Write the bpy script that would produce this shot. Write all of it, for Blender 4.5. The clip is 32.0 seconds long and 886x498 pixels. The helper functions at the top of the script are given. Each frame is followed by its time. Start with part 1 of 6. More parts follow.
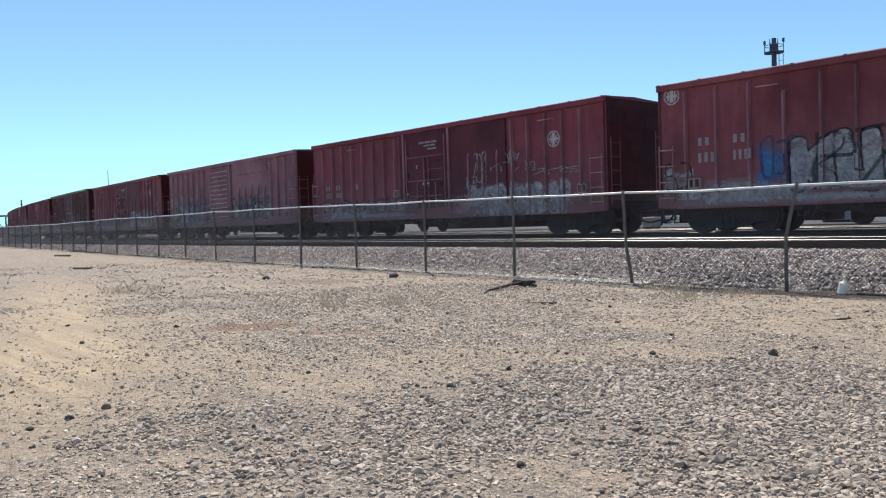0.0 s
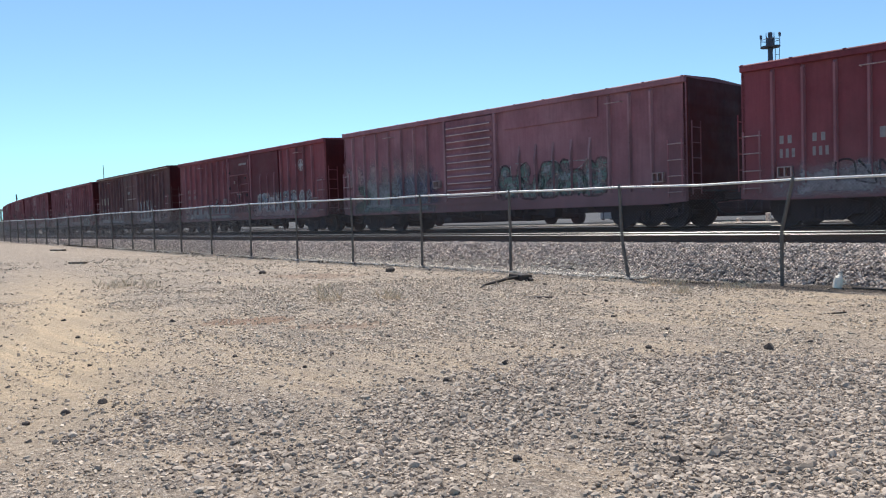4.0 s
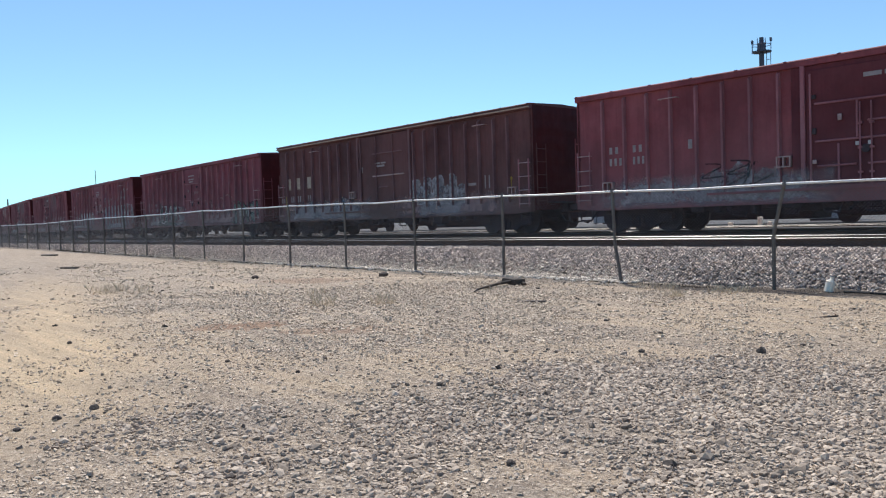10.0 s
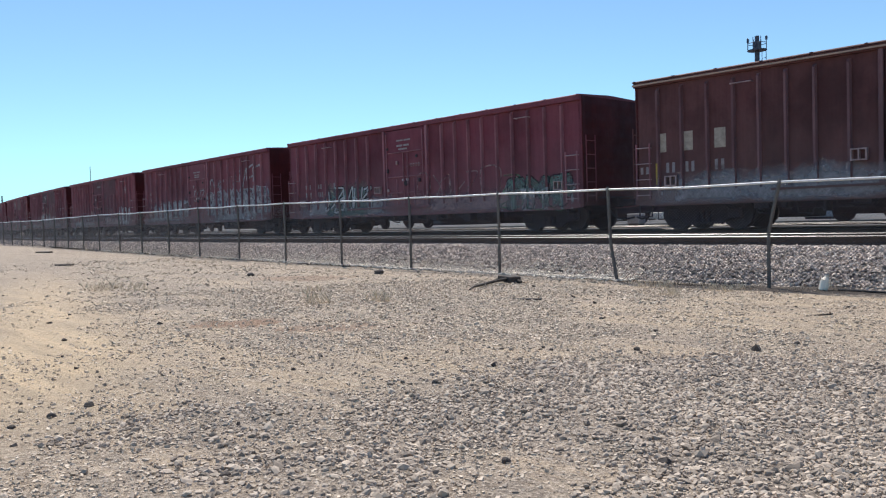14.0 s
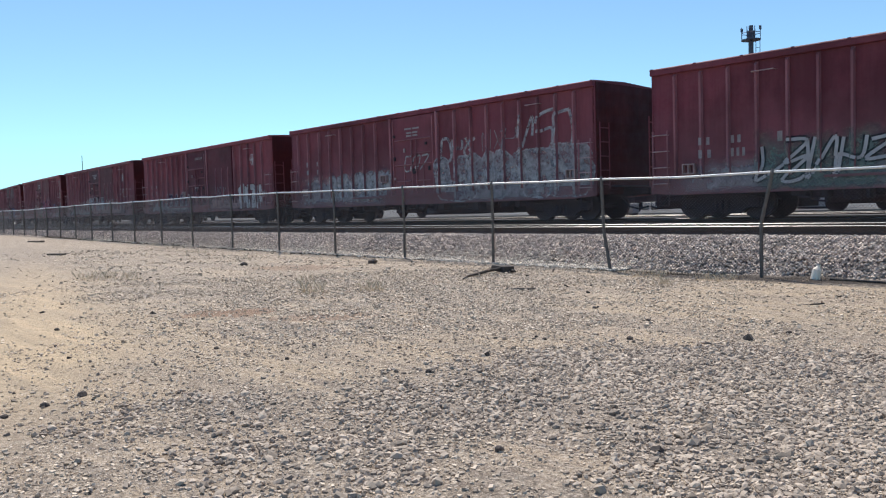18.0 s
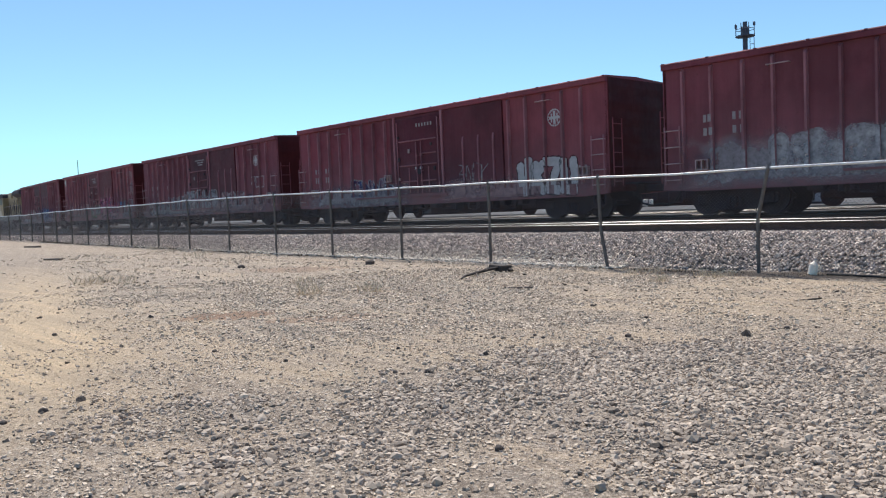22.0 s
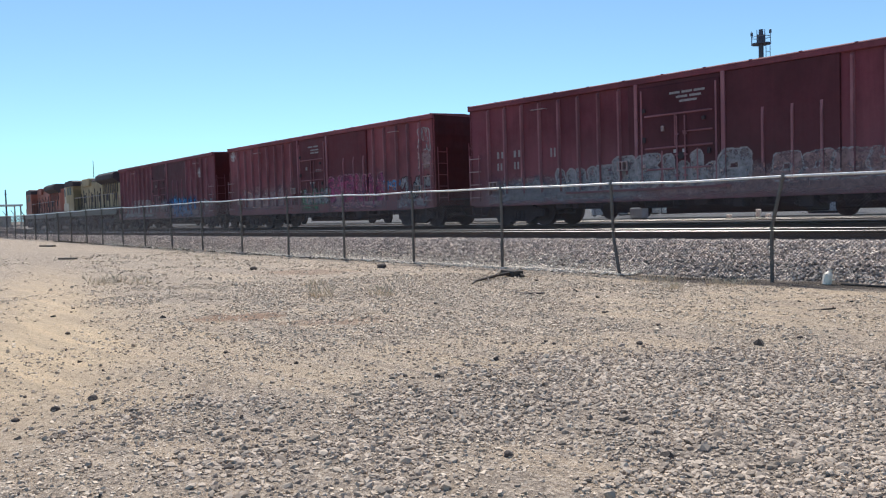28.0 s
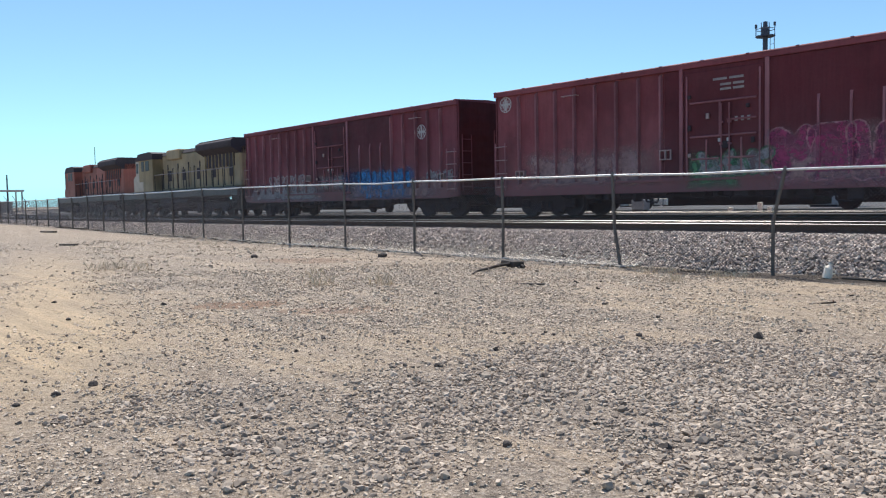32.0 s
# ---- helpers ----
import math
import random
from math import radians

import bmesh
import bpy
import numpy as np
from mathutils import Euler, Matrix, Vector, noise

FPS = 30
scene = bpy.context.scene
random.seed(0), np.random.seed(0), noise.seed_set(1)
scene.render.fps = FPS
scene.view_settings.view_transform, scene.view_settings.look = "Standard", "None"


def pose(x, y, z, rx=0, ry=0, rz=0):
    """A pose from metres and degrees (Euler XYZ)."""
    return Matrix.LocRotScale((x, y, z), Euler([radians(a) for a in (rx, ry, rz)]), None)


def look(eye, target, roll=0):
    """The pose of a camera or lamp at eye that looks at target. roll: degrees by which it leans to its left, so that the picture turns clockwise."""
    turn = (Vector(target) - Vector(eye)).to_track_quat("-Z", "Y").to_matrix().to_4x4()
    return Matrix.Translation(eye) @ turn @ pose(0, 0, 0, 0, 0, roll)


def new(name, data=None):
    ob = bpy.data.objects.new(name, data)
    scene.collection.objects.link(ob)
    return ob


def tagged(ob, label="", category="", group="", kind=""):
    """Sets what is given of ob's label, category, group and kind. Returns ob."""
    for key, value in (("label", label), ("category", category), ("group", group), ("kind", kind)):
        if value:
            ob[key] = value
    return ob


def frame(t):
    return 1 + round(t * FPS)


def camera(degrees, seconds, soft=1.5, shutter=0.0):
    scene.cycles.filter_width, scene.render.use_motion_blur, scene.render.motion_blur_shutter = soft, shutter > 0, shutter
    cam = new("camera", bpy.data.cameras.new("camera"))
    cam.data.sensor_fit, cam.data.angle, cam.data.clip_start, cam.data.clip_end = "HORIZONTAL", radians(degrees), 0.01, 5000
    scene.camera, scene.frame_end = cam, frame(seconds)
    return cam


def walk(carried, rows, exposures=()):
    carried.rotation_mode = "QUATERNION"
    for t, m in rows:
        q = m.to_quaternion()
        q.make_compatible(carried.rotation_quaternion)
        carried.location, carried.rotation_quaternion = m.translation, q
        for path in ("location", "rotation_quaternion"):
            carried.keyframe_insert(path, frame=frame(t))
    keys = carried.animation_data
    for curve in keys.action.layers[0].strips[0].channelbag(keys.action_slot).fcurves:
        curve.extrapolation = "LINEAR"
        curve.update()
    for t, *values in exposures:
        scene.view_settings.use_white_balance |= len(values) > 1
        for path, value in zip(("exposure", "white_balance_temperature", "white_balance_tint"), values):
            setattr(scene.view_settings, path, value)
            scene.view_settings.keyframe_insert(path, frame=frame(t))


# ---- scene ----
# ---- the line: arc length s along the train's track, o across it (away from the camera), z up ----
R, YT, GRADE = 610.9, 19.594, 0.0037


def rail_z(s):
    return 1.005 + GRADE * max(-110.0, min(25.0, s))


def P(s, o, z):
    th = s / R
    return Vector(((R - o) * math.sin(th), YT + R - (R - o) * math.cos(th), z))


def so_of(x, y):
    dy = YT + R - y
    return math.atan2(x, dy) * R, R - math.hypot(x, dy)


def ground_z(x, y):
    return 0.15 + 0.0065 * min(42.0, max(0.0, -x - 8))


def lot_fr(x, y):
    """Places on the lot: metres out from the camera's spot towards the north-west, metres to the right of that line."""
    return -0.718 * x + 0.696 * y, 0.696 * x + 0.718 * y


# beds of crushed stone on the lot and bare places in them: f, r, half lengths, strength
BEDS = [(4.3, 2.5, 1.6, 1.55, 1.0), (5.9, 1.1, 1.2, 1.75, 1.0), (6.8, 1.7, 0.85, 1.5, 0.8), (5.3, 3.6, 1.5, 1.7, 1.0), (5.6, -1.9, 0.58, 1.0, 0.8), (4.45, -0.75, 0.55, 0.85, 0.75), (3.9, -2.6, 0.4, 0.5, 0.5)]
TAN = [(7.7, -1.8, 1.3, 3.6, 0.5), (10.3, 5.2, 2.4, 2.8, 0.55), (9.0, -5.0, 3.0, 2.5, 0.6)]  # swept tan dirt
BARE = [(4.3, 0.42, 0.34, 0.52, 1.0), (5.75, -0.95, 0.75, 0.33, 0.75), (4.75, -2.0, 0.25, 0.9, 0.5)]


# ---- camera ----
cam = camera(59.02, 32.0, soft=1.2)
VIEW = [
    (0.0, 46.7, -2.2, -1.75), (0.5, 46.85, -2.05, -1.83), (1.0, 46.78, -1.96, -1.88), (1.5, 46.6, -1.94, -1.68), (2.0, 46.48, -2.1, -1.65),
    (2.5, 46.38, -2.27, -1.62), (3.0, 46.41, -2.41, -1.73), (3.5, 46.53, -2.46, -1.78), (5.5, 45.87, -3.42, -1.71), (6.0, 45.83, -3.46, -1.96),
    (6.5, 46.02, -3.21, -1.87), (7.0, 45.98, -2.94, -1.98), (7.5, 45.94, -2.74, -1.98), (8.0, 45.94, -2.59, -1.88), (8.5, 45.91, -2.39, -1.92),
    (9.0, 46.05, -2.27, -1.73), (9.5, 45.95, -2.31, -1.81), (10.0, 45.94, -2.31, -1.82), (10.5, 45.98, -2.24, -1.68), (11.0, 45.74, -2.24, -1.78),
    (11.5, 45.77, -2.19, -1.87), (12.0, 45.8, -2.01, -1.49), (12.5, 45.74, -1.9, -1.19), (13.0, 45.73, -1.99, -1.39), (13.5, 45.62, -2.34, -1.48),
    (14.0, 45.63, -2.49, -1.72), (14.5, 45.65, -2.5, -1.7), (16.5, 45.38, -2.76, -1.7), (17.0, 45.44, -2.91, -1.65), (17.5, 45.34, -3.15, -1.73),
    (18.0, 45.19, -3.27, -1.67), (18.5, 45.0, -3.28, -1.74), (19.0, 44.76, -3.09, -1.62), (19.5, 44.59, -2.67, -1.65), (20.0, 44.64, -2.58, -1.62),
    (20.5, 44.43, -2.65, -1.63), (21.0, 44.19, -2.79, -1.79), (21.5, 44.55, -3.11, -2.09), (22.0, 44.99, -3.28, -2.4), (22.5, 45.21, -3.22, -2.01),
    (23.0, 45.29, -2.9, -1.87), (23.5, 45.45, -2.9, -1.85), (24.0, 45.46, -3.11, -1.92), (24.5, 45.52, -3.25, -2.02), (25.0, 45.62, -3.32, -2.21),
    (25.5, 45.66, -3.12, -1.89), (27.5, 45.73, -2.69, -1.68), (28.0, 45.84, -2.92, -1.68), (28.5, 45.86, -3.09, -1.42), (29.0, 45.72, -3.17, -1.45),
    (29.5, 45.7, -3.23, -1.47), (30.0, 45.65, -3.27, -1.35), (30.5, 45.61, -3.34, -1.33), (31.0, 45.67, -3.35, -1.4), (31.5, 45.83, -3.47, -1.44),
    (32.0, 45.92, -3.66, -1.1)]


def aim(yaw, pitch, roll):
    """The pose of the hand-held camera, which stands on one spot: yaw to the left of +y, pitch up, roll."""
    y, p = radians(yaw), radians(pitch)
    eye = Vector((0, 0, 1.6))
    return look(eye, eye + 5 * Vector((-math.sin(y) * math.cos(p), math.cos(y) * math.cos(p), math.sin(p))), roll)


walk(cam, [(t, aim(a, b, c)) for t, a, b, c in VIEW])

# ---- light ----
SUN_AZ, SUN_EL = 57.0, 57.0  # degrees to the left of +y, degrees up
world = bpy.data.worlds.new("sky")
scene.world = world
world.use_nodes = True
wn = world.node_tree.nodes
sky = wn.new("ShaderNodeTexSky")
sky.sky_type, sky.sun_disc = "NISHITA", False
sky.sun_elevation, sky.sun_rotation = radians(SUN_EL), radians(-SUN_AZ)
sky.air_density, sky.dust_density, sky.ozone_density = 1.0, 0.15, 2.2
wn["Background"].inputs[1].default_value = 0.125
tone = wn.new("ShaderNodeHueSaturation")
tone.inputs["Hue"].default_value = 0.494
tone.inputs["Saturation"].default_value = 1.08
world.node_tree.links.new(sky.outputs[0], tone.inputs["Color"])
# clear desert air: the blue turns cyan low down, never yellow
split, join = wn.new("ShaderNodeSeparateColor"), wn.new("ShaderNodeCombineColor")
world.node_tree.links.new(tone.outputs[0], split.inputs[0])


def sky_math(op, a, b):
    n = wn.new("ShaderNodeMath")
    n.operation = op
    for i, v in enumerate((a, b)):
        if isinstance(v, (int, float)):
            n.inputs[i].default_value = v
        else:
            world.node_tree.links.new(v, n.inputs[i])
    return n.outputs[0]


green = sky_math("MULTIPLY", split.outputs[1], 1.03)
for v, socket in ((sky_math("MINIMUM", split.outputs[0], sky_math("MULTIPLY", green, 0.52)), 0), (green, 1), (sky_math("MAXIMUM", sky_math("MULTIPLY", split.outputs[2], 1.14), sky_math("MULTIPLY", green, 1.12)), 2)):
    world.node_tree.links.new(v, join.inputs[socket])
world.node_tree.links.new(join.outputs[0], wn["Background"].inputs[0])
sun = new("sun", bpy.data.lights.new("sun", "SUN"))
sun.data.energy, sun.data.angle, sun.data.color = 5.4, radians(0.53), (1.0, 0.945, 0.87)
to_sun = Vector((-math.sin(radians(SUN_AZ)) * math.cos(radians(SUN_EL)), math.cos(radians(SUN_AZ)) * math.cos(radians(SUN_EL)), math.sin(radians(SUN_EL))))
sun.matrix_world = look(to_sun * 50, (0, 0, 0))
scene.view_settings.exposure = 0.0


# ---- materials ----
class Nodes:
    def __init__(self, name):
        self.m = bpy.data.materials.new(name)
        self.m.use_nodes = True
        self.t = self.m.node_tree
        self.b = self.t.nodes["Principled BSDF"]
        tc = self.t.nodes.new("ShaderNodeTexCoord")
        self.co = tc.outputs["Object"]

    def node(self, kind):
        return self.t.nodes.new(kind)

    def link(self, a, b):
        self.t.links.new(a, b)

    def scaled(self, v):
        n = self.node("ShaderNodeMapping")
        n.inputs["Scale"].default_value = v
        self.link(self.co, n.inputs[0])
        return n.outputs[0]

    def noise(self, scale, detail=4.0, rough=0.55, co=None):
        n = self.node("ShaderNodeTexNoise")
        n.inputs["Scale"].default_value, n.inputs["Detail"].default_value, n.inputs["Roughness"].default_value = scale, detail, rough
        self.link(co or self.co, n.inputs["Vector"])
        return n.outputs[0]

    def ramp(self, fac, lo, hi):
        n = self.node("ShaderNodeMapRange")
        n.inputs[1].default_value, n.inputs[2].default_value = lo, hi
        self.link(fac, n.inputs[0])
        return n.outputs[0]

    def math(self, op, a, b):
        n = self.node("ShaderNodeMath")
        n.operation = op
        for i, v in enumerate((a, b)):
            if isinstance(v, (int, float)):
                n.inputs[i].default_value = v
            else:
                self.link(v, n.inputs[i])
        return n.outputs[0]

    def mix(self, fac, a, b):
        n = self.node("ShaderNodeMix")
        n.data_type = "RGBA"
        for i, v in ((0, fac), (6, a), (7, b)):
            if isinstance(v, (int, float)):
                n.inputs[i].default_value = v
            elif isinstance(v, tuple):
                n.inputs[i].default_value = (*v, 1.0)
            else:
                self.link(v, n.inputs[i])
        return n.outputs[2]

    def tint(self, col, c):
        n = self.node("ShaderNodeMix")
        n.data_type, n.blend_type = "RGBA", "MULTIPLY"
        n.inputs[0].default_value, n.inputs[7].default_value = 1.0, (*c, 1.0)
        self.link(col, n.inputs[6])
        return n.outputs[2]

    def bump(self, height, strength, distance):
        n = self.node("ShaderNodeBump")
        n.inputs["Strength"].default_value, n.inputs["Distance"].default_value = strength, distance
        self.link(height, n.inputs["Height"])
        self.link(n.outputs[0], self.b.inputs["Normal"])

    def done(self, color=None, rough=0.6, metal=0.0):
        if color is not None:
            if isinstance(color, tuple):
                self.b.inputs["Base Color"].default_value = (*color, 1)
            else:
                self.link(color, self.b.inputs["Base Color"])
        if isinstance(rough, (int, float)):
            self.b.inputs["Roughness"].default_value = rough
        else:
            self.link(rough, self.b.inputs["Roughness"])
        self.b.inputs["Metallic"].default_value = metal
        return self.m


def plain(name, c, rough=0.6, metal=0.0, vary=0.35, scale=6.0, bump=0.0):
    """A surface with grain at two scales around one base colour."""
    n = Nodes(name)
    f = n.math("ADD", n.math("MULTIPLY", n.noise(scale, 5), 0.6), n.math("MULTIPLY", n.noise(scale * 9, 3), 0.4))
    dark, light = tuple(v * (1 - vary) for v in c), tuple(min(1.0, v * (1 + vary)) for v in c)
    if bump:
        n.bump(n.noise(scale * 6, 4), bump, 0.01)
    return n.done(n.mix(n.ramp(f, 0.3, 0.7), dark, light), rough, metal)


def car_paint(name, c, fade=(0.30, 0.10, 0.105), dust=(0.30, 0.165, 0.165), seed=0.0, worn=0.5):
    """Weathered freight-car paint: faded clouds, rain streaks down the sheets, rust specks, and road dust low down that
    also paints in light.
    """
    n = Nodes(name)
    big = n.node("ShaderNodeMapping")
    big.inputs["Location"].default_value = (seed * 7.3, seed * 3.1, seed * 1.7)
    n.link(n.co, big.inputs[0])
    co = big.outputs[0]
    st = n.node("ShaderNodeMapping")
    st.inputs["Scale"].default_value = (5.0, 5.0, 0.35)
    n.link(co, st.inputs[0])
    st2 = n.node("ShaderNodeMapping")
    st2.inputs["Scale"].default_value = (1.0, 1.0, 0.8)
    st2.inputs["Location"].default_value = (seed * 11.0, 4.0, seed * 5.0)
    n.link(n.co, st2.inputs[0])
    streak = n.ramp(n.noise(2.2, 5, 0.6, st.outputs[0]), 0.40, 0.64)
    soot = n.ramp(n.noise(0.42, 5, 0.6, st2.outputs[0]), 0.45, 0.62)
    cloud = n.ramp(n.noise(0.55, 4, 0.55, co), 0.40, 0.70)
    fine = n.ramp(n.noise(14.0, 5, 0.6, co), 0.35, 0.65)
    col = n.mix(n.math("MULTIPLY", cloud, 0.45 * worn + 0.08), c, fade)
    col = n.mix(n.math("MULTIPLY", streak, 0.35), col, tuple(v * 0.55 for v in c))
    col = n.mix(n.math("MULTIPLY", fine, 0.16), col, fade)
    col = n.mix(n.math("MULTIPLY", soot, 0.62), col, tuple(v * 0.32 for v in c))
    sep = n.node("ShaderNodeSeparateXYZ")
    n.link(n.co, sep.inputs[0])
    # road dust, drawn higher so that light on the lower half is painted in
    low = n.ramp(n.math("ADD", sep.outputs[2], n.math("MULTIPLY", n.noise(1.1, 4, 0.6, co), 1.6)), 3.9, 1.6)
    col = n.mix(n.math("MULTIPLY", low, 0.42), col, dust)
    grime = n.ramp(n.math("ADD", sep.outputs[2], n.math("MULTIPLY", n.noise(2.5, 5, 0.65, co), 0.7)), 1.75, 1.15)
    col = n.mix(n.math("MULTIPLY", grime, 0.35), col, tuple(v * 0.6 for v in dust))
    oi = n.node("ShaderNodeObjectInfo")
    col = n.mix(n.math("MULTIPLY", oi.outputs["Random"], 0.22), col, fade)
    rust = n.ramp(n.noise(5.0, 6, 0.7, co), 0.66, 0.74)
    col = n.mix(n.math("MULTIPLY", rust, 0.6), col, (0.07, 0.028, 0.014))
    n.bump(n.noise(1.3, 3, 0.5, co), 0.35, 0.02)
    n.b.inputs["Specular IOR Level"].default_value = 0.22
    return n.done(col, n.ramp(n.noise(3.0, 4, 0.6, co), -0.9, 1.2), 0.0)


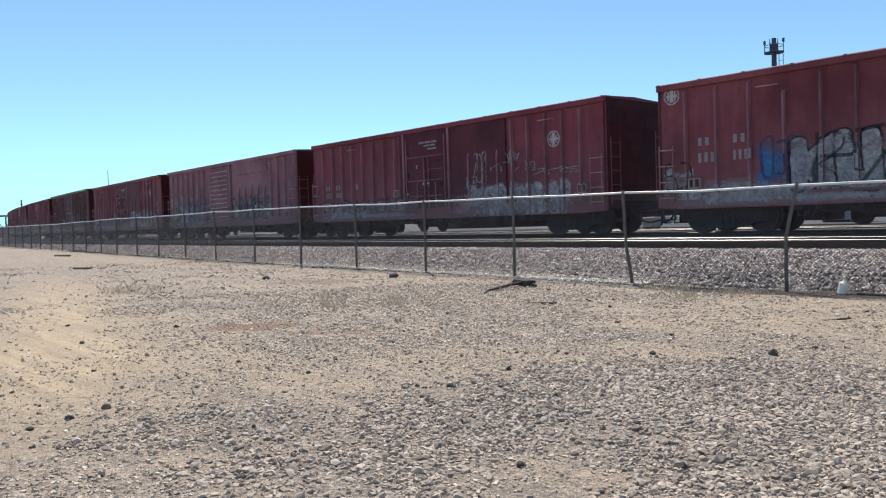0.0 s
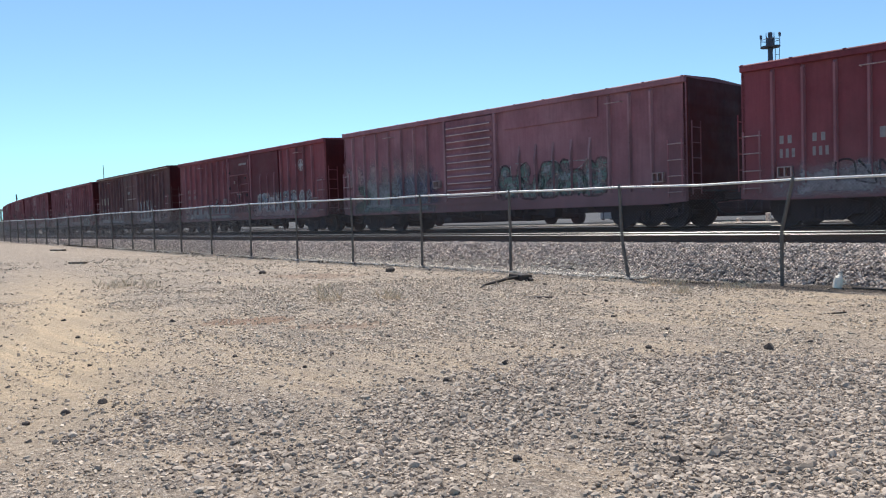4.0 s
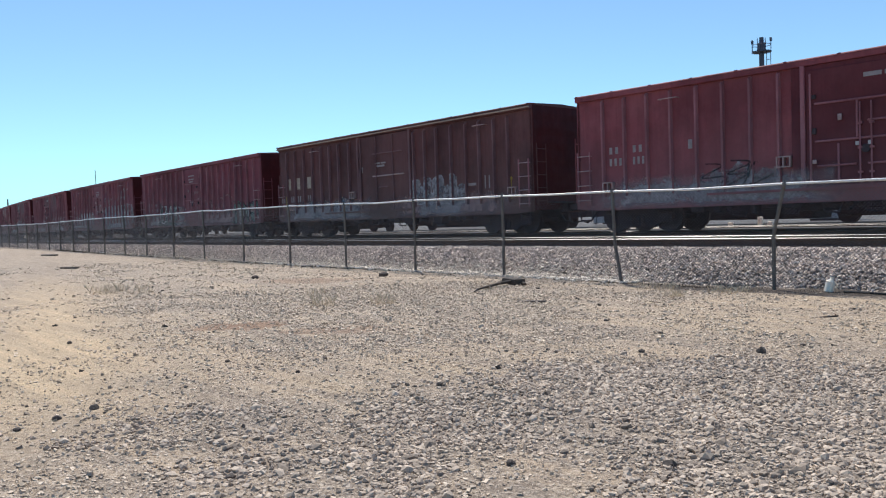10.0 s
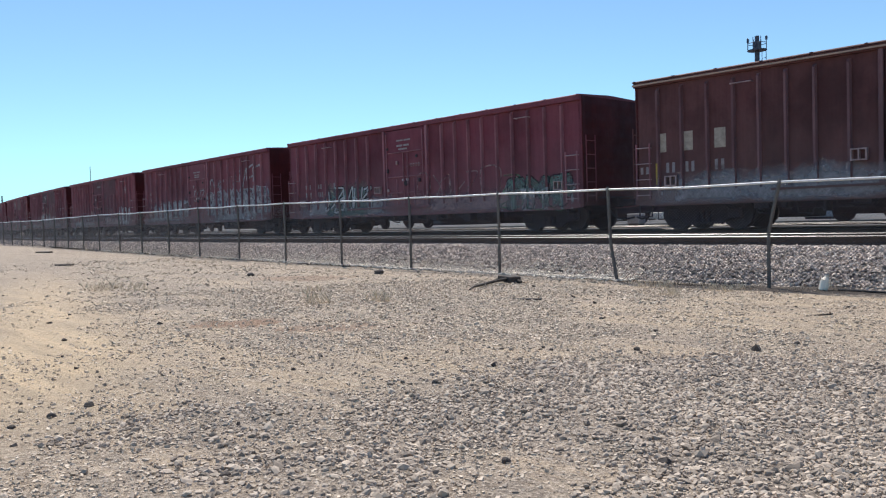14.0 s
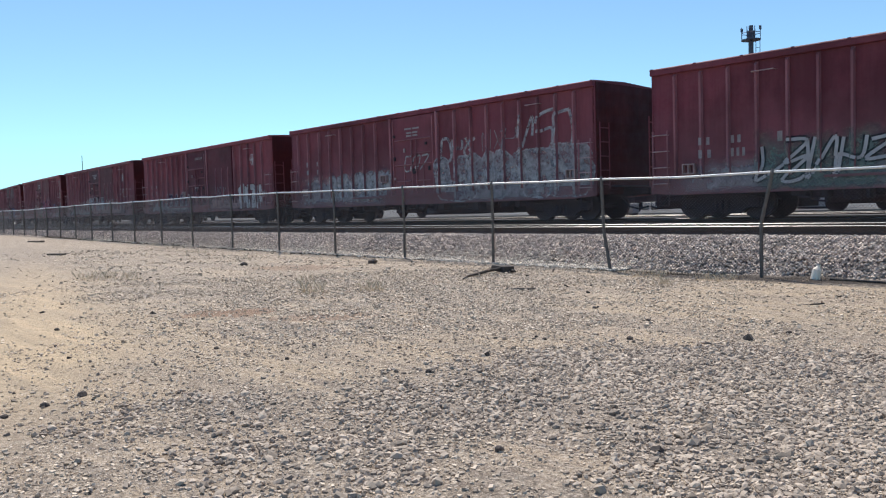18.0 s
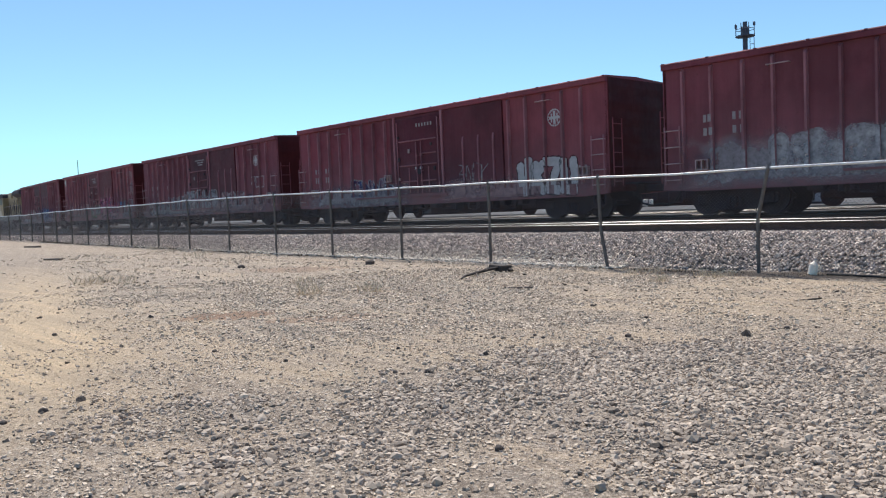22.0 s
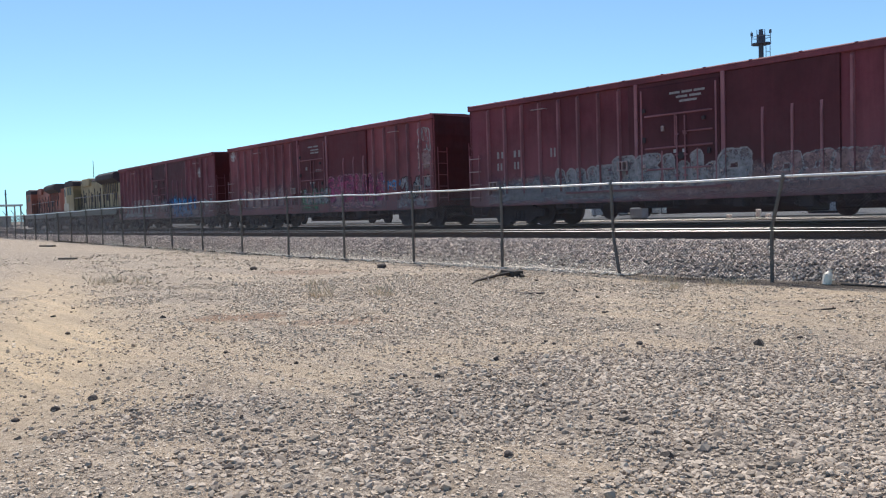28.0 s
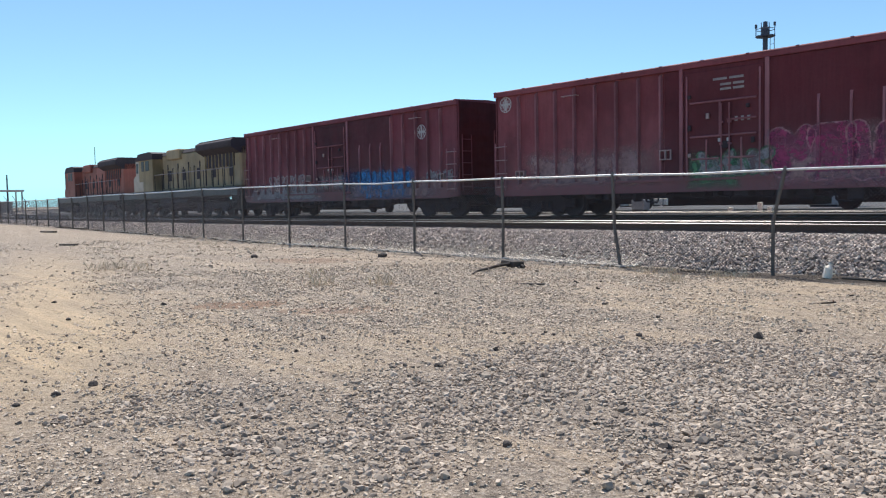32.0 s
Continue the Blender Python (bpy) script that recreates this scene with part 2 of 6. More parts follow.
M = {
    "red_a": car_paint("oxide_red_paint", (0.248, 0.0481, 0.0673), seed=1),
    "red_b": car_paint("faded_red_paint", (0.291, 0.101, 0.123), (0.43, 0.237, 0.256), seed=2, worn=0.9),
    "red_c": car_paint("dark_brown_paint", (0.129, 0.0462, 0.0462), (0.193, 0.0923, 0.0837), (0.193, 0.124, 0.107), seed=3),
    "red_d": car_paint("maroon_paint", (0.203, 0.043, 0.0623), (0.263, 0.0976, 0.102), seed=4),
    "red_e": car_paint("bright_oxide_paint", (0.263, 0.0539, 0.0673), (0.317, 0.12, 0.127), seed=5, worn=0.6),
    "mid_a": car_paint("dull_oxide_paint", (0.115, 0.0203, 0.0323), (0.161, 0.0484, 0.0532), (0.152, 0.0824, 0.0902), seed=12),
    "mid_d": car_paint("dull_maroon_paint", (0.104, 0.0213, 0.032), (0.145, 0.0491, 0.0515), (0.155, 0.0906, 0.0843), seed=13),
    "mid_e": car_paint("dull_bright_oxide_paint", (0.128, 0.0223, 0.0307), (0.175, 0.0533, 0.0557), (0.152, 0.0824, 0.0882), seed=14),
    # car ends: their shade is put into a much darker red
    "end_red": car_paint("shaded_end_paint", (0.085, 0.010, 0.0095), (0.10, 0.020, 0.018), (0.10, 0.04, 0.04), seed=11, worn=0.3),
    # rib paints: lighter than the sheets, with the light on the ribs painted in
    "rib_red": car_paint("lightened_rib_paint", (0.307, 0.098, 0.115), (0.426, 0.218, 0.233), seed=8, worn=1.0),
    "rib_pink": car_paint("lightened_pink_rib_paint", (0.344, 0.16, 0.181), (0.516, 0.332, 0.343), seed=9, worn=1.0),
    "rib_brown": car_paint("lightened_brown_rib_paint", (0.161, 0.071, 0.0749), (0.291, 0.172, 0.175), seed=10, worn=0.8),
    "ridge": plain("bare_worn_ridge", (0.60, 0.44, 0.41), 0.45, 0.1, 0.3, 5.0),
    "edge": plain("bare_worn_edge", (0.40, 0.27, 0.255), 0.5, 0.1, 0.35, 5.0),
    "tan_edge": plain("sunlit_eave_tan", (0.40, 0.27, 0.20), 0.5, 0.0, 0.3, 4.0),
    "roof": plain("roof_paint", (0.16, 0.10, 0.09), 0.55, 0.2, 0.4, 1.5),
    "under": plain("grimy_underframe", (0.048, 0.034, 0.038), 0.85, 0.0, 0.4, 4.0, 0.2),
    "steel": plain("wheel_steel", (0.06, 0.044, 0.045), 0.6, 0.4, 0.4, 6.0),
    "tread": plain("worn_tread_steel", (0.42, 0.41, 0.40), 0.25, 1.0, 0.15, 20.0),
    "rail": plain("rusty_rail_web", (0.075, 0.045, 0.032), 0.75, 0.1, 0.4, 5.0, 0.2),
    "railtop": plain("polished_rail_head", (0.27, 0.265, 0.26), 0.40, 1.0, 0.1, 30.0),
    "tie": plain("weathered_tie", (0.075, 0.062, 0.052), 0.9, 0.0, 0.4, 5.0, 0.4),
    "galv": plain("galvanised_steel", (0.66, 0.66, 0.65), 0.42, 0.35, 0.25, 18.0),
    "post": plain("dull_post_steel", (0.13, 0.115, 0.105), 0.6, 0.4, 0.35, 10.0),
    "wire": plain("weathered_wire", (0.15, 0.125, 0.13), 0.55, 0.4, 0.2, 30.0),
    "white": plain("white_stencil", (0.46, 0.42, 0.41), 0.6, 0.0, 0.2, 8.0),
    "cream": plain("worn_cream_stencil", (0.40, 0.32, 0.25), 0.6, 0.0, 0.45, 7.0),
    "stencil": plain("faded_stencil", (0.30, 0.25, 0.245), 0.6, 0.0, 0.3, 8.0),
    "grey_paint": plain("grey_spray_paint", (0.20, 0.18, 0.185), 0.5, 0.0, 0.3, 2.5),
    "pale_paint": plain("pale_spray_paint", (0.33, 0.31, 0.315), 0.5, 0.0, 0.25, 3.0),
    "black_paint": plain("black_spray_paint", (0.018, 0.018, 0.020), 0.45, 0.0, 0.3, 3.0),
    "green_paint": plain("green_spray_paint", (0.075, 0.16, 0.085), 0.5, 0.0, 0.35, 2.5),
    "blue_paint": plain("blue_spray_paint", (0.045, 0.22, 0.48), 0.5, 0.0, 0.3, 2.5),
    "navy_paint": plain("navy_spray_paint", (0.05, 0.06, 0.16), 0.5, 0.0, 0.3, 2.5),
    "magenta_paint": plain("magenta_spray_paint", (0.24, 0.045, 0.14), 0.5, 0.0, 0.35, 2.5),
    "pink_paint": plain("pink_spray_paint", (0.45, 0.22, 0.24), 0.5, 0.0, 0.3, 2.5),
    "dull_green": plain("dull_green_spray_paint", (0.16, 0.21, 0.18), 0.5, 0.0, 0.3, 2.5),
    "haze_paint": plain("faded_pink_overspray", (0.26, 0.16, 0.155), 0.6, 0.0, 0.3, 2.5),
    "yellow_mark": plain("yellow_marking", (0.42, 0.27, 0.04), 0.6, 0.0, 0.3, 4.0),
    "loco_yellow": car_paint("locomotive_yellow", (0.47, 0.335, 0.17), (0.46, 0.375, 0.28), (0.38, 0.30, 0.24), seed=6),
    "loco_orange": car_paint("locomotive_orange", (0.46, 0.115, 0.075), (0.42, 0.25, 0.21), (0.36, 0.26, 0.2), seed=7),
    "rail_dull": plain("dull_rail_head", (0.22, 0.21, 0.20), 0.5, 1.0, 0.2, 30.0),
    "loco_cream": plain("dusty_cream_paint", (0.55, 0.44, 0.34), 0.6, 0.0, 0.25, 1.5),
    "loco_grey": plain("locomotive_grey", (0.075, 0.072, 0.07), 0.5, 0.1, 0.25, 2.0),
    "loco_dark": plain("locomotive_black", (0.062, 0.046, 0.05), 0.85, 0.0, 0.3, 2.0),
    "glass": plain("dark_cab_glass", (0.02, 0.02, 0.022), 0.5, 0.0, 0.1, 2.0),
    "rust": plain("rusty_steel", (0.13, 0.055, 0.03), 0.8, 0.1, 0.5, 5.0, 0.3),
    "wood": plain("weathered_wood", (0.16, 0.125, 0.10), 0.85, 0.0, 0.4, 8.0, 0.4),
    "dark_wood": plain("dark_wet_wood", (0.05, 0.04, 0.034), 0.85, 0.0, 0.4, 8.0, 0.4),
    "plastic": plain("white_plastic", (0.92, 0.79, 0.64), 0.35, 0.0, 0.08, 6.0),
    "rock": plain("dark_rock", (0.085, 0.068, 0.058), 0.9, 0.0, 0.45, 12.0, 0.5),
    "weed": plain("dead_weeds", (0.105, 0.085, 0.06), 0.85, 0.0, 0.4, 10.0),
    "grass": plain("dry_grass", (0.62, 0.52, 0.38), 0.8, 0.0, 0.4, 10.0),
    "tower": plain("tower_steel", (0.10, 0.10, 0.125), 0.6, 0.5, 0.3, 3.0),
    "shed": plain("white_shed_panel", (0.52, 0.49, 0.46), 0.5, 0.0, 0.1, 1.0),
    "concrete": plain("pale_concrete", (0.33, 0.325, 0.31), 0.85, 0.0, 0.2, 1.0, 0.1),
    "asphalt": plain("oily_asphalt", (0.085, 0.078, 0.073), 0.9, 0.0, 0.5, 1.5, 0.3),
    "gondola": plain("rusty_gondola", (0.06, 0.036, 0.028), 0.8, 0.1, 0.4, 2.0),
    "black_rubber": plain("black_hose", (0.02, 0.02, 0.02), 0.6, 0.0, 0.2, 4.0),
}


def spray(name, c, cover, soft=False):
    """Spray paint worn thin: it covers in patches, and a soft cloud fades out towards its rim."""
    n = Nodes(name)
    f = n.ramp(n.noise(3.0, 7, 0.75), 0.36, 0.60)
    col = n.mix(n.ramp(n.noise(9.0, 5, 0.6), 0.3, 0.7), tuple(v * 0.72 for v in c), tuple(min(1.0, v * 1.22) for v in c))
    a = n.math("ADD", n.math("MULTIPLY", f, 0.68 * cover), 0.26 * cover)
    if soft:
        tc = n.node("ShaderNodeTexCoord")
        sep = n.node("ShaderNodeSeparateXYZ")
        n.link(tc.outputs["Generated"], sep.inputs[0])
        u, v = sep.outputs[0], sep.outputs[2]
        rim = n.math("MINIMUM", n.math("MULTIPLY", n.math("MINIMUM", u, n.math("SUBTRACT", 1.0, u)), 5.0), n.math("MINIMUM", n.math("MULTIPLY", n.math("SUBTRACT", 1.0, v), 2.2), n.math("ADD", n.math("MULTIPLY", v, 4.0), 0.25)))
        cloud = n.math("ADD", n.math("MULTIPLY", n.noise(1.5, 4, 0.6), 1.5), n.math("MULTIPLY", n.noise(8.0, 5, 0.7), 0.9))
        a = n.math("MULTIPLY", n.ramp(n.math("ADD", n.math("MINIMUM", rim, 1.0), cloud), 1.45, 2.35), cover)
    n.link(a, n.b.inputs["Alpha"])
    return n.done(col, 0.6)


SPRAY = {"grey_paint": (0.38, 0.345, 0.35), "pale_paint": (0.50, 0.47, 0.465), "black_paint": (0.018, 0.018, 0.02), "green_paint": (0.10, 0.25, 0.13), "blue_paint": (0.045, 0.24, 0.52), "navy_paint": (0.05, 0.065, 0.17),
         "magenta_paint": (0.37, 0.045, 0.135), "pink_paint": (0.50, 0.25, 0.27), "dull_green": (0.17, 0.225, 0.19), "haze_paint": (0.42, 0.26, 0.25)}
for kind, c in SPRAY.items():
    M[kind] = spray("worn_" + kind, c, 0.85)
    M["cloud_" + kind] = spray("thin_" + kind, c, 0.75, True)


WARM = (1.0, 0.945, 0.875)  # warm tint over every ground and stone colour
BROWN, UMBER = (0.255, 0.16, 0.105), (0.075, 0.06, 0.05)


def ground_material():
    """Dry ground: tan dirt, a smooth sandy wheel lane, brown stains, the fence's painted shadow and crushed stone
    worked into it.
    """
    n = Nodes("dry_ground")
    sep = n.node("ShaderNodeSeparateXYZ")
    n.link(n.co, sep.inputs[0])
    x, y = sep.outputs[0], sep.outputs[1]
    n1, n2, n3, n4 = n.noise(0.45, 5), n.noise(2.4, 6, 0.65), n.noise(22.0, 6, 0.72), n.noise(75.0, 4, 0.7)
    wob = n.math("MULTIPLY", n.math("SUBTRACT", n1, 0.5), 2.6)
    # sandy lane along y = -0.3 x, from x = -5 outwards, with wheel streaks
    lane = n.math("ADD", n.math("ADD", y, n.math("MULTIPLY", x, 0.30)), n.math("MULTIPLY", wob, 0.7))
    lane = n.math("MULTIPLY", n.ramp(n.math("ABSOLUTE", lane, 0), 1.6, 0.3), n.math("MULTIPLY", n.ramp(n.math("ADD", x, wob), -4.9, -8.0), n.ramp(x, -26.0, -11.0)))
    ts = n.node("ShaderNodeMapping")
    ts.inputs["Rotation"].default_value = (0, 0, radians(17))
    ts.inputs["Scale"].default_value = (0.16, 2.2, 1.0)
    n.link(n.co, ts.inputs[0])
    tracks = n.noise(1.6, 6, 0.65, ts.outputs[0])
    f = n.math("ADD", n.math("MULTIPLY", x, -0.718), n.math("MULTIPLY", y, 0.696))
    r = n.math("ADD", n.math("MULTIPLY", x, 0.696), n.math("MULTIPLY", y, 0.718))
    ragged_edge = n.math("MULTIPLY", n.math("SUBTRACT", n.noise(1.6, 5, 0.65), 0.5), 1.6)

    def beds(rows):
        total = None
        for cf, cr, hf, hr, amount in rows:
            u, v = n.math("MULTIPLY", n.math("SUBTRACT", f, cf), 1 / hf), n.math("MULTIPLY", n.math("SUBTRACT", r, cr), 1 / hr)
            d = n.math("SUBTRACT", 1.0, n.math("ADD", n.math("MULTIPLY", u, u), n.math("MULTIPLY", v, v)))
            d = n.math("MULTIPLY", n.ramp(n.math("ADD", d, ragged_edge), -0.6, 0.6), amount)
            total = d if total is None else n.math("MAXIMUM", total, d)
        return total

    near = n.math("MULTIPLY", beds(BEDS), n.math("SUBTRACT", 1.0, beds(BARE)))
    patch = n.ramp(n.noise(0.8, 5, 0.6), 0.44, 0.58)
    dirt = n.mix(n.ramp(n2, 0.36, 0.64), (0.43, 0.35, 0.272), (0.30, 0.255, 0.213))
    dirt = n.mix(n.math("MULTIPLY", n.ramp(tracks, 0.51, 0.58), 0.75), dirt, (0.54, 0.425, 0.305))
    dirt = n.mix(n.math("MULTIPLY", n.ramp(tracks, 0.48, 0.41), 0.75), dirt, (0.265, 0.212, 0.165))
    far = n.ramp(x, -11.0, -30.0)
    dirt = n.mix(n.math("MULTIPLY", far, 0.5), dirt, (0.30, 0.25, 0.20))
    # darker ground below the gravel: shade between the stones put into the colour
    stone = n.mix(n.ramp(n3, 0.38, 0.62), (0.13, 0.11, 0.095), (0.36, 0.315, 0.28))
    bare = n.math("MULTIPLY", n.math("ADD", n.math("MULTIPLY", near, 0.7), 0.2), n.math("ADD", n.math("MULTIPLY", patch, 0.5), 0.5))
    col = n.mix(bare, dirt, stone)
    n5, n6 = n.noise(9.0, 6, 0.75), n.noise(34.0, 4, 0.7)
    fine = n.math("SUBTRACT", 1.0, n.math("MULTIPLY", lane, 0.45))
    for src, lo, hi, amount, tint in ((n5, 0.52, 0.60, 0.5, (0.62, 0.52, 0.41)), (n5, 0.47, 0.38, 0.6, (0.19, 0.15, 0.115)), (n6, 0.46, 0.38, 0.75, (0.10, 0.08, 0.064)),
                                      (n6, 0.54, 0.62, 0.7, (0.72, 0.63, 0.54)), (n4, 0.54, 0.66, 0.5, (0.62, 0.55, 0.47)), (n4, 0.46, 0.34, 0.6, (0.11, 0.09, 0.07))):
        col = n.mix(n.math("MULTIPLY", n.math("MULTIPLY", n.ramp(src, lo, hi), amount), fine), col, tint)
    sand = n.mix(n.ramp(tracks, 0.40, 0.60), (0.80, 0.625, 0.41), (0.46, 0.365, 0.25))
    sand = n.mix(n.math("MULTIPLY", n.ramp(n3, 0.5, 0.36), 0.45), sand, (0.27, 0.205, 0.14))
    col = n.mix(n.math("MULTIPLY", n.math("MAXIMUM", lane, n.math("MULTIPLY", beds(TAN), n.ramp(tracks, 0.36, 0.6))), 0.72), col, sand)
    # damp brown stains; in umber the fence's shadow painted at its foot, and a dark strip
    for cx, cy, length, width, amount, along, across, tint in ((-9.9, 5.55, 0.75, 0.42, 0.85, 0.69, 0.72, BROWN), (-8.4, 6.1, 0.9, 0.35, 0.55, 0.69, 0.72, BROWN), (-15.5, 10.6, 1.3, 0.7, 0.5, 0.69, 0.72, BROWN), (-5.6, 13.55, 3.4, 0.75, 1.0, 1.0, 0.06, UMBER), (-13.5, 13.0, 3.0, 0.22, 0.5, 1.0, -0.02, UMBER)):
        dx, dy = n.math("SUBTRACT", x, cx), n.math("SUBTRACT", y, cy)
        u = n.math("MULTIPLY", n.math("ADD", n.math("MULTIPLY", dx, along), n.math("MULTIPLY", dy, across)), 1 / length)
        v = n.math("MULTIPLY", n.math("SUBTRACT", n.math("MULTIPLY", dy, along), n.math("MULTIPLY", dx, across)), 1 / width)
        d = n.math("ADD", n.math("ADD", n.math("MULTIPLY", u, u), n.math("MULTIPLY", v, v)), n.math("MULTIPLY", n.math("SUBTRACT", n5, 0.5), 2.5))
        col = n.mix(n.math("MULTIPLY", n.ramp(d, 1.1, 0.5), amount), col, tint)
    n.bump(n.math("ADD", n.math("ADD", n3, n.math("MULTIPLY", n2, 1.5)), n.math("MULTIPLY", n4, 0.5)), 0.9, 0.035)
    return n.done(n.tint(col, WARM), 0.95)


def stone_material(name, lo, hi):
    n = Nodes(name)
    g = n.node("ShaderNodeNewGeometry")
    col = n.mix(g.outputs["Random Per Island"], lo, hi)
    col = n.mix(n.math("MULTIPLY", n.ramp(n.noise(40.0, 4), 0.4, 0.7), 0.35), col, (0.30, 0.27, 0.235))
    n.bump(n.noise(60.0, 4), 0.4, 0.004)
    return n.done(n.tint(col, WARM), 0.85)


def ballast_material():
    n = Nodes("ballast_bed")
    v = n.node("ShaderNodeTexVoronoi")
    v.inputs["Scale"].default_value = 16.0
    n.link(n.co, v.inputs["Vector"])
    sep = n.node("ShaderNodeSeparateColor")
    n.link(v.outputs["Color"], sep.inputs[0])
    col = n.mix(sep.outputs[0], (0.19, 0.16, 0.145), (0.64, 0.565, 0.515))
    # near-black gaps: the shade between stones is painted in
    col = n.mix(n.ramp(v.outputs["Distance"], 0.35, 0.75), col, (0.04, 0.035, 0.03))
    n.bump(v.outputs["Distance"], 1.0, -0.03)
    return n.done(n.tint(col, WARM), 0.9)


M["ground"] = ground_material()
M["gravel"] = stone_material("grey_gravel", (0.20, 0.166, 0.137), (0.62, 0.53, 0.445))
M["chips"] = stone_material("tan_chips", (0.32, 0.26, 0.20), (0.80, 0.69, 0.57))
M["ballast_stone"] = stone_material("ballast_stones", (0.21, 0.177, 0.163), (0.98, 0.87, 0.80))
# pale stones, whitened further to paint in the strong sun on them
M["white_stone"] = stone_material("pale_stones", (0.62, 0.57, 0.51), (0.90, 0.85, 0.78))
M["ballast"] = ballast_material()


# ---- mesh helpers ----
def mesh_of(name, verts, faces, material, smooth=False):
    me = bpy.data.meshes.new(name)
    me.from_pydata([tuple(v) for v in verts], [], faces)
    me.materials.append(material)
    if smooth:
        me.shade_smooth()
    else:
        me.shade_flat()
    return me


def part(name, bm, material, parent=None, label=""):
    """Links a bmesh as one mesh object under a thing or part."""
    me = bpy.data.meshes.new(name)
    bmesh.ops.recalc_face_normals(bm, faces=bm.faces)
    bm.to_mesh(me)
    bm.free()
    me.materials.append(material)
    ob = new(name, me)
    ob.parent = parent
    if label:
        tagged(ob, label)
    return ob


def shared(name, me, parent, m=None, label=""):
    ob = new(name, me)
    ob.parent = parent
    if m is not None:
        ob.matrix_basis = m
    if label:
        tagged(ob, label)
    return ob


def thing(name, m, label, category, group=""):
    ob = new(name)
    ob.empty_display_size = 0.3
    ob.matrix_basis = m
    return tagged(ob, label, category, group)


def box(bm, x0, x1, y0, y1, z0, z1, bevel=0.0):
    v = [bm.verts.new((x, y, z)) for z in (z0, z1) for x, y in ((x0, y0), (x1, y0), (x1, y1), (x0, y1))]
    fs = [bm.faces.new([v[i] for i in f]) for f in ((3, 2, 1, 0), (4, 5, 6, 7), (0, 1, 5, 4), (1, 2, 6, 5), (2, 3, 7, 6), (3, 0, 4, 7))]
    if bevel:
        es = {e for f in fs for e in f.edges}
        bmesh.ops.bevel(bm, geom=list(es), offset=bevel, segments=1, affect="EDGES")
    return bm


def rod(bm, a, b, r, n=6, r2=None):
    """A round bar from a to b."""
    a, b = Vector(a), Vector(b)
    d = (b - a).normalized()
    u = d.cross(Vector((0, 0, 1)) if abs(d.z) < 0.9 else Vector((1, 0, 0))).normalized()
    w = d.cross(u)
    r2 = r if r2 is None else r2
    ra, rb = ([bm.verts.new(p + q * (math.cos(t) * u + math.sin(t) * w)) for t in [2 * math.pi * i / n for i in range(n)]] for p, q in ((a, r), (b, r2)))
    for i in range(n):
        bm.faces.new((ra[i], ra[(i + 1) % n], rb[(i + 1) % n], rb[i]))
    bm.faces.new(ra[::-1])
    bm.faces.new(rb)
    return bm


def prism(bm, profile, axis, a, b):
    """A closed profile swept along an axis ('x': profile in y, z; 'y': in x, z)."""
    put = (lambda p, q: (q, p[0], p[1])) if axis == "x" else (lambda p, q: (p[0], q, p[1]))
    va, vb = ([bm.verts.new(put(p, q)) for p in profile] for q in (a, b))
    k = len(profile)
    for i in range(k):
        bm.faces.new((va[i], va[(i + 1) % k], vb[(i + 1) % k], vb[i]))
    bm.faces.new(va[::-1])
    bm.faces.new(vb)
    return bm


# ---- ground, ballast bed and tracks ----
def spread(lo, hi, dense_lo, dense_hi, fine, growth=1.35):
    """Grid lines: even in the dense part, growing wider outside it."""
    out = list(np.arange(dense_lo, dense_hi + 1e-6, fine))
    step, v = fine, dense_hi
    while v < hi:
        step *= growth
        v += step
        out.append(min(v, hi))
    step, v = fine, dense_lo
    while v > lo:
        step *= growth
        v -= step
        out.insert(0, max(v, lo))
    return out


def sheet_z(x, y):
    """The natural ground, with the yard's fill under and behind the tracks."""
    s, o = so_of(x, y)
    g = ground_z(x, y)
    if o > 6.5:
        return rail_z(s) - 0.06
    if o > -5.2:
        return min(g, rail_z(s) - 0.5) + (max(0.0, o - 5.0) / 1.5) * (rail_z(s) - 0.06 - min(g, rail_z(s) - 0.5))
    near = math.exp(-(x * x + y * y) / 900.0)
    return g + near * (0.05 * noise.noise((x * 0.35, y * 0.35, 0)) + 0.022 * noise.noise((x * 1.7, y * 1.7, 3.0)) + 0.02 * noise.noise(((x - 0.3 * y) * 0.5, (y + 0.3 * x) * 3.2, 6.0)) + 0.008 * noise.noise((x * 5, y * 5, 1.0)))


def build_ground():
    xs, ys = spread(-3500, 3500, -18, 2, 0.14), spread(-3500, 3500, -1, 14, 0.14)
    verts = [(x, y, sheet_z(x, y)) for y in ys for x in xs]
    w = len(xs)
    faces = [(j * w + i, j * w + i + 1, (j + 1) * w + i + 1, (j + 1) * w + i) for j in range(len(ys) - 1) for i in range(w - 1)]
    return tagged(new("ground", mesh_of("ground", verts, faces, M["ground"], True)), "dry tan dirt and gravel lot beside the railway", "ground", "", "structure")


build_ground()

BED = [(-5.9, None, -0.06), (-5.66, None, 0.05), (-5.4, 0.42, 0), (-4.95, 0.78, 0), (-4.7, 0.95, 0), (-4.45, 1.0, 0), (-2.0, 1.0, 0), (-0.6, 0.93, 0), (0.3, 1.0, 0), (3.1, 1.0, 0), (4.2, 0.97, 0), (6.6, 0.97, 0), (7.4, 0.5, 0)]


def toe(s):
    """How far the foot of the ballast draws back from the fence."""
    return 0.15 * max(0.0, min(1.0, (s + 9.5) / 3.5))


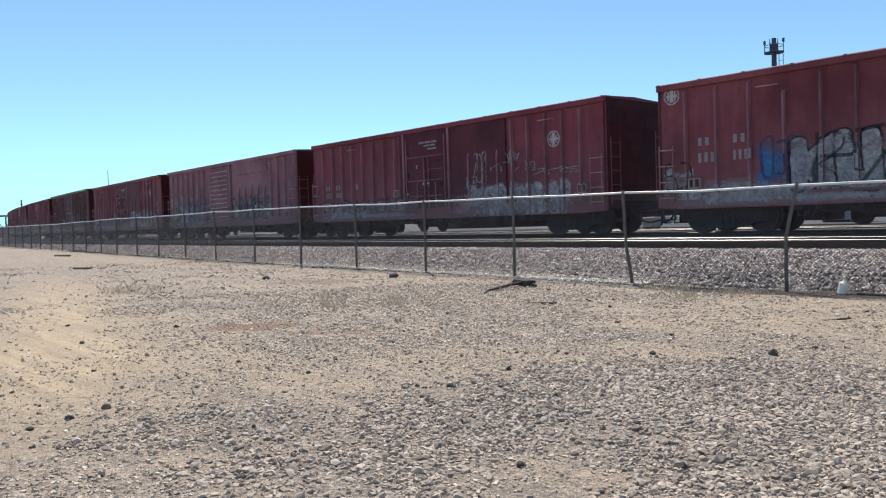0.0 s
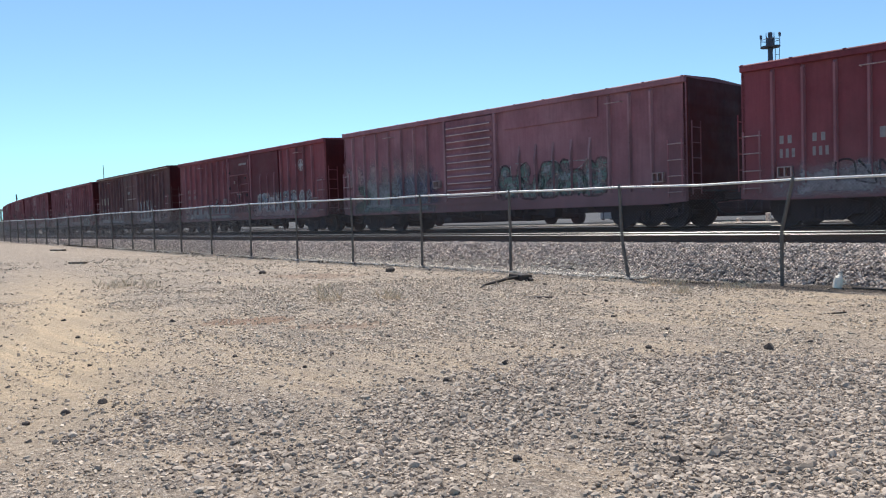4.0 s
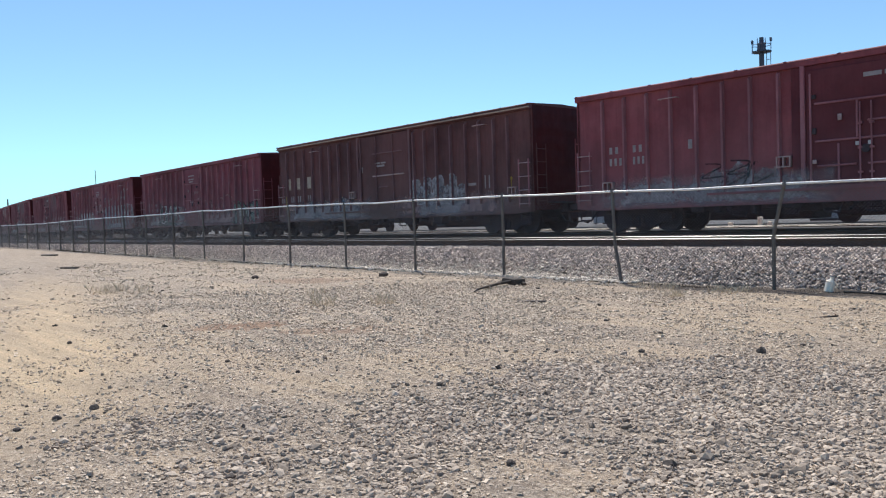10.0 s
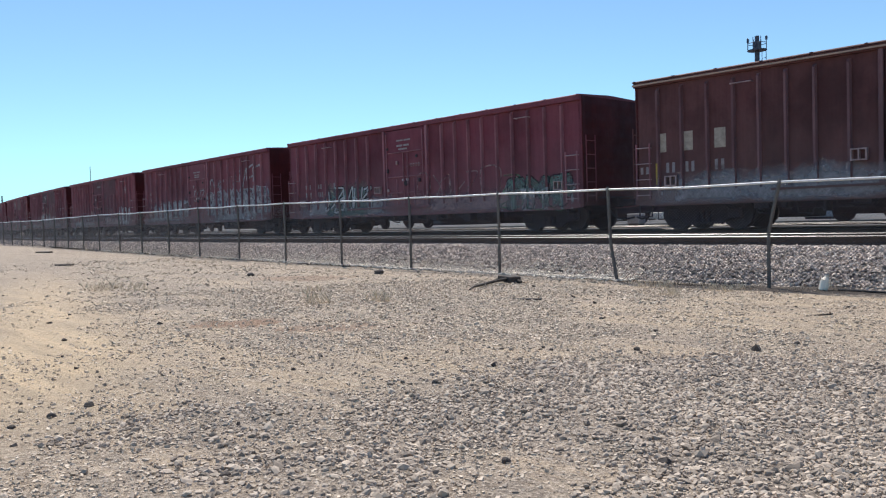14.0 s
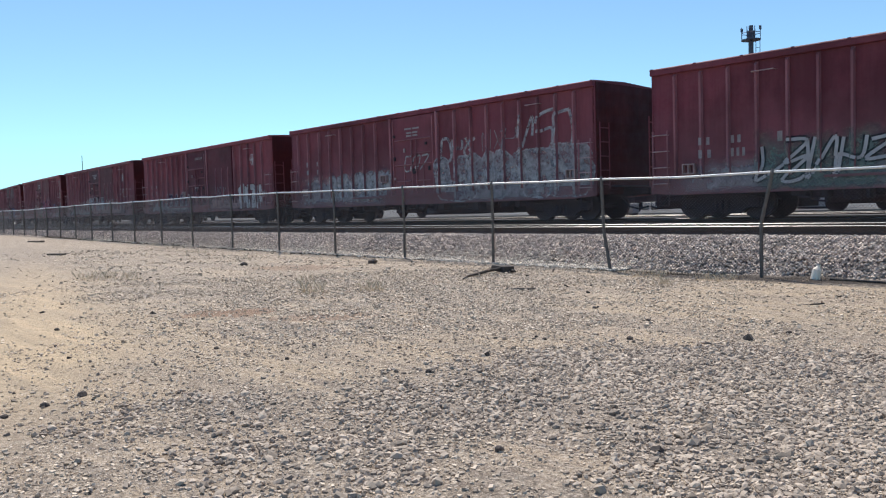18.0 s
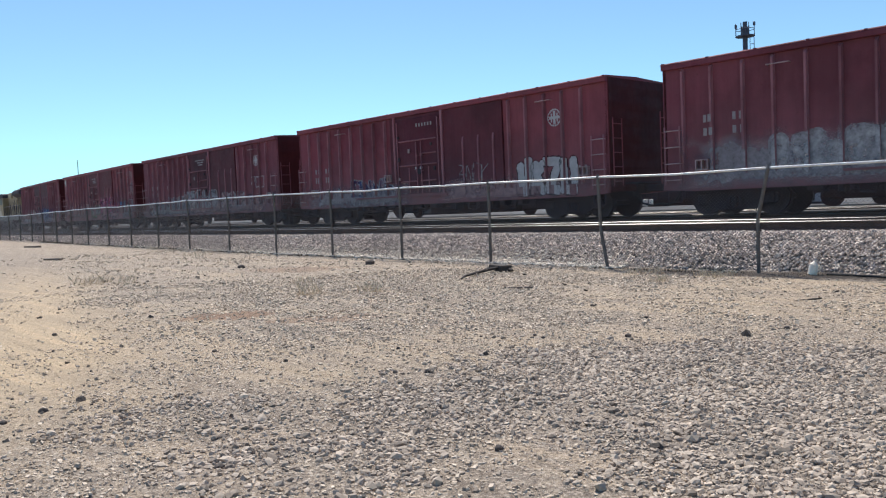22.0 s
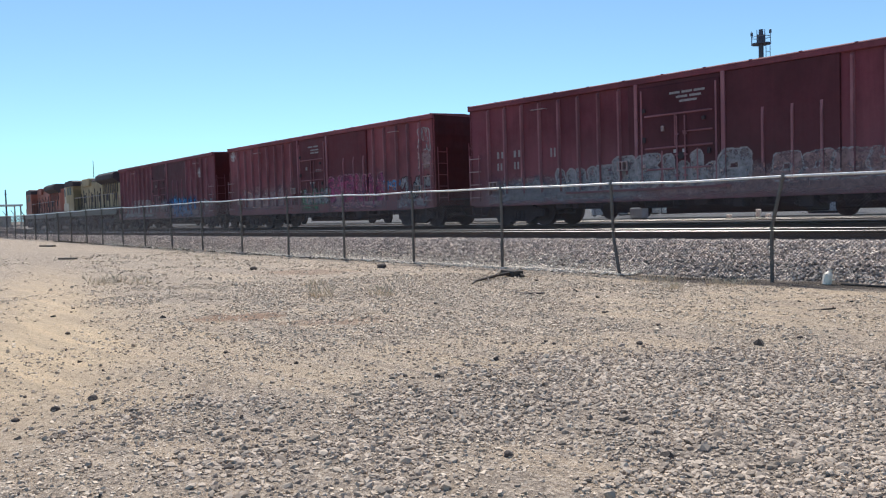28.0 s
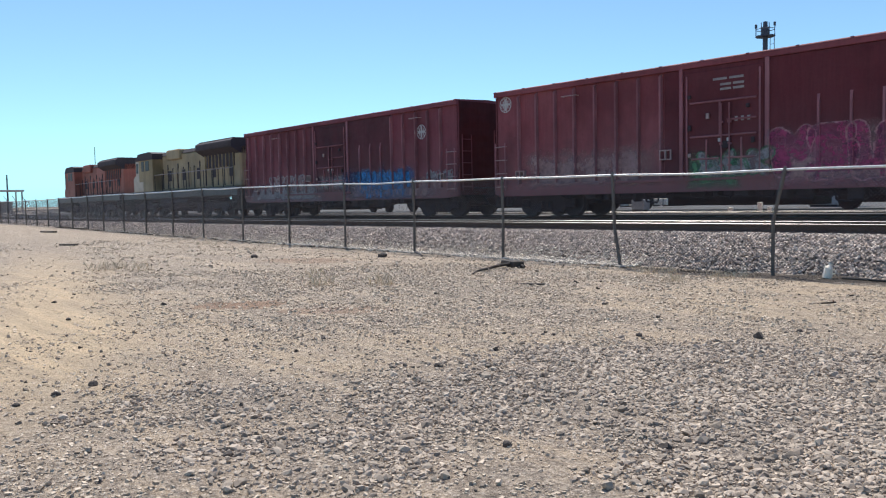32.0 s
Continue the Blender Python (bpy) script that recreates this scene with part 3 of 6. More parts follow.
def bed_z(s, o):
    """The top of the ballast: a shoulder that falls to the fence, flat under the tracks."""
    if o < -4.45:
        o = max(-5.9, -4.45 + (o + 4.45) * 1.45 / (1.45 - toe(s)))
    g, top = ground_z(*P(s, o, 0)[:2]), rail_z(s) - 0.19
    for (a, fa, da), (b, fb, db) in zip(BED, BED[1:]):
        if a <= o <= b:
            za, zb = (g + d if f is None else g + f * (top - g) for f, d in ((fa, da), (fb, db)))
            return za + (zb - za) * (o - a) / (b - a)
    return g - 0.1


def build_ballast():
    ss = [-420 + 12 * i for i in range(25)] + [-120 + 0.45 * i for i in range(320)] + [25 + 8 * i for i in range(8)]
    os = [-5.9, -5.78, -5.66, -5.55, -5.4, -5.15, -4.95, -4.7, -4.45, -3.9, -3.3, -2.6, -2.0, -1.3, -0.6, 0.3, 1.7, 3.1, 4.2, 6.6, 7.4]
    verts = []
    for s in ss:
        for o in os:
            bump = 0.035 * noise.noise((s * 1.3, o * 1.3, 5.0)) if -5.9 < o < -4.5 else 0
            verts.append(P(s, o, bed_z(s, o) + bump))
    w = len(os)
    faces = [(i * w + j, (i + 1) * w + j, (i + 1) * w + j + 1, i * w + j + 1) for i in range(len(ss) - 1) for j in range(w - 1)]
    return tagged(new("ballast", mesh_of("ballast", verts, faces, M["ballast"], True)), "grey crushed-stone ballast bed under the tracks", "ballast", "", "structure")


build_ballast()

RAIL_PROFILE = [(-0.075, -0.18), (0.075, -0.18), (0.075, -0.165), (0.012, -0.14), (0.012, -0.045), (0.036, -0.035), (0.036, -0.006), (0.026, 0.0), (-0.026, 0.0), (-0.036, -0.006), (-0.036, -0.035), (-0.012, -0.045), (-0.012, -0.14), (-0.075, -0.165)]


def build_rail(o, label, head="railtop"):
    ss = [-400 + 20 * i for i in range(14)] + [-120 + 3 * i for i in range(50)] + [40, 60, 90]
    k = len(RAIL_PROFILE)
    verts = [P(s, o + a, rail_z(s) + b) for s in ss for a, b in RAIL_PROFILE]
    faces = [(i * k + j, i * k + (j + 1) % k, (i + 1) * k + (j + 1) % k, (i + 1) * k + j) for i in range(len(ss) - 1) for j in range(k)]
    me = mesh_of("rail", verts, faces, M["rail"])
    me.materials.append(M[head])
    for f in me.polygons:
        f.material_index = 1 if f.index % k in (6, 7, 8) else 0
    return tagged(new("rail", me), label, "rail", "rails of the two tracks", "structure")


TRACK_O = (-3.25, 1.665)
for centre in TRACK_O:
    for side in (-0.755, 0.755):
        build_rail(centre + side, "steel rail with polished head and rusty web on wooden ties", "railtop" if centre < 0 else "rail_dull")


def build_ties():
    ties = tagged(new("track_ties"), "weathered wooden ties half buried in ballast", "ties", "", "structure")
    bm = bmesh.new()
    box(bm, -0.11, 0.11, -1.28, 1.28, -0.14, 0.0, 0.012)
    me = bpy.data.meshes.new("tie")
    bm.to_mesh(me)
    bm.free()
    me.materials.append(M["tie"])
    rnd = random.Random(4)
    for centre in TRACK_O:
        for i in range(110):
            s = -52 + 0.52 * i
            q = P(s, centre, rail_z(s) - 0.178 + rnd.uniform(-0.012, 0.006))
            shared("tie", me, ties, pose(*q, 0, 0, math.degrees(s / R) + rnd.uniform(-1, 1)))
    return ties


build_ties()
for across in (6.3, 7.8):
    build_rail(across, "dull steel rail of the next yard track", "rail_dull")

# ---- chain-link fence ----
FENCE_S = [4.3, 1.0, -2.35, -5.7, -8.76, -11.96, -15.08, -18.15, -21.19, -24.25, -27.38, -30.21, -33.12, -35.85, -38.72, -41.24, -43.98, -46.6, -49.13, -52.0, -55.0, -58.0, -61.0, -64.0, -67.0, -70.0, -73.0]
FENCE_H = [1.83, 1.83, 1.83, 1.83, 1.85, 1.86, 1.86, 1.86, 1.87, 1.86, 1.85, 1.80, 1.77, 1.755, 1.735, 1.705, 1.66, 1.62, 1.58, 1.57, 1.57, 1.58, 1.59, 1.59, 1.6, 1.6, 1.6]


def fence_o(s):
    return -6.07


def fence_base(i):
    s = FENCE_S[i]
    q = P(s, fence_o(s), 0)
    q.z = ground_z(q.x, q.y) + 0.01
    return q


def build_fence():
    m = pose(*fence_base(3))
    fence = thing("chain_link_fence", m, "sagging galvanised chain-link fence on steel posts with bent top rail", "fence")
    inv = m.inverted()
    tops = []
    for i, s in enumerate(FENCE_S):
        b = fence_base(i)
        t = b + Vector((0, 0, FENCE_H[i]))
        bm = bmesh.new()
        along = Vector((math.cos(s / R), math.sin(s / R), 0))
        if i == 3:
            mid = b + Vector((0, 0, 0.95)) + along * 0.0
            t = t + along * 0.20
        elif i == 4:
            mid = b + Vector((0, 0, 0.8)) - along * 0.16
            t = t - along * 0.20
        else:
            mid = b.lerp(t, 0.5) + along * 0.01
        tops.append(t)
        lb, lm, lt = inv @ (b - Vector((0, 0, 0.12))), inv @ mid, inv @ t
        rod(bm, lb, lm, 0.034, 8)
        rod(bm, lm, lt + Vector((0, 0, 0.02)), 0.034, 8)
        rod(bm, lt + Vector((0, 0, -0.02)), lt + Vector((0, 0, 0.06)), 0.044, 8, 0.02)
        if i > 19:
            rod(bm, lt, lt + Vector((0.10, -0.25, 0.36)), 0.02, 5)
        part("post", bm, M["post"], fence)
    for i, (a, b) in enumerate(zip(tops, tops[1:])):
        bm = bmesh.new()
        sag = Vector((0, 0, -0.012 if i % 3 else -0.03))
        mid = inv @ (a.lerp(b, 0.5) + sag)
        rod(bm, inv @ a, mid, 0.021, 8)
        rod(bm, mid, inv @ b, 0.021, 8)
        part("top_rail", bm, M["galv"], fence)
    # diamond mesh: two families of crossing wires, woven a little apart
    for i in range(len(tops) - 1):
        b0, b1 = fence_base(i), fence_base(i + 1)
        n = 50 if i < 12 else 26
        bm_v, bm_f = [], []
        h0, h1 = tops[i].z - b0.z, tops[i + 1].z - b1.z
        rows = 29 if i < 12 else 15
        w = 0.0019 if i < 5 else 0.0027 if i < 9 else 0.0038 if i < 12 else 0.0065

        def at(u, v):
            lo = b0.lerp(b1, u)
            hi = tops[i].lerp(tops[i + 1], u)
            return lo.lerp(hi, v) + Vector((0, 0.035, 0.03 * (1 - v)))

        du = 1.0 / n
        for k in range(-rows, n + rows):
            for dirn in (1, -1):
                pts = []
                for j in range(rows + 1):
                    u = (k + (j if dirn > 0 else rows - j)) * du
                    if -1e-6 <= u <= 1 + 1e-6:
                        pts.append(at(u, j / rows) + Vector((0, 0.004 * dirn * (1 if j % 2 else -1), 0)))
                if len(pts) < 2:
                    continue
                pts = [pts[0], pts[len(pts) // 2], pts[-1]] if len(pts) > 4 else [pts[0], pts[-1]]
                for a, b in zip(pts, pts[1:]):
                    a, b = inv @ a, inv @ b
                    c = (b - a).normalized().cross(Vector((0, 1, 0))) * w
                    y = Vector((0, w, 0))
                    q = len(bm_v)
                    bm_v += [a + c, a - c, a + y, b + c, b - c, b + y]
                    bm_f += [(q, q + 1, q + 4, q + 3), (q + 1, q + 2, q + 5, q + 4), (q + 2, q, q + 3, q + 5)]
        shared("mesh_panel", mesh_of("mesh_panel", bm_v, bm_f, M["wire"]), fence)
    return fence


build_fence()


# ---- stones ----
BLOCK_V = np.array([(x, y, z) for z in (-1, 1) for x, y in ((-1, -1), (1, -1), (1, 1), (-1, 1))]) * 0.72
BLOCK_F = np.array([(0, 2, 1), (0, 3, 2), (4, 5, 6), (4, 6, 7), (0, 1, 5), (0, 5, 4), (1, 2, 6), (1, 6, 5), (2, 3, 7), (2, 7, 6), (3, 0, 4), (3, 4, 7)])


ICO_V, ICO_F = [], []


def lump_base():
    bm = bmesh.new()
    bmesh.ops.create_icosphere(bm, subdivisions=1, radius=0.95)
    ICO_V.extend(v.co[:] for v in bm.verts)
    ICO_F.extend([v.index for v in f.verts] for f in bm.faces)
    bm.free()


lump_base()


def stones(name, places, sizes, material, label, category, flat=0.55, seed=1, tip=0.3, base=(BLOCK_V, BLOCK_F), rough=0.35):
    """Many broken stones in one mesh: squashed, turned and knocked out of shape."""
    rng = np.random.default_rng(seed)
    places, sizes = np.asarray(places, float), np.asarray(sizes, float)
    n = len(places)
    a, tx, ty = rng.uniform(0, 6.283, n), rng.normal(0, tip, n), rng.normal(0, tip, n)
    base_v, base_f = base
    v = base_v[None] * (1 + rng.uniform(-rough - 0.07, rough - 0.07, (n, len(base_v), 3)))
    v = v * (np.stack([rng.uniform(0.8, 1.35, n), rng.uniform(0.65, 1.0, n), rng.uniform(0.7, 1.25, n) * flat], 1) * sizes[:, None])[:, None]
    x, y, z = v[..., 0], v[..., 1], v[..., 2]
    y, z = y - tx[:, None] * z, z + tx[:, None] * y
    x, z = x + ty[:, None] * z, z - ty[:, None] * x
    c, s = np.cos(a)[:, None], np.sin(a)[:, None]
    v = np.stack([c * x - s * y, s * x + c * y, z], -1) + places[:, None]
    f = base_f[None] + (np.arange(n) * len(base_v))[:, None, None]
    me = bpy.data.meshes.new(name)
    v, f = v.reshape(-1, 3), f.reshape(-1, 3)
    me.vertices.add(len(v))
    me.vertices.foreach_set("co", v.ravel())
    me.loops.add(f.size)
    me.loops.foreach_set("vertex_index", f.ravel().astype(np.int32))
    me.polygons.add(len(f))
    me.polygons.foreach_set("loop_start", np.arange(0, f.size, 3, dtype=np.int32))
    me.update(calc_edges=True)
    me.validate()
    me.shade_flat()
    me.materials.append(material)
    return tagged(new(name, me), label, category, "", "stuff")


def slope_stones():
    rng = np.random.default_rng(11)
    places, sizes = [], []
    for lo, hi, dens, size in ((-14, 3, 950, 0.0235), (-32, -14, 560, 0.028), (-75, -32, 170, 0.046)):
        n = int((hi - lo) * 1.75 * dens)
        for s, o in zip(rng.uniform(lo, hi, n), rng.uniform(-6.15, -4.4, n)):
            if o < -5.75 + toe(s) and (s > -9.5 or rng.random() < 0.5):
                continue
            q = P(s, o, bed_z(s, o) + 0.015)
            places.append(q[:])
            sizes.append(size * rng.uniform(0.6, 1.35))
    stones("ballast_stones", places, sizes, M["ballast_stone"], "loose grey ballast stones on the shoulder", "stones", 0.75, 2)


def step(a, b, v):
    return max(0.0, min(1.0, (v - a) / (b - a)))


def bed_weight(rows, f, r, rag):
    best = 0.0
    for cf, cr, hf, hr, amount in rows:
        d = 1 - ((f - cf) / hf) ** 2 - ((r - cr) / hr) ** 2
        if d > -2:
            best = max(best, amount * step(-0.7, 0.75, d + rag))
    return best


def gravel_weight(x, y):
    """How thick the crushed stone lies at a spot of the lot, and how thick the finer chips."""
    f, r = lot_fr(x, y)
    rag = 0.75 * noise.noise((x * 1.1, y * 1.1, 9.0)) + 0.45 * noise.noise((x * 3.1, y * 3.1, 9.0))
    thin = step(-0.34, 0.16, noise.noise((x * 1.25, y * 1.25, 14.0)) + 0.55 * noise.noise((x * 3.7, y * 3.7, 15.0)) + 0.07 * (r - 1.0))
    near = bed_weight(BEDS, f, r, rag) * (1 - bed_weight(BARE, f, r, rag)) * (0.16 + 0.84 * thin)
    w = 2.2 * noise.noise((x * 0.42, y * 0.42, 9.0)) + 0.7 * noise.noise((x * 1.7, y * 1.7, 9.0))
    lane = step(1.7, 0.4, abs(y + 0.30 * x + 0.5 * w)) * step(-4.9, -7.5, x + w)
    patch = step(-0.25, 0.3, noise.noise((x * 0.8, y * 0.8, 4.0)) + 0.4 * noise.noise((x * 2.9, y * 2.9, 4.0)))
    pale = math.exp(-((f - 14) / 5.5) ** 2 - ((r + 0.5) / 2.2) ** 2)
    chips = (0.12 + 0.88 * patch) * (1 - 0.85 * lane) * (1 - 0.4 * bed_weight(BARE, f, r, rag)) * (1 - 0.75 * bed_weight(TAN, f, r, rag)) * (0.12 + 0.88 * step(0.6, 1.1, ((x + 5.6) / 3.8) ** 2 + ((y - 13.5) / 0.75) ** 2))
    return near, min(1.0, chips + 0.6 * pale)


def lot_stones():
    rng = np.random.default_rng(21)
    ico = (np.array(ICO_V), np.array(ICO_F))
    coarse, mid, fine = ([], []), ([], []), ([], [])
    for kind, n, r0, r1, size in ((coarse, 66000, 3.4, 9.6, 0.0190), (mid, 90000, 3.4, 9.6, 0.0100), (fine, 60000, 3.4, 10, 0.0080), (fine, 92000, 9, 17, 0.0115), (fine, 30000, 16, 32, 0.018)):
        for r, a in zip(np.sqrt(rng.uniform(r0 * r0, r1 * r1, n)), rng.uniform(radians(5), radians(85), n)):
            x, y = -r * math.sin(a), r * math.cos(a)
            if so_of(x, y)[1] > -6.3:
                continue
            near, chips = gravel_weight(x, y)
            if rng.random() > (chips if kind is fine else near if kind is coarse else 0.05 + 0.9 * near):
                continue
            k = size * rng.lognormal(0, 0.34 if kind is coarse else 0.45)
            kind[0].append((x, y, sheet_z(x, y) + 0.14 * k))
            kind[1].append(min(k, 2.2 * size))
    stones("gravel", *coarse, M["gravel"], "loose grey crushed gravel lying thick on the dirt", "gravel", 0.62, 3, 0.28, ico, 0.30)
    stones("pebbles", *mid, M["gravel"], "small grey stones between the larger gravel", "gravel", 0.7, 7, 0.3)
    stones("chips", *fine, M["chips"], "fine tan stone chips scattered over the dirt", "gravel", 0.6, 4, 0.25)


slope_stones()
lot_stones()


# ---- the train ----
HW, EAVE, SILL = 1.655, 4.15, 0.70  # half width over the ribs, eave and side sill above the rail
SHEET = 1.55
DULLER = {"red_a": "mid_a", "red_d": "mid_d", "red_e": "mid_e"}  # the duller middle sheets


def wheelset_mesh():
    bm = bmesh.new()
    for side in (-1, 1):
        y = side * 0.755
        rod(bm, (0, y - 0.065, 0), (0, y + 0.065, 0), 0.44, 22)
        rod(bm, (0, y - side * 0.10, 0), (0, y - side * 0.065, 0), 0.475, 22)
        rod(bm, (0, y + side * 0.065, 0), (0, y + side * 0.13, 0), 0.12, 10)
    rod(bm, (0, -0.98, 0), (0, 0.98, 0), 0.075, 8)
    me = bpy.data.meshes.new("wheelset")
    bm.to_mesh(me)
    bm.free()
    me.materials.append(M["steel"])
    return me


WHEELSET = wheelset_mesh()
WHEELS = []  # every wheelset of the train, for its turning


def side_frame_mesh():
    """A cast three-piece truck side: arch, journal boxes, spring nest."""
    bm = bmesh.new()
    prism(bm, [(-1.12, 0.36), (-0.72, 0.30), (-0.5, 0.16), (0.5, 0.16), (0.72, 0.30), (1.12, 0.36), (1.12, 0.56), (0.62, 0.66), (0.3, 0.80), (-0.3, 0.80), (-0.62, 0.66), (-1.12, 0.56)], "y", -0.07, 0.07)
    for x in (-0.89, 0.89):
        box(bm, x - 0.17, x + 0.17, -0.10, 0.12, 0.30, 0.60, 0.03)
    for x in (-0.17, 0.0, 0.17):
        rod(bm, (x, -0.09, 0.22), (x, -0.09, 0.52), 0.075, 8)
    me = bpy.data.meshes.new("side_frame")
    bm.to_mesh(me)
    bm.free()
    me.materials.append(M["under"])
    return me


SIDE_FRAME = side_frame_mesh()


def add_truck(car, x):
    bm = bmesh.new()
    box(bm, -0.19, 0.19, -1.0, 1.0, 0.42, 0.74, 0.04)
    box(bm, -0.30, 0.30, -0.3, 0.3, 0.70, 0.84, 0.03)
    truck = part("truck", bm, M["under"], car, "grimy black four-wheel truck")
    truck.location = (x, 0, 0)
    shared("side_frame", SIDE_FRAME, truck, pose(0, -0.98, 0))
    shared("side_frame", SIDE_FRAME, truck, pose(0, 0.98, 0))
    for dx in (-0.89, 0.89):
        WHEELS.append(shared("wheelset", WHEELSET, truck, pose(dx, 0, 0.46)))


class Skin:
    """The depth of a car's near side at each place: sheets, ribs standing proud."""

    def __init__(self, ribs, width, door, flush=False):
        self.ribs, self.width, self.door, self.flush = ribs, width, door, flush

    def y(self, x, z):
        if z < SILL + 0.40:
            return -HW - 0.002
        for c, top in self.ribs:
            if abs(x - c) < self.width and z < top - (0.1 if top > 3.5 else 0.5):
                return -HW - 0.006
        if self.flush and -1.79 < x < 4.04 and not self.door[0] - 0.15 < x < self.door[1] + 0.15:
            return -HW + 0.034
        if self.door[0] - 0.15 < x < self.door[1] + 0.15:
            return -HW - 0.014
        return -SHEET - 0.006


def stroke(bm, skin, pts, width):
    """A painted line on the side, which follows the ribs."""
    prev = None
    for a, b in zip(pts, pts[1:]):
        a, b = Vector(a), Vector(b)
        n = max(1, int((b - a).length / 0.05))
        side = Vector((-(b - a).y, (b - a).x)).normalized() * width / 2
        for i in range(n):
            p, q = a.lerp(b, i / n), a.lerp(b, (i + 1) / n)
            y = skin.y((p.x + q.x) / 2, (p.y + q.y) / 2)
            vs = [bm.verts.new((c.x, y, c.y)) for c in (p - side, q - side, q + side, p + side)]
            bm.faces.new(vs)


def fill(bm, skin, x0, x1, z0, z1, shape, cell=0.05, lift=0.0):
    """A painted area: small cells wherever shape(u, v) says so, laid on sheets and ribs."""
    nx, nz = max(1, int((x1 - x0) / cell)), max(1, int((z1 - z0) / cell))
    for i in range(nx):
        run = None
        for j in range(nz + 1):
            x, z = x0 + (i + 0.5) * (x1 - x0) / nx, z0 + (j + 0.5) * (z1 - z0) / nz
            inside = j < nz and shape((x - x0) / (x1 - x0), (z - z0) / (z1 - z0))
            if inside and run is None:
                run = j
            if not inside and run is not None:
                xa, xb = x0 + i * (x1 - x0) / nx, x0 + (i + 1) * (x1 - x0) / nx
                za, zb = z0 + run * (z1 - z0) / nz, z0 + j * (z1 - z0) / nz
                y = skin.y(x, (za + zb) / 2) - lift
                bm.faces.new([bm.verts.new(c) for c in ((xa, y, za), (xb, y, za), (xb, y, zb), (xa, y, zb))])
                run = None


def ragged(rnd, humps=5, base=0.55, deep=0.4):
    """An outline like lettering seen from afar: humps along the top, a soft lower edge."""
    ph = [rnd.uniform(0, 6.28) for _ in range(3)]

    def shape(u, v):
        top = base + deep * (0.5 * abs(math.sin(math.pi * humps * u + ph[0])) + 0.3 * math.sin(9 * u + ph[1])) + 0.07 * math.sin(41 * u + ph[2])
        return v < top and min(u, 1 - u) > 0.015 * (1 + math.sin(20 * v + ph[1]))
    return shape


GLYPHS = ("410", "4025", "45231", "054", "53204", "0415", "40154", "4523015", "5420135", "01354", "4203", "4150", "542310", "0451", "4053", "52014")


def tag_lines(rnd, x0, x1, z0, z1, n):
    """A row of bent, slanting strokes in the manner of sprayed handwriting, which spell nothing."""
    out = []
    w, lean = (x1 - x0) / n, rnd.uniform(-0.1, 0.3)
    for i in range(n):
        spots = [(gx * rnd.uniform(0.62, 0.95) + rnd.uniform(-0.08, 0.08), gz + rnd.uniform(-0.09, 0.09)) for gz in (0.04, 0.5, 0.96) for gx in (0.0, 1.0)]
        path = [spots[int(c)] for c in rnd.choice(GLYPHS)]
        pts = []
        for k in range(len(path) - 1):
            a, b, c, d = path[max(0, k - 1)], path[k], path[k + 1], path[min(len(path) - 1, k + 2)]
            for j in range(5):
                t = j / 5
                u = [0.5 * (2 * q1 + (q2 - q0) * t + (2 * q0 - 5 * q1 + 4 * q2 - q3) * t * t + (3 * q1 - q0 - 3 * q2 + q3) * t ** 3) for q0, q1, q2, q3 in zip(a, b, c, d)]
                pts.append(u)
        pts.append(path[-1])
        out.append([(min(max(x0 + w * (i + 0.05 + px + lean * pz), x0 - 0.1), x1 + 0.15), z0 + (z1 - z0) * pz) for px, pz in pts])
    return out


def emblem(car, skin, x, z, r):
    """A round white railway herald: ring and cross."""
    bm = bmesh.new()

    def shape(u, v):
        a, b = 2 * u - 1, 2 * v - 1
        d = math.hypot(a, b)
        return d < 1 and (d > 0.88 or (d < 0.72 and (abs(a) < 0.20 or abs(b) < 0.17 or 0.34 < abs(a) < 0.48 and abs(b) < 0.5)) or (0.77 < d < 0.83 and int(math.atan2(b, a) * 9) % 2 == 0))
    fill(bm, skin, x - r, x + r, z - r, z + r, shape, 0.022)
    part("emblem", bm, M["white"], car, "round white herald with a cross")


def bars(car, skin, rows, name="lettering", material="stencil", whole=False):
    """Illegible stencilling as plain bars: x, z, width, height."""
    for x, z, w, h in rows:
        n = 1 if whole else max(1, round(w / (0.17 if h > 0.1 else 0.4)))
        for i in range(n):
            bm = bmesh.new()
            xa, xb = x + w * i / n, x + w * (i + (0.5 if h > 0.1 else 0.86)) / n
            y = skin.y((xa + xb) / 2, z)
            bm.faces.new([bm.verts.new(c) for c in ((xa, y, z), (xb, y, z), (xb, y, z + h), (xa, y, z + h))])
            part(name, bm, M[material], car)


def ladder(car, x0, x1, z0, z1, n, y, name="ladder"):
    for i in range(n):
        bm = bmesh.new()
        z = z0 + (z1 - z0) * i / (n - 1)
        rod(bm, (x0, y, z), (x1, y, z), 0.017, 6)
        for x in (x0, x1):
            rod(bm, (x, y, z), (x, y + 0.10, z), 0.014, 5)
        part("grab_iron", bm, M["edge"], car)
    for x in (x0, x1):
        bm = bmesh.new()
        box(bm, x - 0.022, x + 0.022, y + 0.0, y + 0.03, z0 - 0.12, z1 + 0.12)
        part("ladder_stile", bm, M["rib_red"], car)


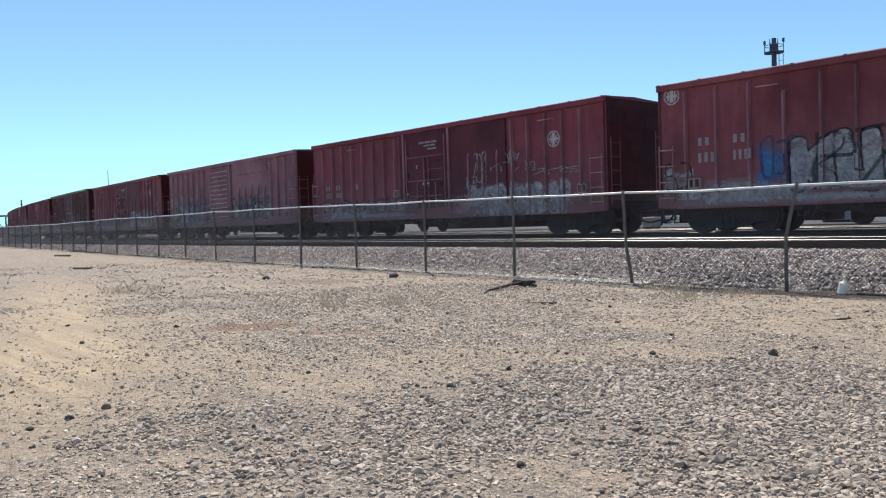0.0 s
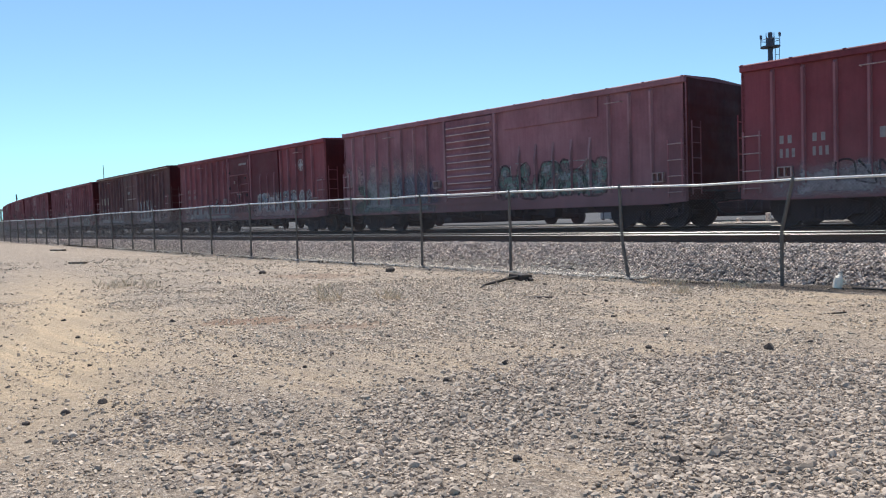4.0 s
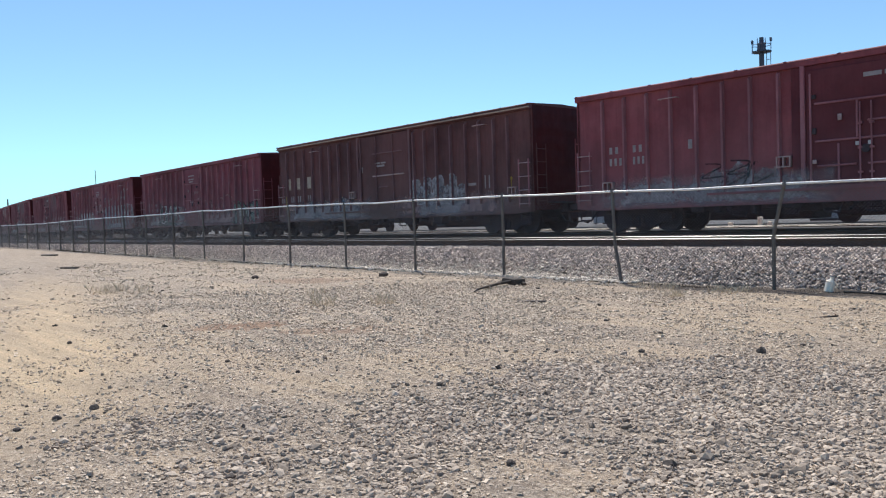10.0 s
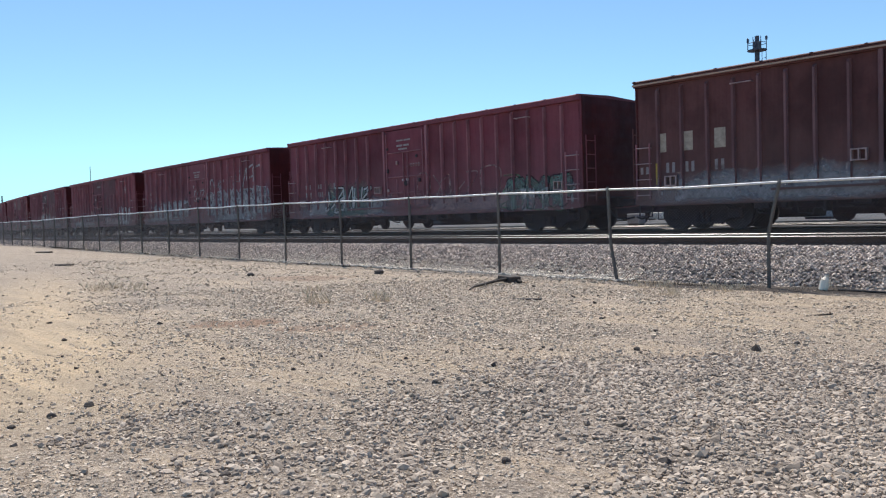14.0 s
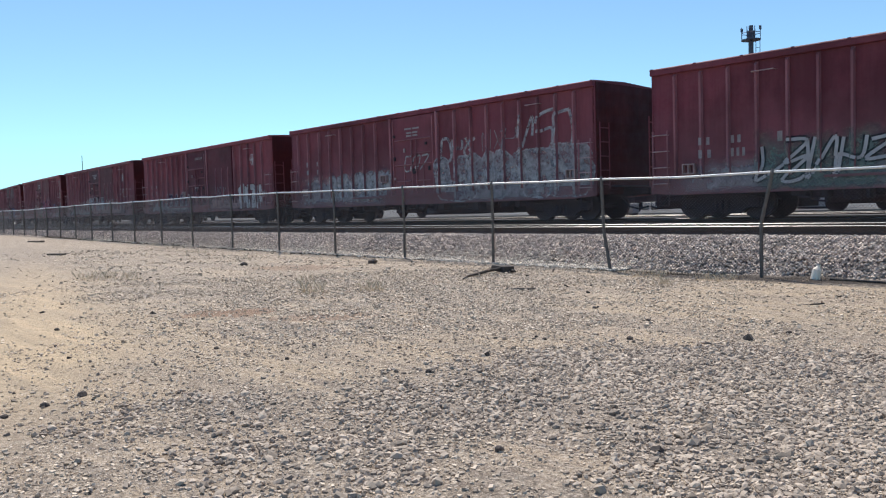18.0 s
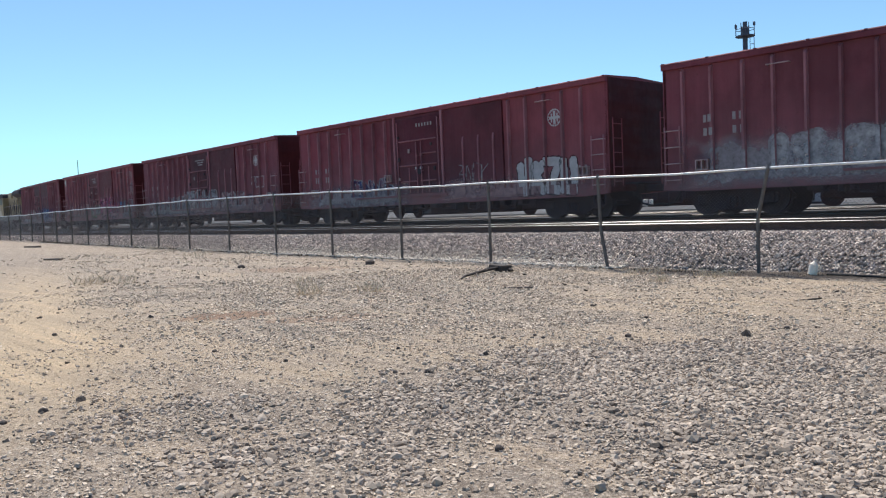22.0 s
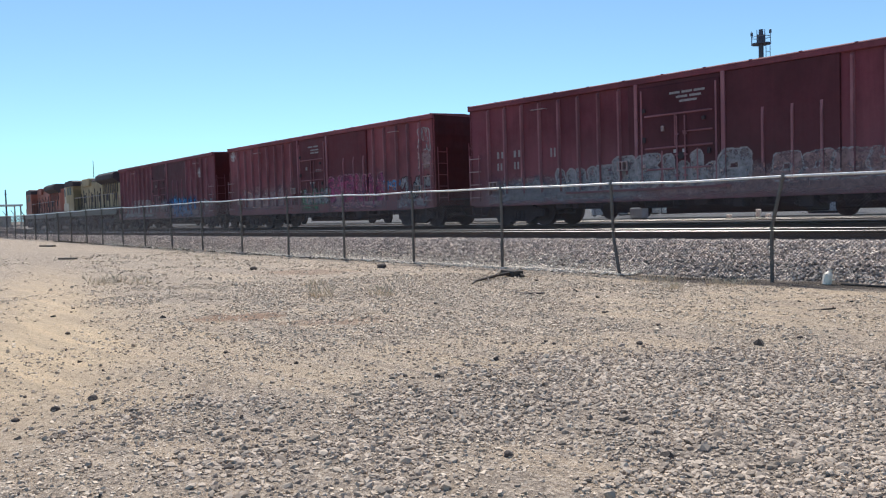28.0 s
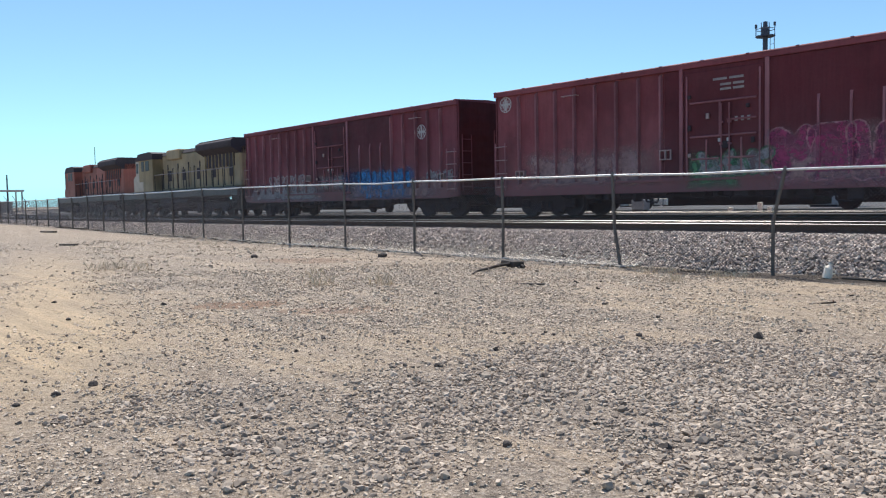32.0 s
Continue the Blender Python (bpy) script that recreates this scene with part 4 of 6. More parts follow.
def end_mesh(bm, x, out, eave, half):
    """A corrugated steel end: shallow horizontal swells between rounded corner posts."""
    zs = [SILL + 0.1 + (eave - SILL - 0.1) * i / 28 for i in range(29)]
    deep = [0.0 if i in (0, 28) else 0.006 * (1 - math.cos(2 * math.pi * i / 4)) for i in range(29)]
    ys = [-half, -half + 0.05, -half + 0.2, half - 0.2, half - 0.05, half]
    grid = [[bm.verts.new((x + out * (d if 1 < j < 4 else (0.02 if j in (1, 4) else -0.03)), y, z)) for j, y in enumerate(ys)] for z, d in zip(zs, deep)]
    for r0, r1 in zip(grid, grid[1:]):
        for j in range(5):
            bm.faces.new((r0[j], r0[j + 1], r1[j + 1], r1[j]))
    back = [bm.verts.new((x - out * 0.09, y, z)) for y, z in ((-half, zs[0]), (half, zs[0]), (half, zs[-1]), (-half, zs[-1]))]
    bm.faces.new(back)
    bm.faces.new([back[0], *[r[0] for r in grid], back[3]])
    bm.faces.new([back[1], *[r[5] for r in grid], back[2]])
    bm.faces.new([back[0], back[1], *grid[0][::-1]])
    bm.faces.new([back[3], back[2], *grid[-1][::-1]])


def roof_part(car, half_len, eave, overhang, paint, peak=0.10):
    """A shallow peaked roof in pressed panels with raised seams and an eave lip."""
    bm = bmesh.new()
    w = HW - 0.02 + overhang
    prism(bm, [(-w, eave), (-w, eave + 0.010), (-w + 0.012, eave + 0.027), (-w + 0.045, eave + 0.045), (0, eave + peak), (w - 0.045, eave + 0.045), (w, eave + 0.010), (w, eave)], "x", -half_len - 0.01, half_len + 0.01)
    roof = part("roof", bm, M[paint], car, "weathered peaked steel roof")
    n = 13
    for i in range(n + 1):
        x = -half_len + 0.06 + 2 * (half_len - 0.06) * i / n
        bm = bmesh.new()
        prism(bm, [(-w - 0.003, eave + 0.02), (-w - 0.003, eave + 0.046), (0, eave + peak + 0.014), (w + 0.003, eave + 0.046), (w + 0.003, eave + 0.02)], "x", x - 0.035, x + 0.035)
        part("roof_seam", bm, M[paint], roof)



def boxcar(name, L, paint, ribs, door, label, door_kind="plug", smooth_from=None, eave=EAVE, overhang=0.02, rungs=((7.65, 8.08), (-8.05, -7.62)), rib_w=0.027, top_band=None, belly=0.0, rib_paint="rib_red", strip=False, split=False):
    """A steel boxcar in parts; ribs: (x, top); door: (x0, x1)."""
    h = L / 2
    mat = M[paint]
    car = thing("boxcar", Matrix.Identity(4), label, "boxcar", "boxcars of the train")
    # body: two sides with floor and roof deck
    bm = bmesh.new()
    box(bm, -h + 0.02, h - 0.02, -SHEET + 0.06, SHEET - 0.06, SILL + 0.25, SILL + 0.35)
    part("floor", bm, M["under"], car)
    for side in (-1, 1):
        bm = bmesh.new()
        y0, y1 = sorted((side * SHEET, side * (SHEET - 0.06)))
        if split and side < 0:
            bm.free()
            for xa, xb, stuff in ((-h, -1.78, mat), (-1.772, 4.03, M[DULLER[paint]]), (4.038, h, mat)):
                bm = bmesh.new()
                box(bm, xa, xb, -HW + 0.04 if stuff is not mat else y0, y1, SILL + 0.12, eave - (0.0 if stuff is mat else 0.145), 0.0 if stuff is mat else 0.012)
                part("side_sheet", bm, stuff, car)
        else:
            box(bm, -h, h, y0, y1, SILL + 0.12, eave)
            part("side_sheet", bm, mat, car)
    # end walls take the darker red that stands for their shade
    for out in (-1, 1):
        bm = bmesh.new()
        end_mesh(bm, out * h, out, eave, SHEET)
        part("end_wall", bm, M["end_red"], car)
    # top chord and side sill, deepening between the trucks
    for side in (-1, 1):
        bm = bmesh.new()
        y0, y1 = (side * HW, side * (SHEET - 0.02))
        box(bm, -h, h, min(y0, y1), max(y0, y1), eave - 0.14, eave, 0.01)
        part("top_chord", bm, mat, car)
        bm = bmesh.new()
        prof = [(-h, SILL + 0.06), (-h, SILL + 0.40), (h, SILL + 0.40), (h, SILL + 0.06), (h * 0.9, SILL), (h * 0.4, SILL), (h * 0.34, SILL - belly), (-h * 0.34, SILL - belly), (-h * 0.4, SILL), (-h * 0.9, SILL)]
        prism(bm, prof, "y", side * (HW - 0.005), side * (SHEET - 0.02))
        part("side_sill", bm, mat, car)
    for side in (-1, 1):
        for x, top in ribs if side < 0 else ribs[::2]:
            bm = bmesh.new()
            t = top
            y0 = side * (SHEET - 0.005)
            y1 = side * HW
            a, b, c = rib_w + 0.024, rib_w, t - (0.10 if t > 3.5 else 0.55)
            # pressed hat-section post with a sloped head
            v = [bm.verts.new(q) for q in ((x - a, y0, SILL + 0.38), (x - b, y1, SILL + 0.38), (x + b, y1, SILL + 0.38), (x + a, y0, SILL + 0.38),
                                           (x - a, y0, t), (x - b, y1, c), (x + b, y1, c), (x + a, y0, t))]
            for f in ((0, 1, 5, 4), (1, 2, 6, 5), (2, 3, 7, 6), (4, 5, 6, 7), (0, 3, 2, 1), (0, 4, 7, 3)):
                bm.faces.new([v[i] for i in f])
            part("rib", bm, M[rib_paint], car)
    if top_band:
        bm = bmesh.new()
        box(bm, top_band[0], top_band[1], -SHEET - 0.045, -SHEET + 0.02, top_band[2], eave - 0.13, 0.012)
        part("side_panel", bm, mat, car)
    roof_part(car, h, eave, overhang, paint)
    # door
    d0, d1 = door
    zt, zb = eave - (0.26 if split else 0.17), SILL + 0.36
    if split:
        d1 = min(d1, 1.05)
    bm = bmesh.new()
    box(bm, d0, d1, -HW + 0.01, -SHEET + 0.02, zb, zt, 0.015)
    dob = part("door", bm, M[DULLER[paint]] if split else mat, car)
    if door_kind == "plug":
        w, hh = d1 - d0, zt - zb
        for f0, f1, z in ((0.08, 0.92, 0.70), (0.08, 0.92, 0.38), (0.1, 0.46, 0.17), (0.56, 0.9, 0.17), (0.56, 0.92, 0.52)):
            bm = bmesh.new()
            box(bm, d0 + f0 * w, d0 + f1 * w, -HW - 0.032, -HW + 0.012, zb + z * hh, zb + z * hh + 0.05, 0.012)
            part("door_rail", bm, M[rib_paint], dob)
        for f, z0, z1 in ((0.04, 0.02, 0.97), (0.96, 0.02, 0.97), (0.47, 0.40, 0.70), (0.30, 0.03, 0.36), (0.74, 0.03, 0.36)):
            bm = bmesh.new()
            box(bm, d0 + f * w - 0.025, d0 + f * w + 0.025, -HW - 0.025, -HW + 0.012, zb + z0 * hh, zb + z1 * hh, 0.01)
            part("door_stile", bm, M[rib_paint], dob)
        for f in (0.50, 0.60):
            bm = bmesh.new()
            rod(bm, (d0 + f * w, -HW - 0.05, zb + 0.05), (d0 + f * w, -HW - 0.05, zt - 0.9), 0.02, 6)
            for z in (0.1, 0.3, 0.5):
                box(bm, d0 + f * w - 0.05, d0 + f * w + 0.05, -HW - 0.07, -HW, zb + z * hh, zb + z * hh + 0.05)
            part("locking_bar", bm, M[rib_paint], dob)
        for k, (f, z) in enumerate(((0.06, 0.2), (0.06, 0.45), (0.06, 0.75), (0.30, 0.55), (0.80, 0.62), (0.86, 0.30))):
            bm = bmesh.new()
            box(bm, d0 + f * w, d0 + f * w + 0.09, -HW - 0.055, -HW, zb + z * hh, zb + z * hh + 0.10 + 0.05 * (k % 2), 0.01)
            part("latch_plate", bm, M["edge"] if k % 3 == 0 else M["under"], dob)
        bm = bmesh.new()
        rod(bm, (d0 + 0.55 * w, -HW - 0.02, zb + 0.30 * hh), (d0 + 0.55 * w, -HW - 0.07, zb + 0.30 * hh), 0.10, 12)
        part("door_gear", bm, M["under"], dob)
        for f, z in ((0.46, 0.33), (0.57, 0.33)):
            bm = bmesh.new()
            box(bm, d0 + f * w, d0 + f * w + 0.07, -HW - 0.062, -HW, zb + z * hh, zb + z * hh + 0.09)
            part("placard", bm, M["white"], dob)
    elif door_kind == "corrugated":
        for i in range(11):
            z = zb + 0.1 + i * (zt - zb - 0.2) / 11
            bm = bmesh.new()
            prism(bm, [(-HW + 0.012, z), (-HW - 0.045, z + 0.05), (-HW - 0.05, z + 0.085), (-HW + 0.012, z + 0.14)], "x", d0 + 0.06, d1 - 0.06)
            part("corrugation", bm, mat, dob)
            bm = bmesh.new()
            box(bm, d0 + 0.08, d1 - 0.08, -HW - 0.056, -HW - 0.03, z + 0.06, z + 0.085)
            part("worn_ridge", bm, M["ridge"], dob)
    else:
        w = d1 - d0
        for x in (d0 + 0.05 * w, d0 + 0.38 * w, d1 - 0.28 * w):
            bm = bmesh.new()
            rod(bm, (x, -HW - 0.03, zb + 0.05), (x, -HW - 0.03, zt - 0.05), 0.022, 6)
            part("locking_bar", bm, M[rib_paint], dob)
        for z, f0, f1 in ((0.45, 0.3, 0.92), (0.30, 0.42, 0.6), (0.75, 0.3, 0.9)):
            bm = bmesh.new()
            box(bm, d0 + f0 * w, d0 + f1 * w, -HW - 0.03, -HW + 0.015, zb + z * (zt - zb), zb + z * (zt - zb) + 0.045)
            part("door_rail", bm, M["edge"] if z == 0.45 else M[rib_paint], dob)
        bm = bmesh.new()
        box(bm, d0 + 0.02, d0 + 0.16, -HW - 0.05, -HW, zb + 0.4, zb + 1.7, 0.01)
        part("door_lever", bm, M[rib_paint], dob)
    for x in (d0 - 0.09, d1 + 0.09):
        bm = bmesh.new()
        box(bm, x - 0.055, x + 0.055, -HW - 0.012, -SHEET + 0.02, SILL + 0.3, eave - 0.13, 0.012)
        part("door_post", bm, M[rib_paint], car)
    # tracks for the door, underframe, brake gear
    bm = bmesh.new()
    box(bm, d0 - 2.6, d1 + 0.3, -HW - 0.05, -HW, SILL + 0.30, SILL + 0.36)
    part("door_track", bm, mat, car)
    bm = bmesh.new()
    box(bm, -h + 0.1, h - 0.1, -0.22, 0.22, 0.66, SILL + 0.3)
    for x in (-h * 0.62, 0, h * 0.62, -h * 0.3, h * 0.3):
        box(bm, x - 0.09, x + 0.09, -SHEET + 0.1, SHEET - 0.1, 0.75, SILL + 0.28)
    part("underframe", bm, M["under"], car)
    bm = bmesh.new()
    rod(bm, (-1.9, -0.8, 0.66), (-0.7, -0.8, 0.66), 0.17, 12)
    part("air_tank", bm, M["under"], car)
    bm = bmesh.new()
    rod(bm, (1.0, -0.75, 0.70), (1.5, -0.75, 0.70), 0.15, 10)
    part("brake_cylinder", bm, M["under"], car)
    for a, b in (((1.5, -0.75, 0.70), (3.4, -0.6, 0.62)), ((-0.7, -0.6, 0.62), (-3.4, -0.6, 0.60)), ((-4.4, -0.9, 0.56), (4.4, -0.9, 0.56))):
        bm = bmesh.new()
        rod(bm, a, b, 0.024, 6)
        part("brake_rod", bm, M["under"], car)
    for x in (-4.6, -3.9, -2.9, -2.2, -0.4, 0.2, 1.3, 2.1, 3.0, 3.7, 4.5):
        bm = bmesh.new()
        box(bm, x, x + 0.26 + 0.16 * math.sin(x * 5), -1.5, -1.1, 0.50 + 0.09 * math.sin(x * 3 + h), SILL + 0.15, 0.03)
        part("under_bracket", bm, M["under"], car)
    rnd = random.Random(int(L * 100) + len(ribs))
    for k in range(9):
        x = -4.4 + 1.02 * k + rnd.uniform(-0.3, 0.3)
        bm = bmesh.new()
        drop = rnd.uniform(0.12, 0.3)
        pts = [(x, -1.35, SILL + 0.1), (x + 0.06, -1.36, SILL - drop), (x + 0.4, -1.34, SILL - drop - 0.03), (x + 0.5, -1.3, SILL + 0.1)]
        for a, b in zip(pts, pts[1:]):
            rod(bm, a, b, 0.026, 5)
        part("hanger", bm, M["under"], car)
    # added tan strip: the sunlit line below the roof, put into its colour
    if strip:
        bm = bmesh.new()
        box(bm, -h, h, -HW - 0.07, -HW - 0.02, eave - 0.10, eave - 0.06)
        part("eave_strip", bm, M["tan_edge"], car, "tan eave strip painted as a sunlit line")
    for out in (-1, 1):
        bm = bmesh.new()
        box(bm, out * h - 0.3, out * h + 0.3, -0.16, 0.16, 0.72, 1.02, 0.03) if out < 0 else box(bm, h - 0.3, h + 0.3, -0.16, 0.16, 0.72, 1.02, 0.03)
        x0, x1 = sorted((out * (h + 0.28), out * (h + 0.88)))
        box(bm, x0, x1, -0.11, 0.11, 0.76, 0.98, 0.03)
        part("coupler", bm, M["under"], car)
        bm = bmesh.new()
        pts = [(out * (h + 0.1), -0.45, 0.75), (out * (h + 0.35), -0.42, 0.42), (out * (h + 0.62), -0.3, 0.34), (out * (h + 0.9), -0.15, 0.4)]
        for a, b in zip(pts, pts[1:]):
            rod(bm, a, b, 0.03, 6)
        part("brake_hose", bm, M["black_rubber"], car)
        # end ladder and crossover step
        bm = bmesh.new()
        for i in range(5):
            z = 1.1 + 0.42 * i
            rod(bm, (out * (h + 0.13), -SHEET + 0.05, z), (out * (h + 0.13), -SHEET + 0.5, z), 0.016, 5)
        for y in (-SHEET + 0.05, -SHEET + 0.5):
            rod(bm, (out * (h + 0.13), y, 0.95), (out * (h + 0.13), y, 2.95), 0.018, 5)
        part("end_ladder", bm, mat, car)
        bm = bmesh.new()
        box(bm, *sorted((out * (h + 0.08), out * (h + 0.42))), -0.9, 0.9, 1.02, 1.06)
        part("crossover_step", bm, M["under"], car)
        # stirrup step below the corner
        bm = bmesh.new()
        x0, x1 = out * (h - 0.12), out * (h - 0.52)
        for a, b in (((x0, -HW + 0.03, SILL + 0.2), (x0, -HW + 0.03, 0.42)), ((x0, -HW + 0.03, 0.42), (x1, -HW + 0.03, 0.42)), ((x1, -HW + 0.03, 0.42), (x1, -HW + 0.03, SILL + 0.2))):
            rod(bm, a, b, 0.022, 6)
        part("stirrup_step", bm, M["under"], car)
    for x, z in ((-h + 0.95, SILL + 0.55), (h - 1.05, SILL + 0.62), (d0 - 0.75, SILL + 0.9)):
        bm = bmesh.new()
        for xa, xb, za, zb2 in ((0, 0.36, 0, 0.03), (0, 0.36, 0.25, 0.28), (0, 0.03, 0.03, 0.25), (0.33, 0.36, 0.03, 0.25), (0.165, 0.195, 0.03, 0.25)):
            box(bm, x + xa, x + xb, -HW - 0.028, -SHEET, z + za, z + zb2)
        part("placard_holder", bm, M["edge"], car)
    for x in (-h + 2.9, h - 2.6):
        bm = bmesh.new()
        rod(bm, (x, -HW - 0.06, eave - 0.42), (x + 0.55, -HW - 0.06, eave - 0.42), 0.016, 6)
        for dx in (0, 0.55):
            rod(bm, (x + dx, -HW - 0.06, eave - 0.42), (x + dx, -SHEET, eave - 0.42), 0.014, 5)
        part("grab_iron", bm, M["edge"], car)
    for x0, x1 in rungs:
        k = h / 8.15
        ladder(car, x0 * k, x1 * k, SILL + 0.32, 2.35, 4, -HW - 0.07)
    for x in (-h + 1.75, h - 1.75):
        add_truck(car, x)
    return car, Skin([(x, t) for x, t in ribs], rib_w + 0.02, (d0, d1), split)


# the journey: metres along the track at each time
JOURNEY = [(0, -81.33), (3, -65.8), (6, -50.30), (9, -34.80), (13, -14.66), (16.5, 2.42), (19, 14.45), (23, 33.50), (28, 57.2), (30, 66.85), (32, 76.64)]
TRAIN = []  # thing, place on the train


def ribs_a(shift=0.0):
    left = [(-7.35, 4.0), (-6.6, 4.0), (-5.85, 4.0), (-5.1, 4.0), (-4.33, 4.0), (-3.58, 4.0), (-2.83, 4.0), (-2.1, 4.0)]
    return [(x + shift, t) for x, t in left + [(2.18, 3.32), (2.92, 3.32), (3.62, 3.32), (4.3, 4.0), (5.03, 4.0), (5.8, 4.0), (6.5, 4.0), (7.22, 4.0)]]


def place_on_train(car, a, b):
    TRAIN.append((car, (a + b) / 2))


def graffiti(car, skin, seed, x0, x1, z0, z1, paint, outline="black_paint", humps=5, lines=3, scrawl=True):
    """A painted field with bent letter shapes over it."""
    rnd = random.Random(seed)
    bm = bmesh.new()
    fill(bm, skin, x0, x1, z0, z1, ragged(rnd, humps))
    tagged(part("graffiti", bm, M[paint], car), "", "", "", "stuff")
    if scrawl:
        bm = bmesh.new()
        for line in tag_lines(rnd, x0 + 0.05, x1 - 0.05, z0 + 0.05, z1 - 0.05, humps):
            stroke(bm, skin, line, 0.045)
        for v in bm.verts:
            v.co.y -= 0.004
        tagged(part("graffiti_line", bm, M[outline], car), "", "", "", "stuff")


def scrawl(car, skin, seed, x0, x1, z0, z1, paint, n=4, width=0.04, lift=0.003):
    rnd = random.Random(seed)
    bm = bmesh.new()
    for line in tag_lines(rnd, x0, x1, z0, z1, n):
        stroke(bm, skin, line, width)
    for v in bm.verts:
        v.co.y -= lift
    tagged(part("graffiti_line", bm, M[paint], car), "thin sprayed scrawl", "", "", "stuff")


def soft_patch(car, skin, seed, x0, x1, z0, z1, paint):
    """A thin cloud of sprayed colour, on car 3 also painted sunlight, laid over sheets and ribs."""
    bm = bmesh.new()
    fill(bm, skin, x0, x1, z0, SILL + 0.40, lambda u, v: True, 0.05, 0.0005 * (seed % 3)) if z0 < SILL + 0.38 else None
    fill(bm, skin, x0, x1, max(z0, SILL + 0.40), z1, lambda u, v: True, 0.05, 0.0005 * (seed % 3))
    tagged(part("overspray", bm, M["cloud_" + paint], car), "thin cloud of faded spray paint, beside car 3's ribs painted sunlight", "", "", "stuff")


def piece(car, skin, seed, x0, x1, z0, z1, n, paint, outline, width=0.13, rim=0.05, round_=0.5, shade=""):
    """A spray-painted piece: n swollen glyph shapes that spell nothing, with a rim and an inner shade."""
    rnd = random.Random(seed)
    w = (x1 - x0) / n
    width = min(width, 0.24 * w)

    def dist(segs, x, z):
        best = 9.0
        for (ax, az), (bx, bz) in segs:
            dx, dz = bx - ax, bz - az
            t = max(0.0, min(1.0, ((x - ax) * dx + (z - az) * dz) / (dx * dx + dz * dz + 1e-9)))
            best = min(best, math.hypot(x - ax - t * dx, z - az - t * dz))
        return best + 0.03 * noise.noise((x * 5, z * 5, seed))

    for i in range(n):
        nodes = [(x0 + w * (i + 0.2 + 0.6 * gx + rnd.uniform(-0.12, 0.12)), z0 + width + (z1 - z0 - 2 * width) * (gz + rnd.uniform(-0.08, 0.08))) for gz in (0, 0.5, 1.0) for gx in (0, 1)]
        if rnd.random() < round_:
            path = rnd.choice(((0, 1, 3, 5, 4, 2), (4, 2, 0, 1, 3), (5, 4, 2, 3, 1, 0), (4, 2, 3, 1, 0)))
        else:
            path = rnd.choice(((0, 4, 3, 5), (0, 4, 1, 5), (4, 0, 1, 5), (0, 4, 2, 5, 2, 1), (4, 5, 0, 1)))
        segs = [(nodes[a], nodes[b]) for a, b in zip(path, path[1:])]
        m = width + rim + 0.05
        xa, xb = min(q[0] for q in nodes) - m, max(q[0] for q in nodes) + m
        za, zb = max(SILL + 0.02, min(q[1] for q in nodes) - m), max(q[1] for q in nodes) + m
        cache = {}

        def at(u, v):
            k = (round(u, 5), round(v, 5))
            if k not in cache:
                cache[k] = dist(segs, xa + u * (xb - xa), za + v * (zb - za))
            return cache[k]
        jobs = [("graffiti", paint, lambda u, v: at(u, v) < width), ("graffiti_outline", outline, lambda u, v: width <= at(u, v) < width + rim)]
        if shade:
            jobs.append(("graffiti_shade", shade, lambda u, v: at(u, v) < width * 0.5 and noise.noise((u * 3 + i, v * 3, seed)) > 0))
        for k, (name, mat, f) in enumerate(jobs):
            bm = bmesh.new()
            fill(bm, skin, xa, xb, za, zb, f, 0.024, 0.004 + 0.002 * k + 0.001 * (i % 2))
            if bm.faces:
                tagged(part(name, bm, M[mat], car), "", "", "", "stuff")
            else:
                bm.free()


def car_1():
    car, sk = boxcar("boxcar", 16.3, "red_e", [(-7.3, 4.0), (-6.4, 4.0), (-5.5, 4.0), (-4.6, 3.6), (-3.7, 4.0), (-2.9, 4.0)] + ribs_a()[8:], (-1.4, 1.3), "oxide-red boxcar with white herald and grey graffiti along its sill", split=True)
    emblem(car, sk, -7.72, 3.85, 0.24)
    bars(car, sk, [(-6.95, 2.4, 0.42, 0.22), (-5.95, 2.4, 0.42, 0.22), (-6.95, 1.95, 0.55, 0.26), (-5.95, 1.95, 0.6, 0.26)])
    graffiti(car, sk, 1, -8.0, -7.1, 1.2, 2.0, "pale_paint", humps=2)
    soft_patch(car, sk, 2, -5.4, -3.9, 1.2, 2.5, "blue_paint")
    soft_patch(car, sk, 302, -4.7, 0.4, 0.8, 2.6, "pale_paint")
    soft_patch(car, sk, 303, -8.1, 2.0, 0.72, 1.6, "pale_paint")
    scrawl(car, sk, 304, -5.2, -4.1, 1.5, 2.4, "navy_paint", 3, 0.06)
    piece(car, sk, 3, -4.4, -1.2, 1.05, 2.4, 3, "pale_paint", "black_paint", 0.2, 0.06, 0.3, "grey_paint")
    scrawl(car, sk, 305, -3.9, 0.2, 1.0, 2.5, "black_paint", 4, 0.09, 0.012)
    graffiti(car, sk, 4, -8.0, 8.0, 0.95, 1.3, "pale_paint", humps=21, scrawl=False)
    place_on_train(car, 69.4, 85.7)


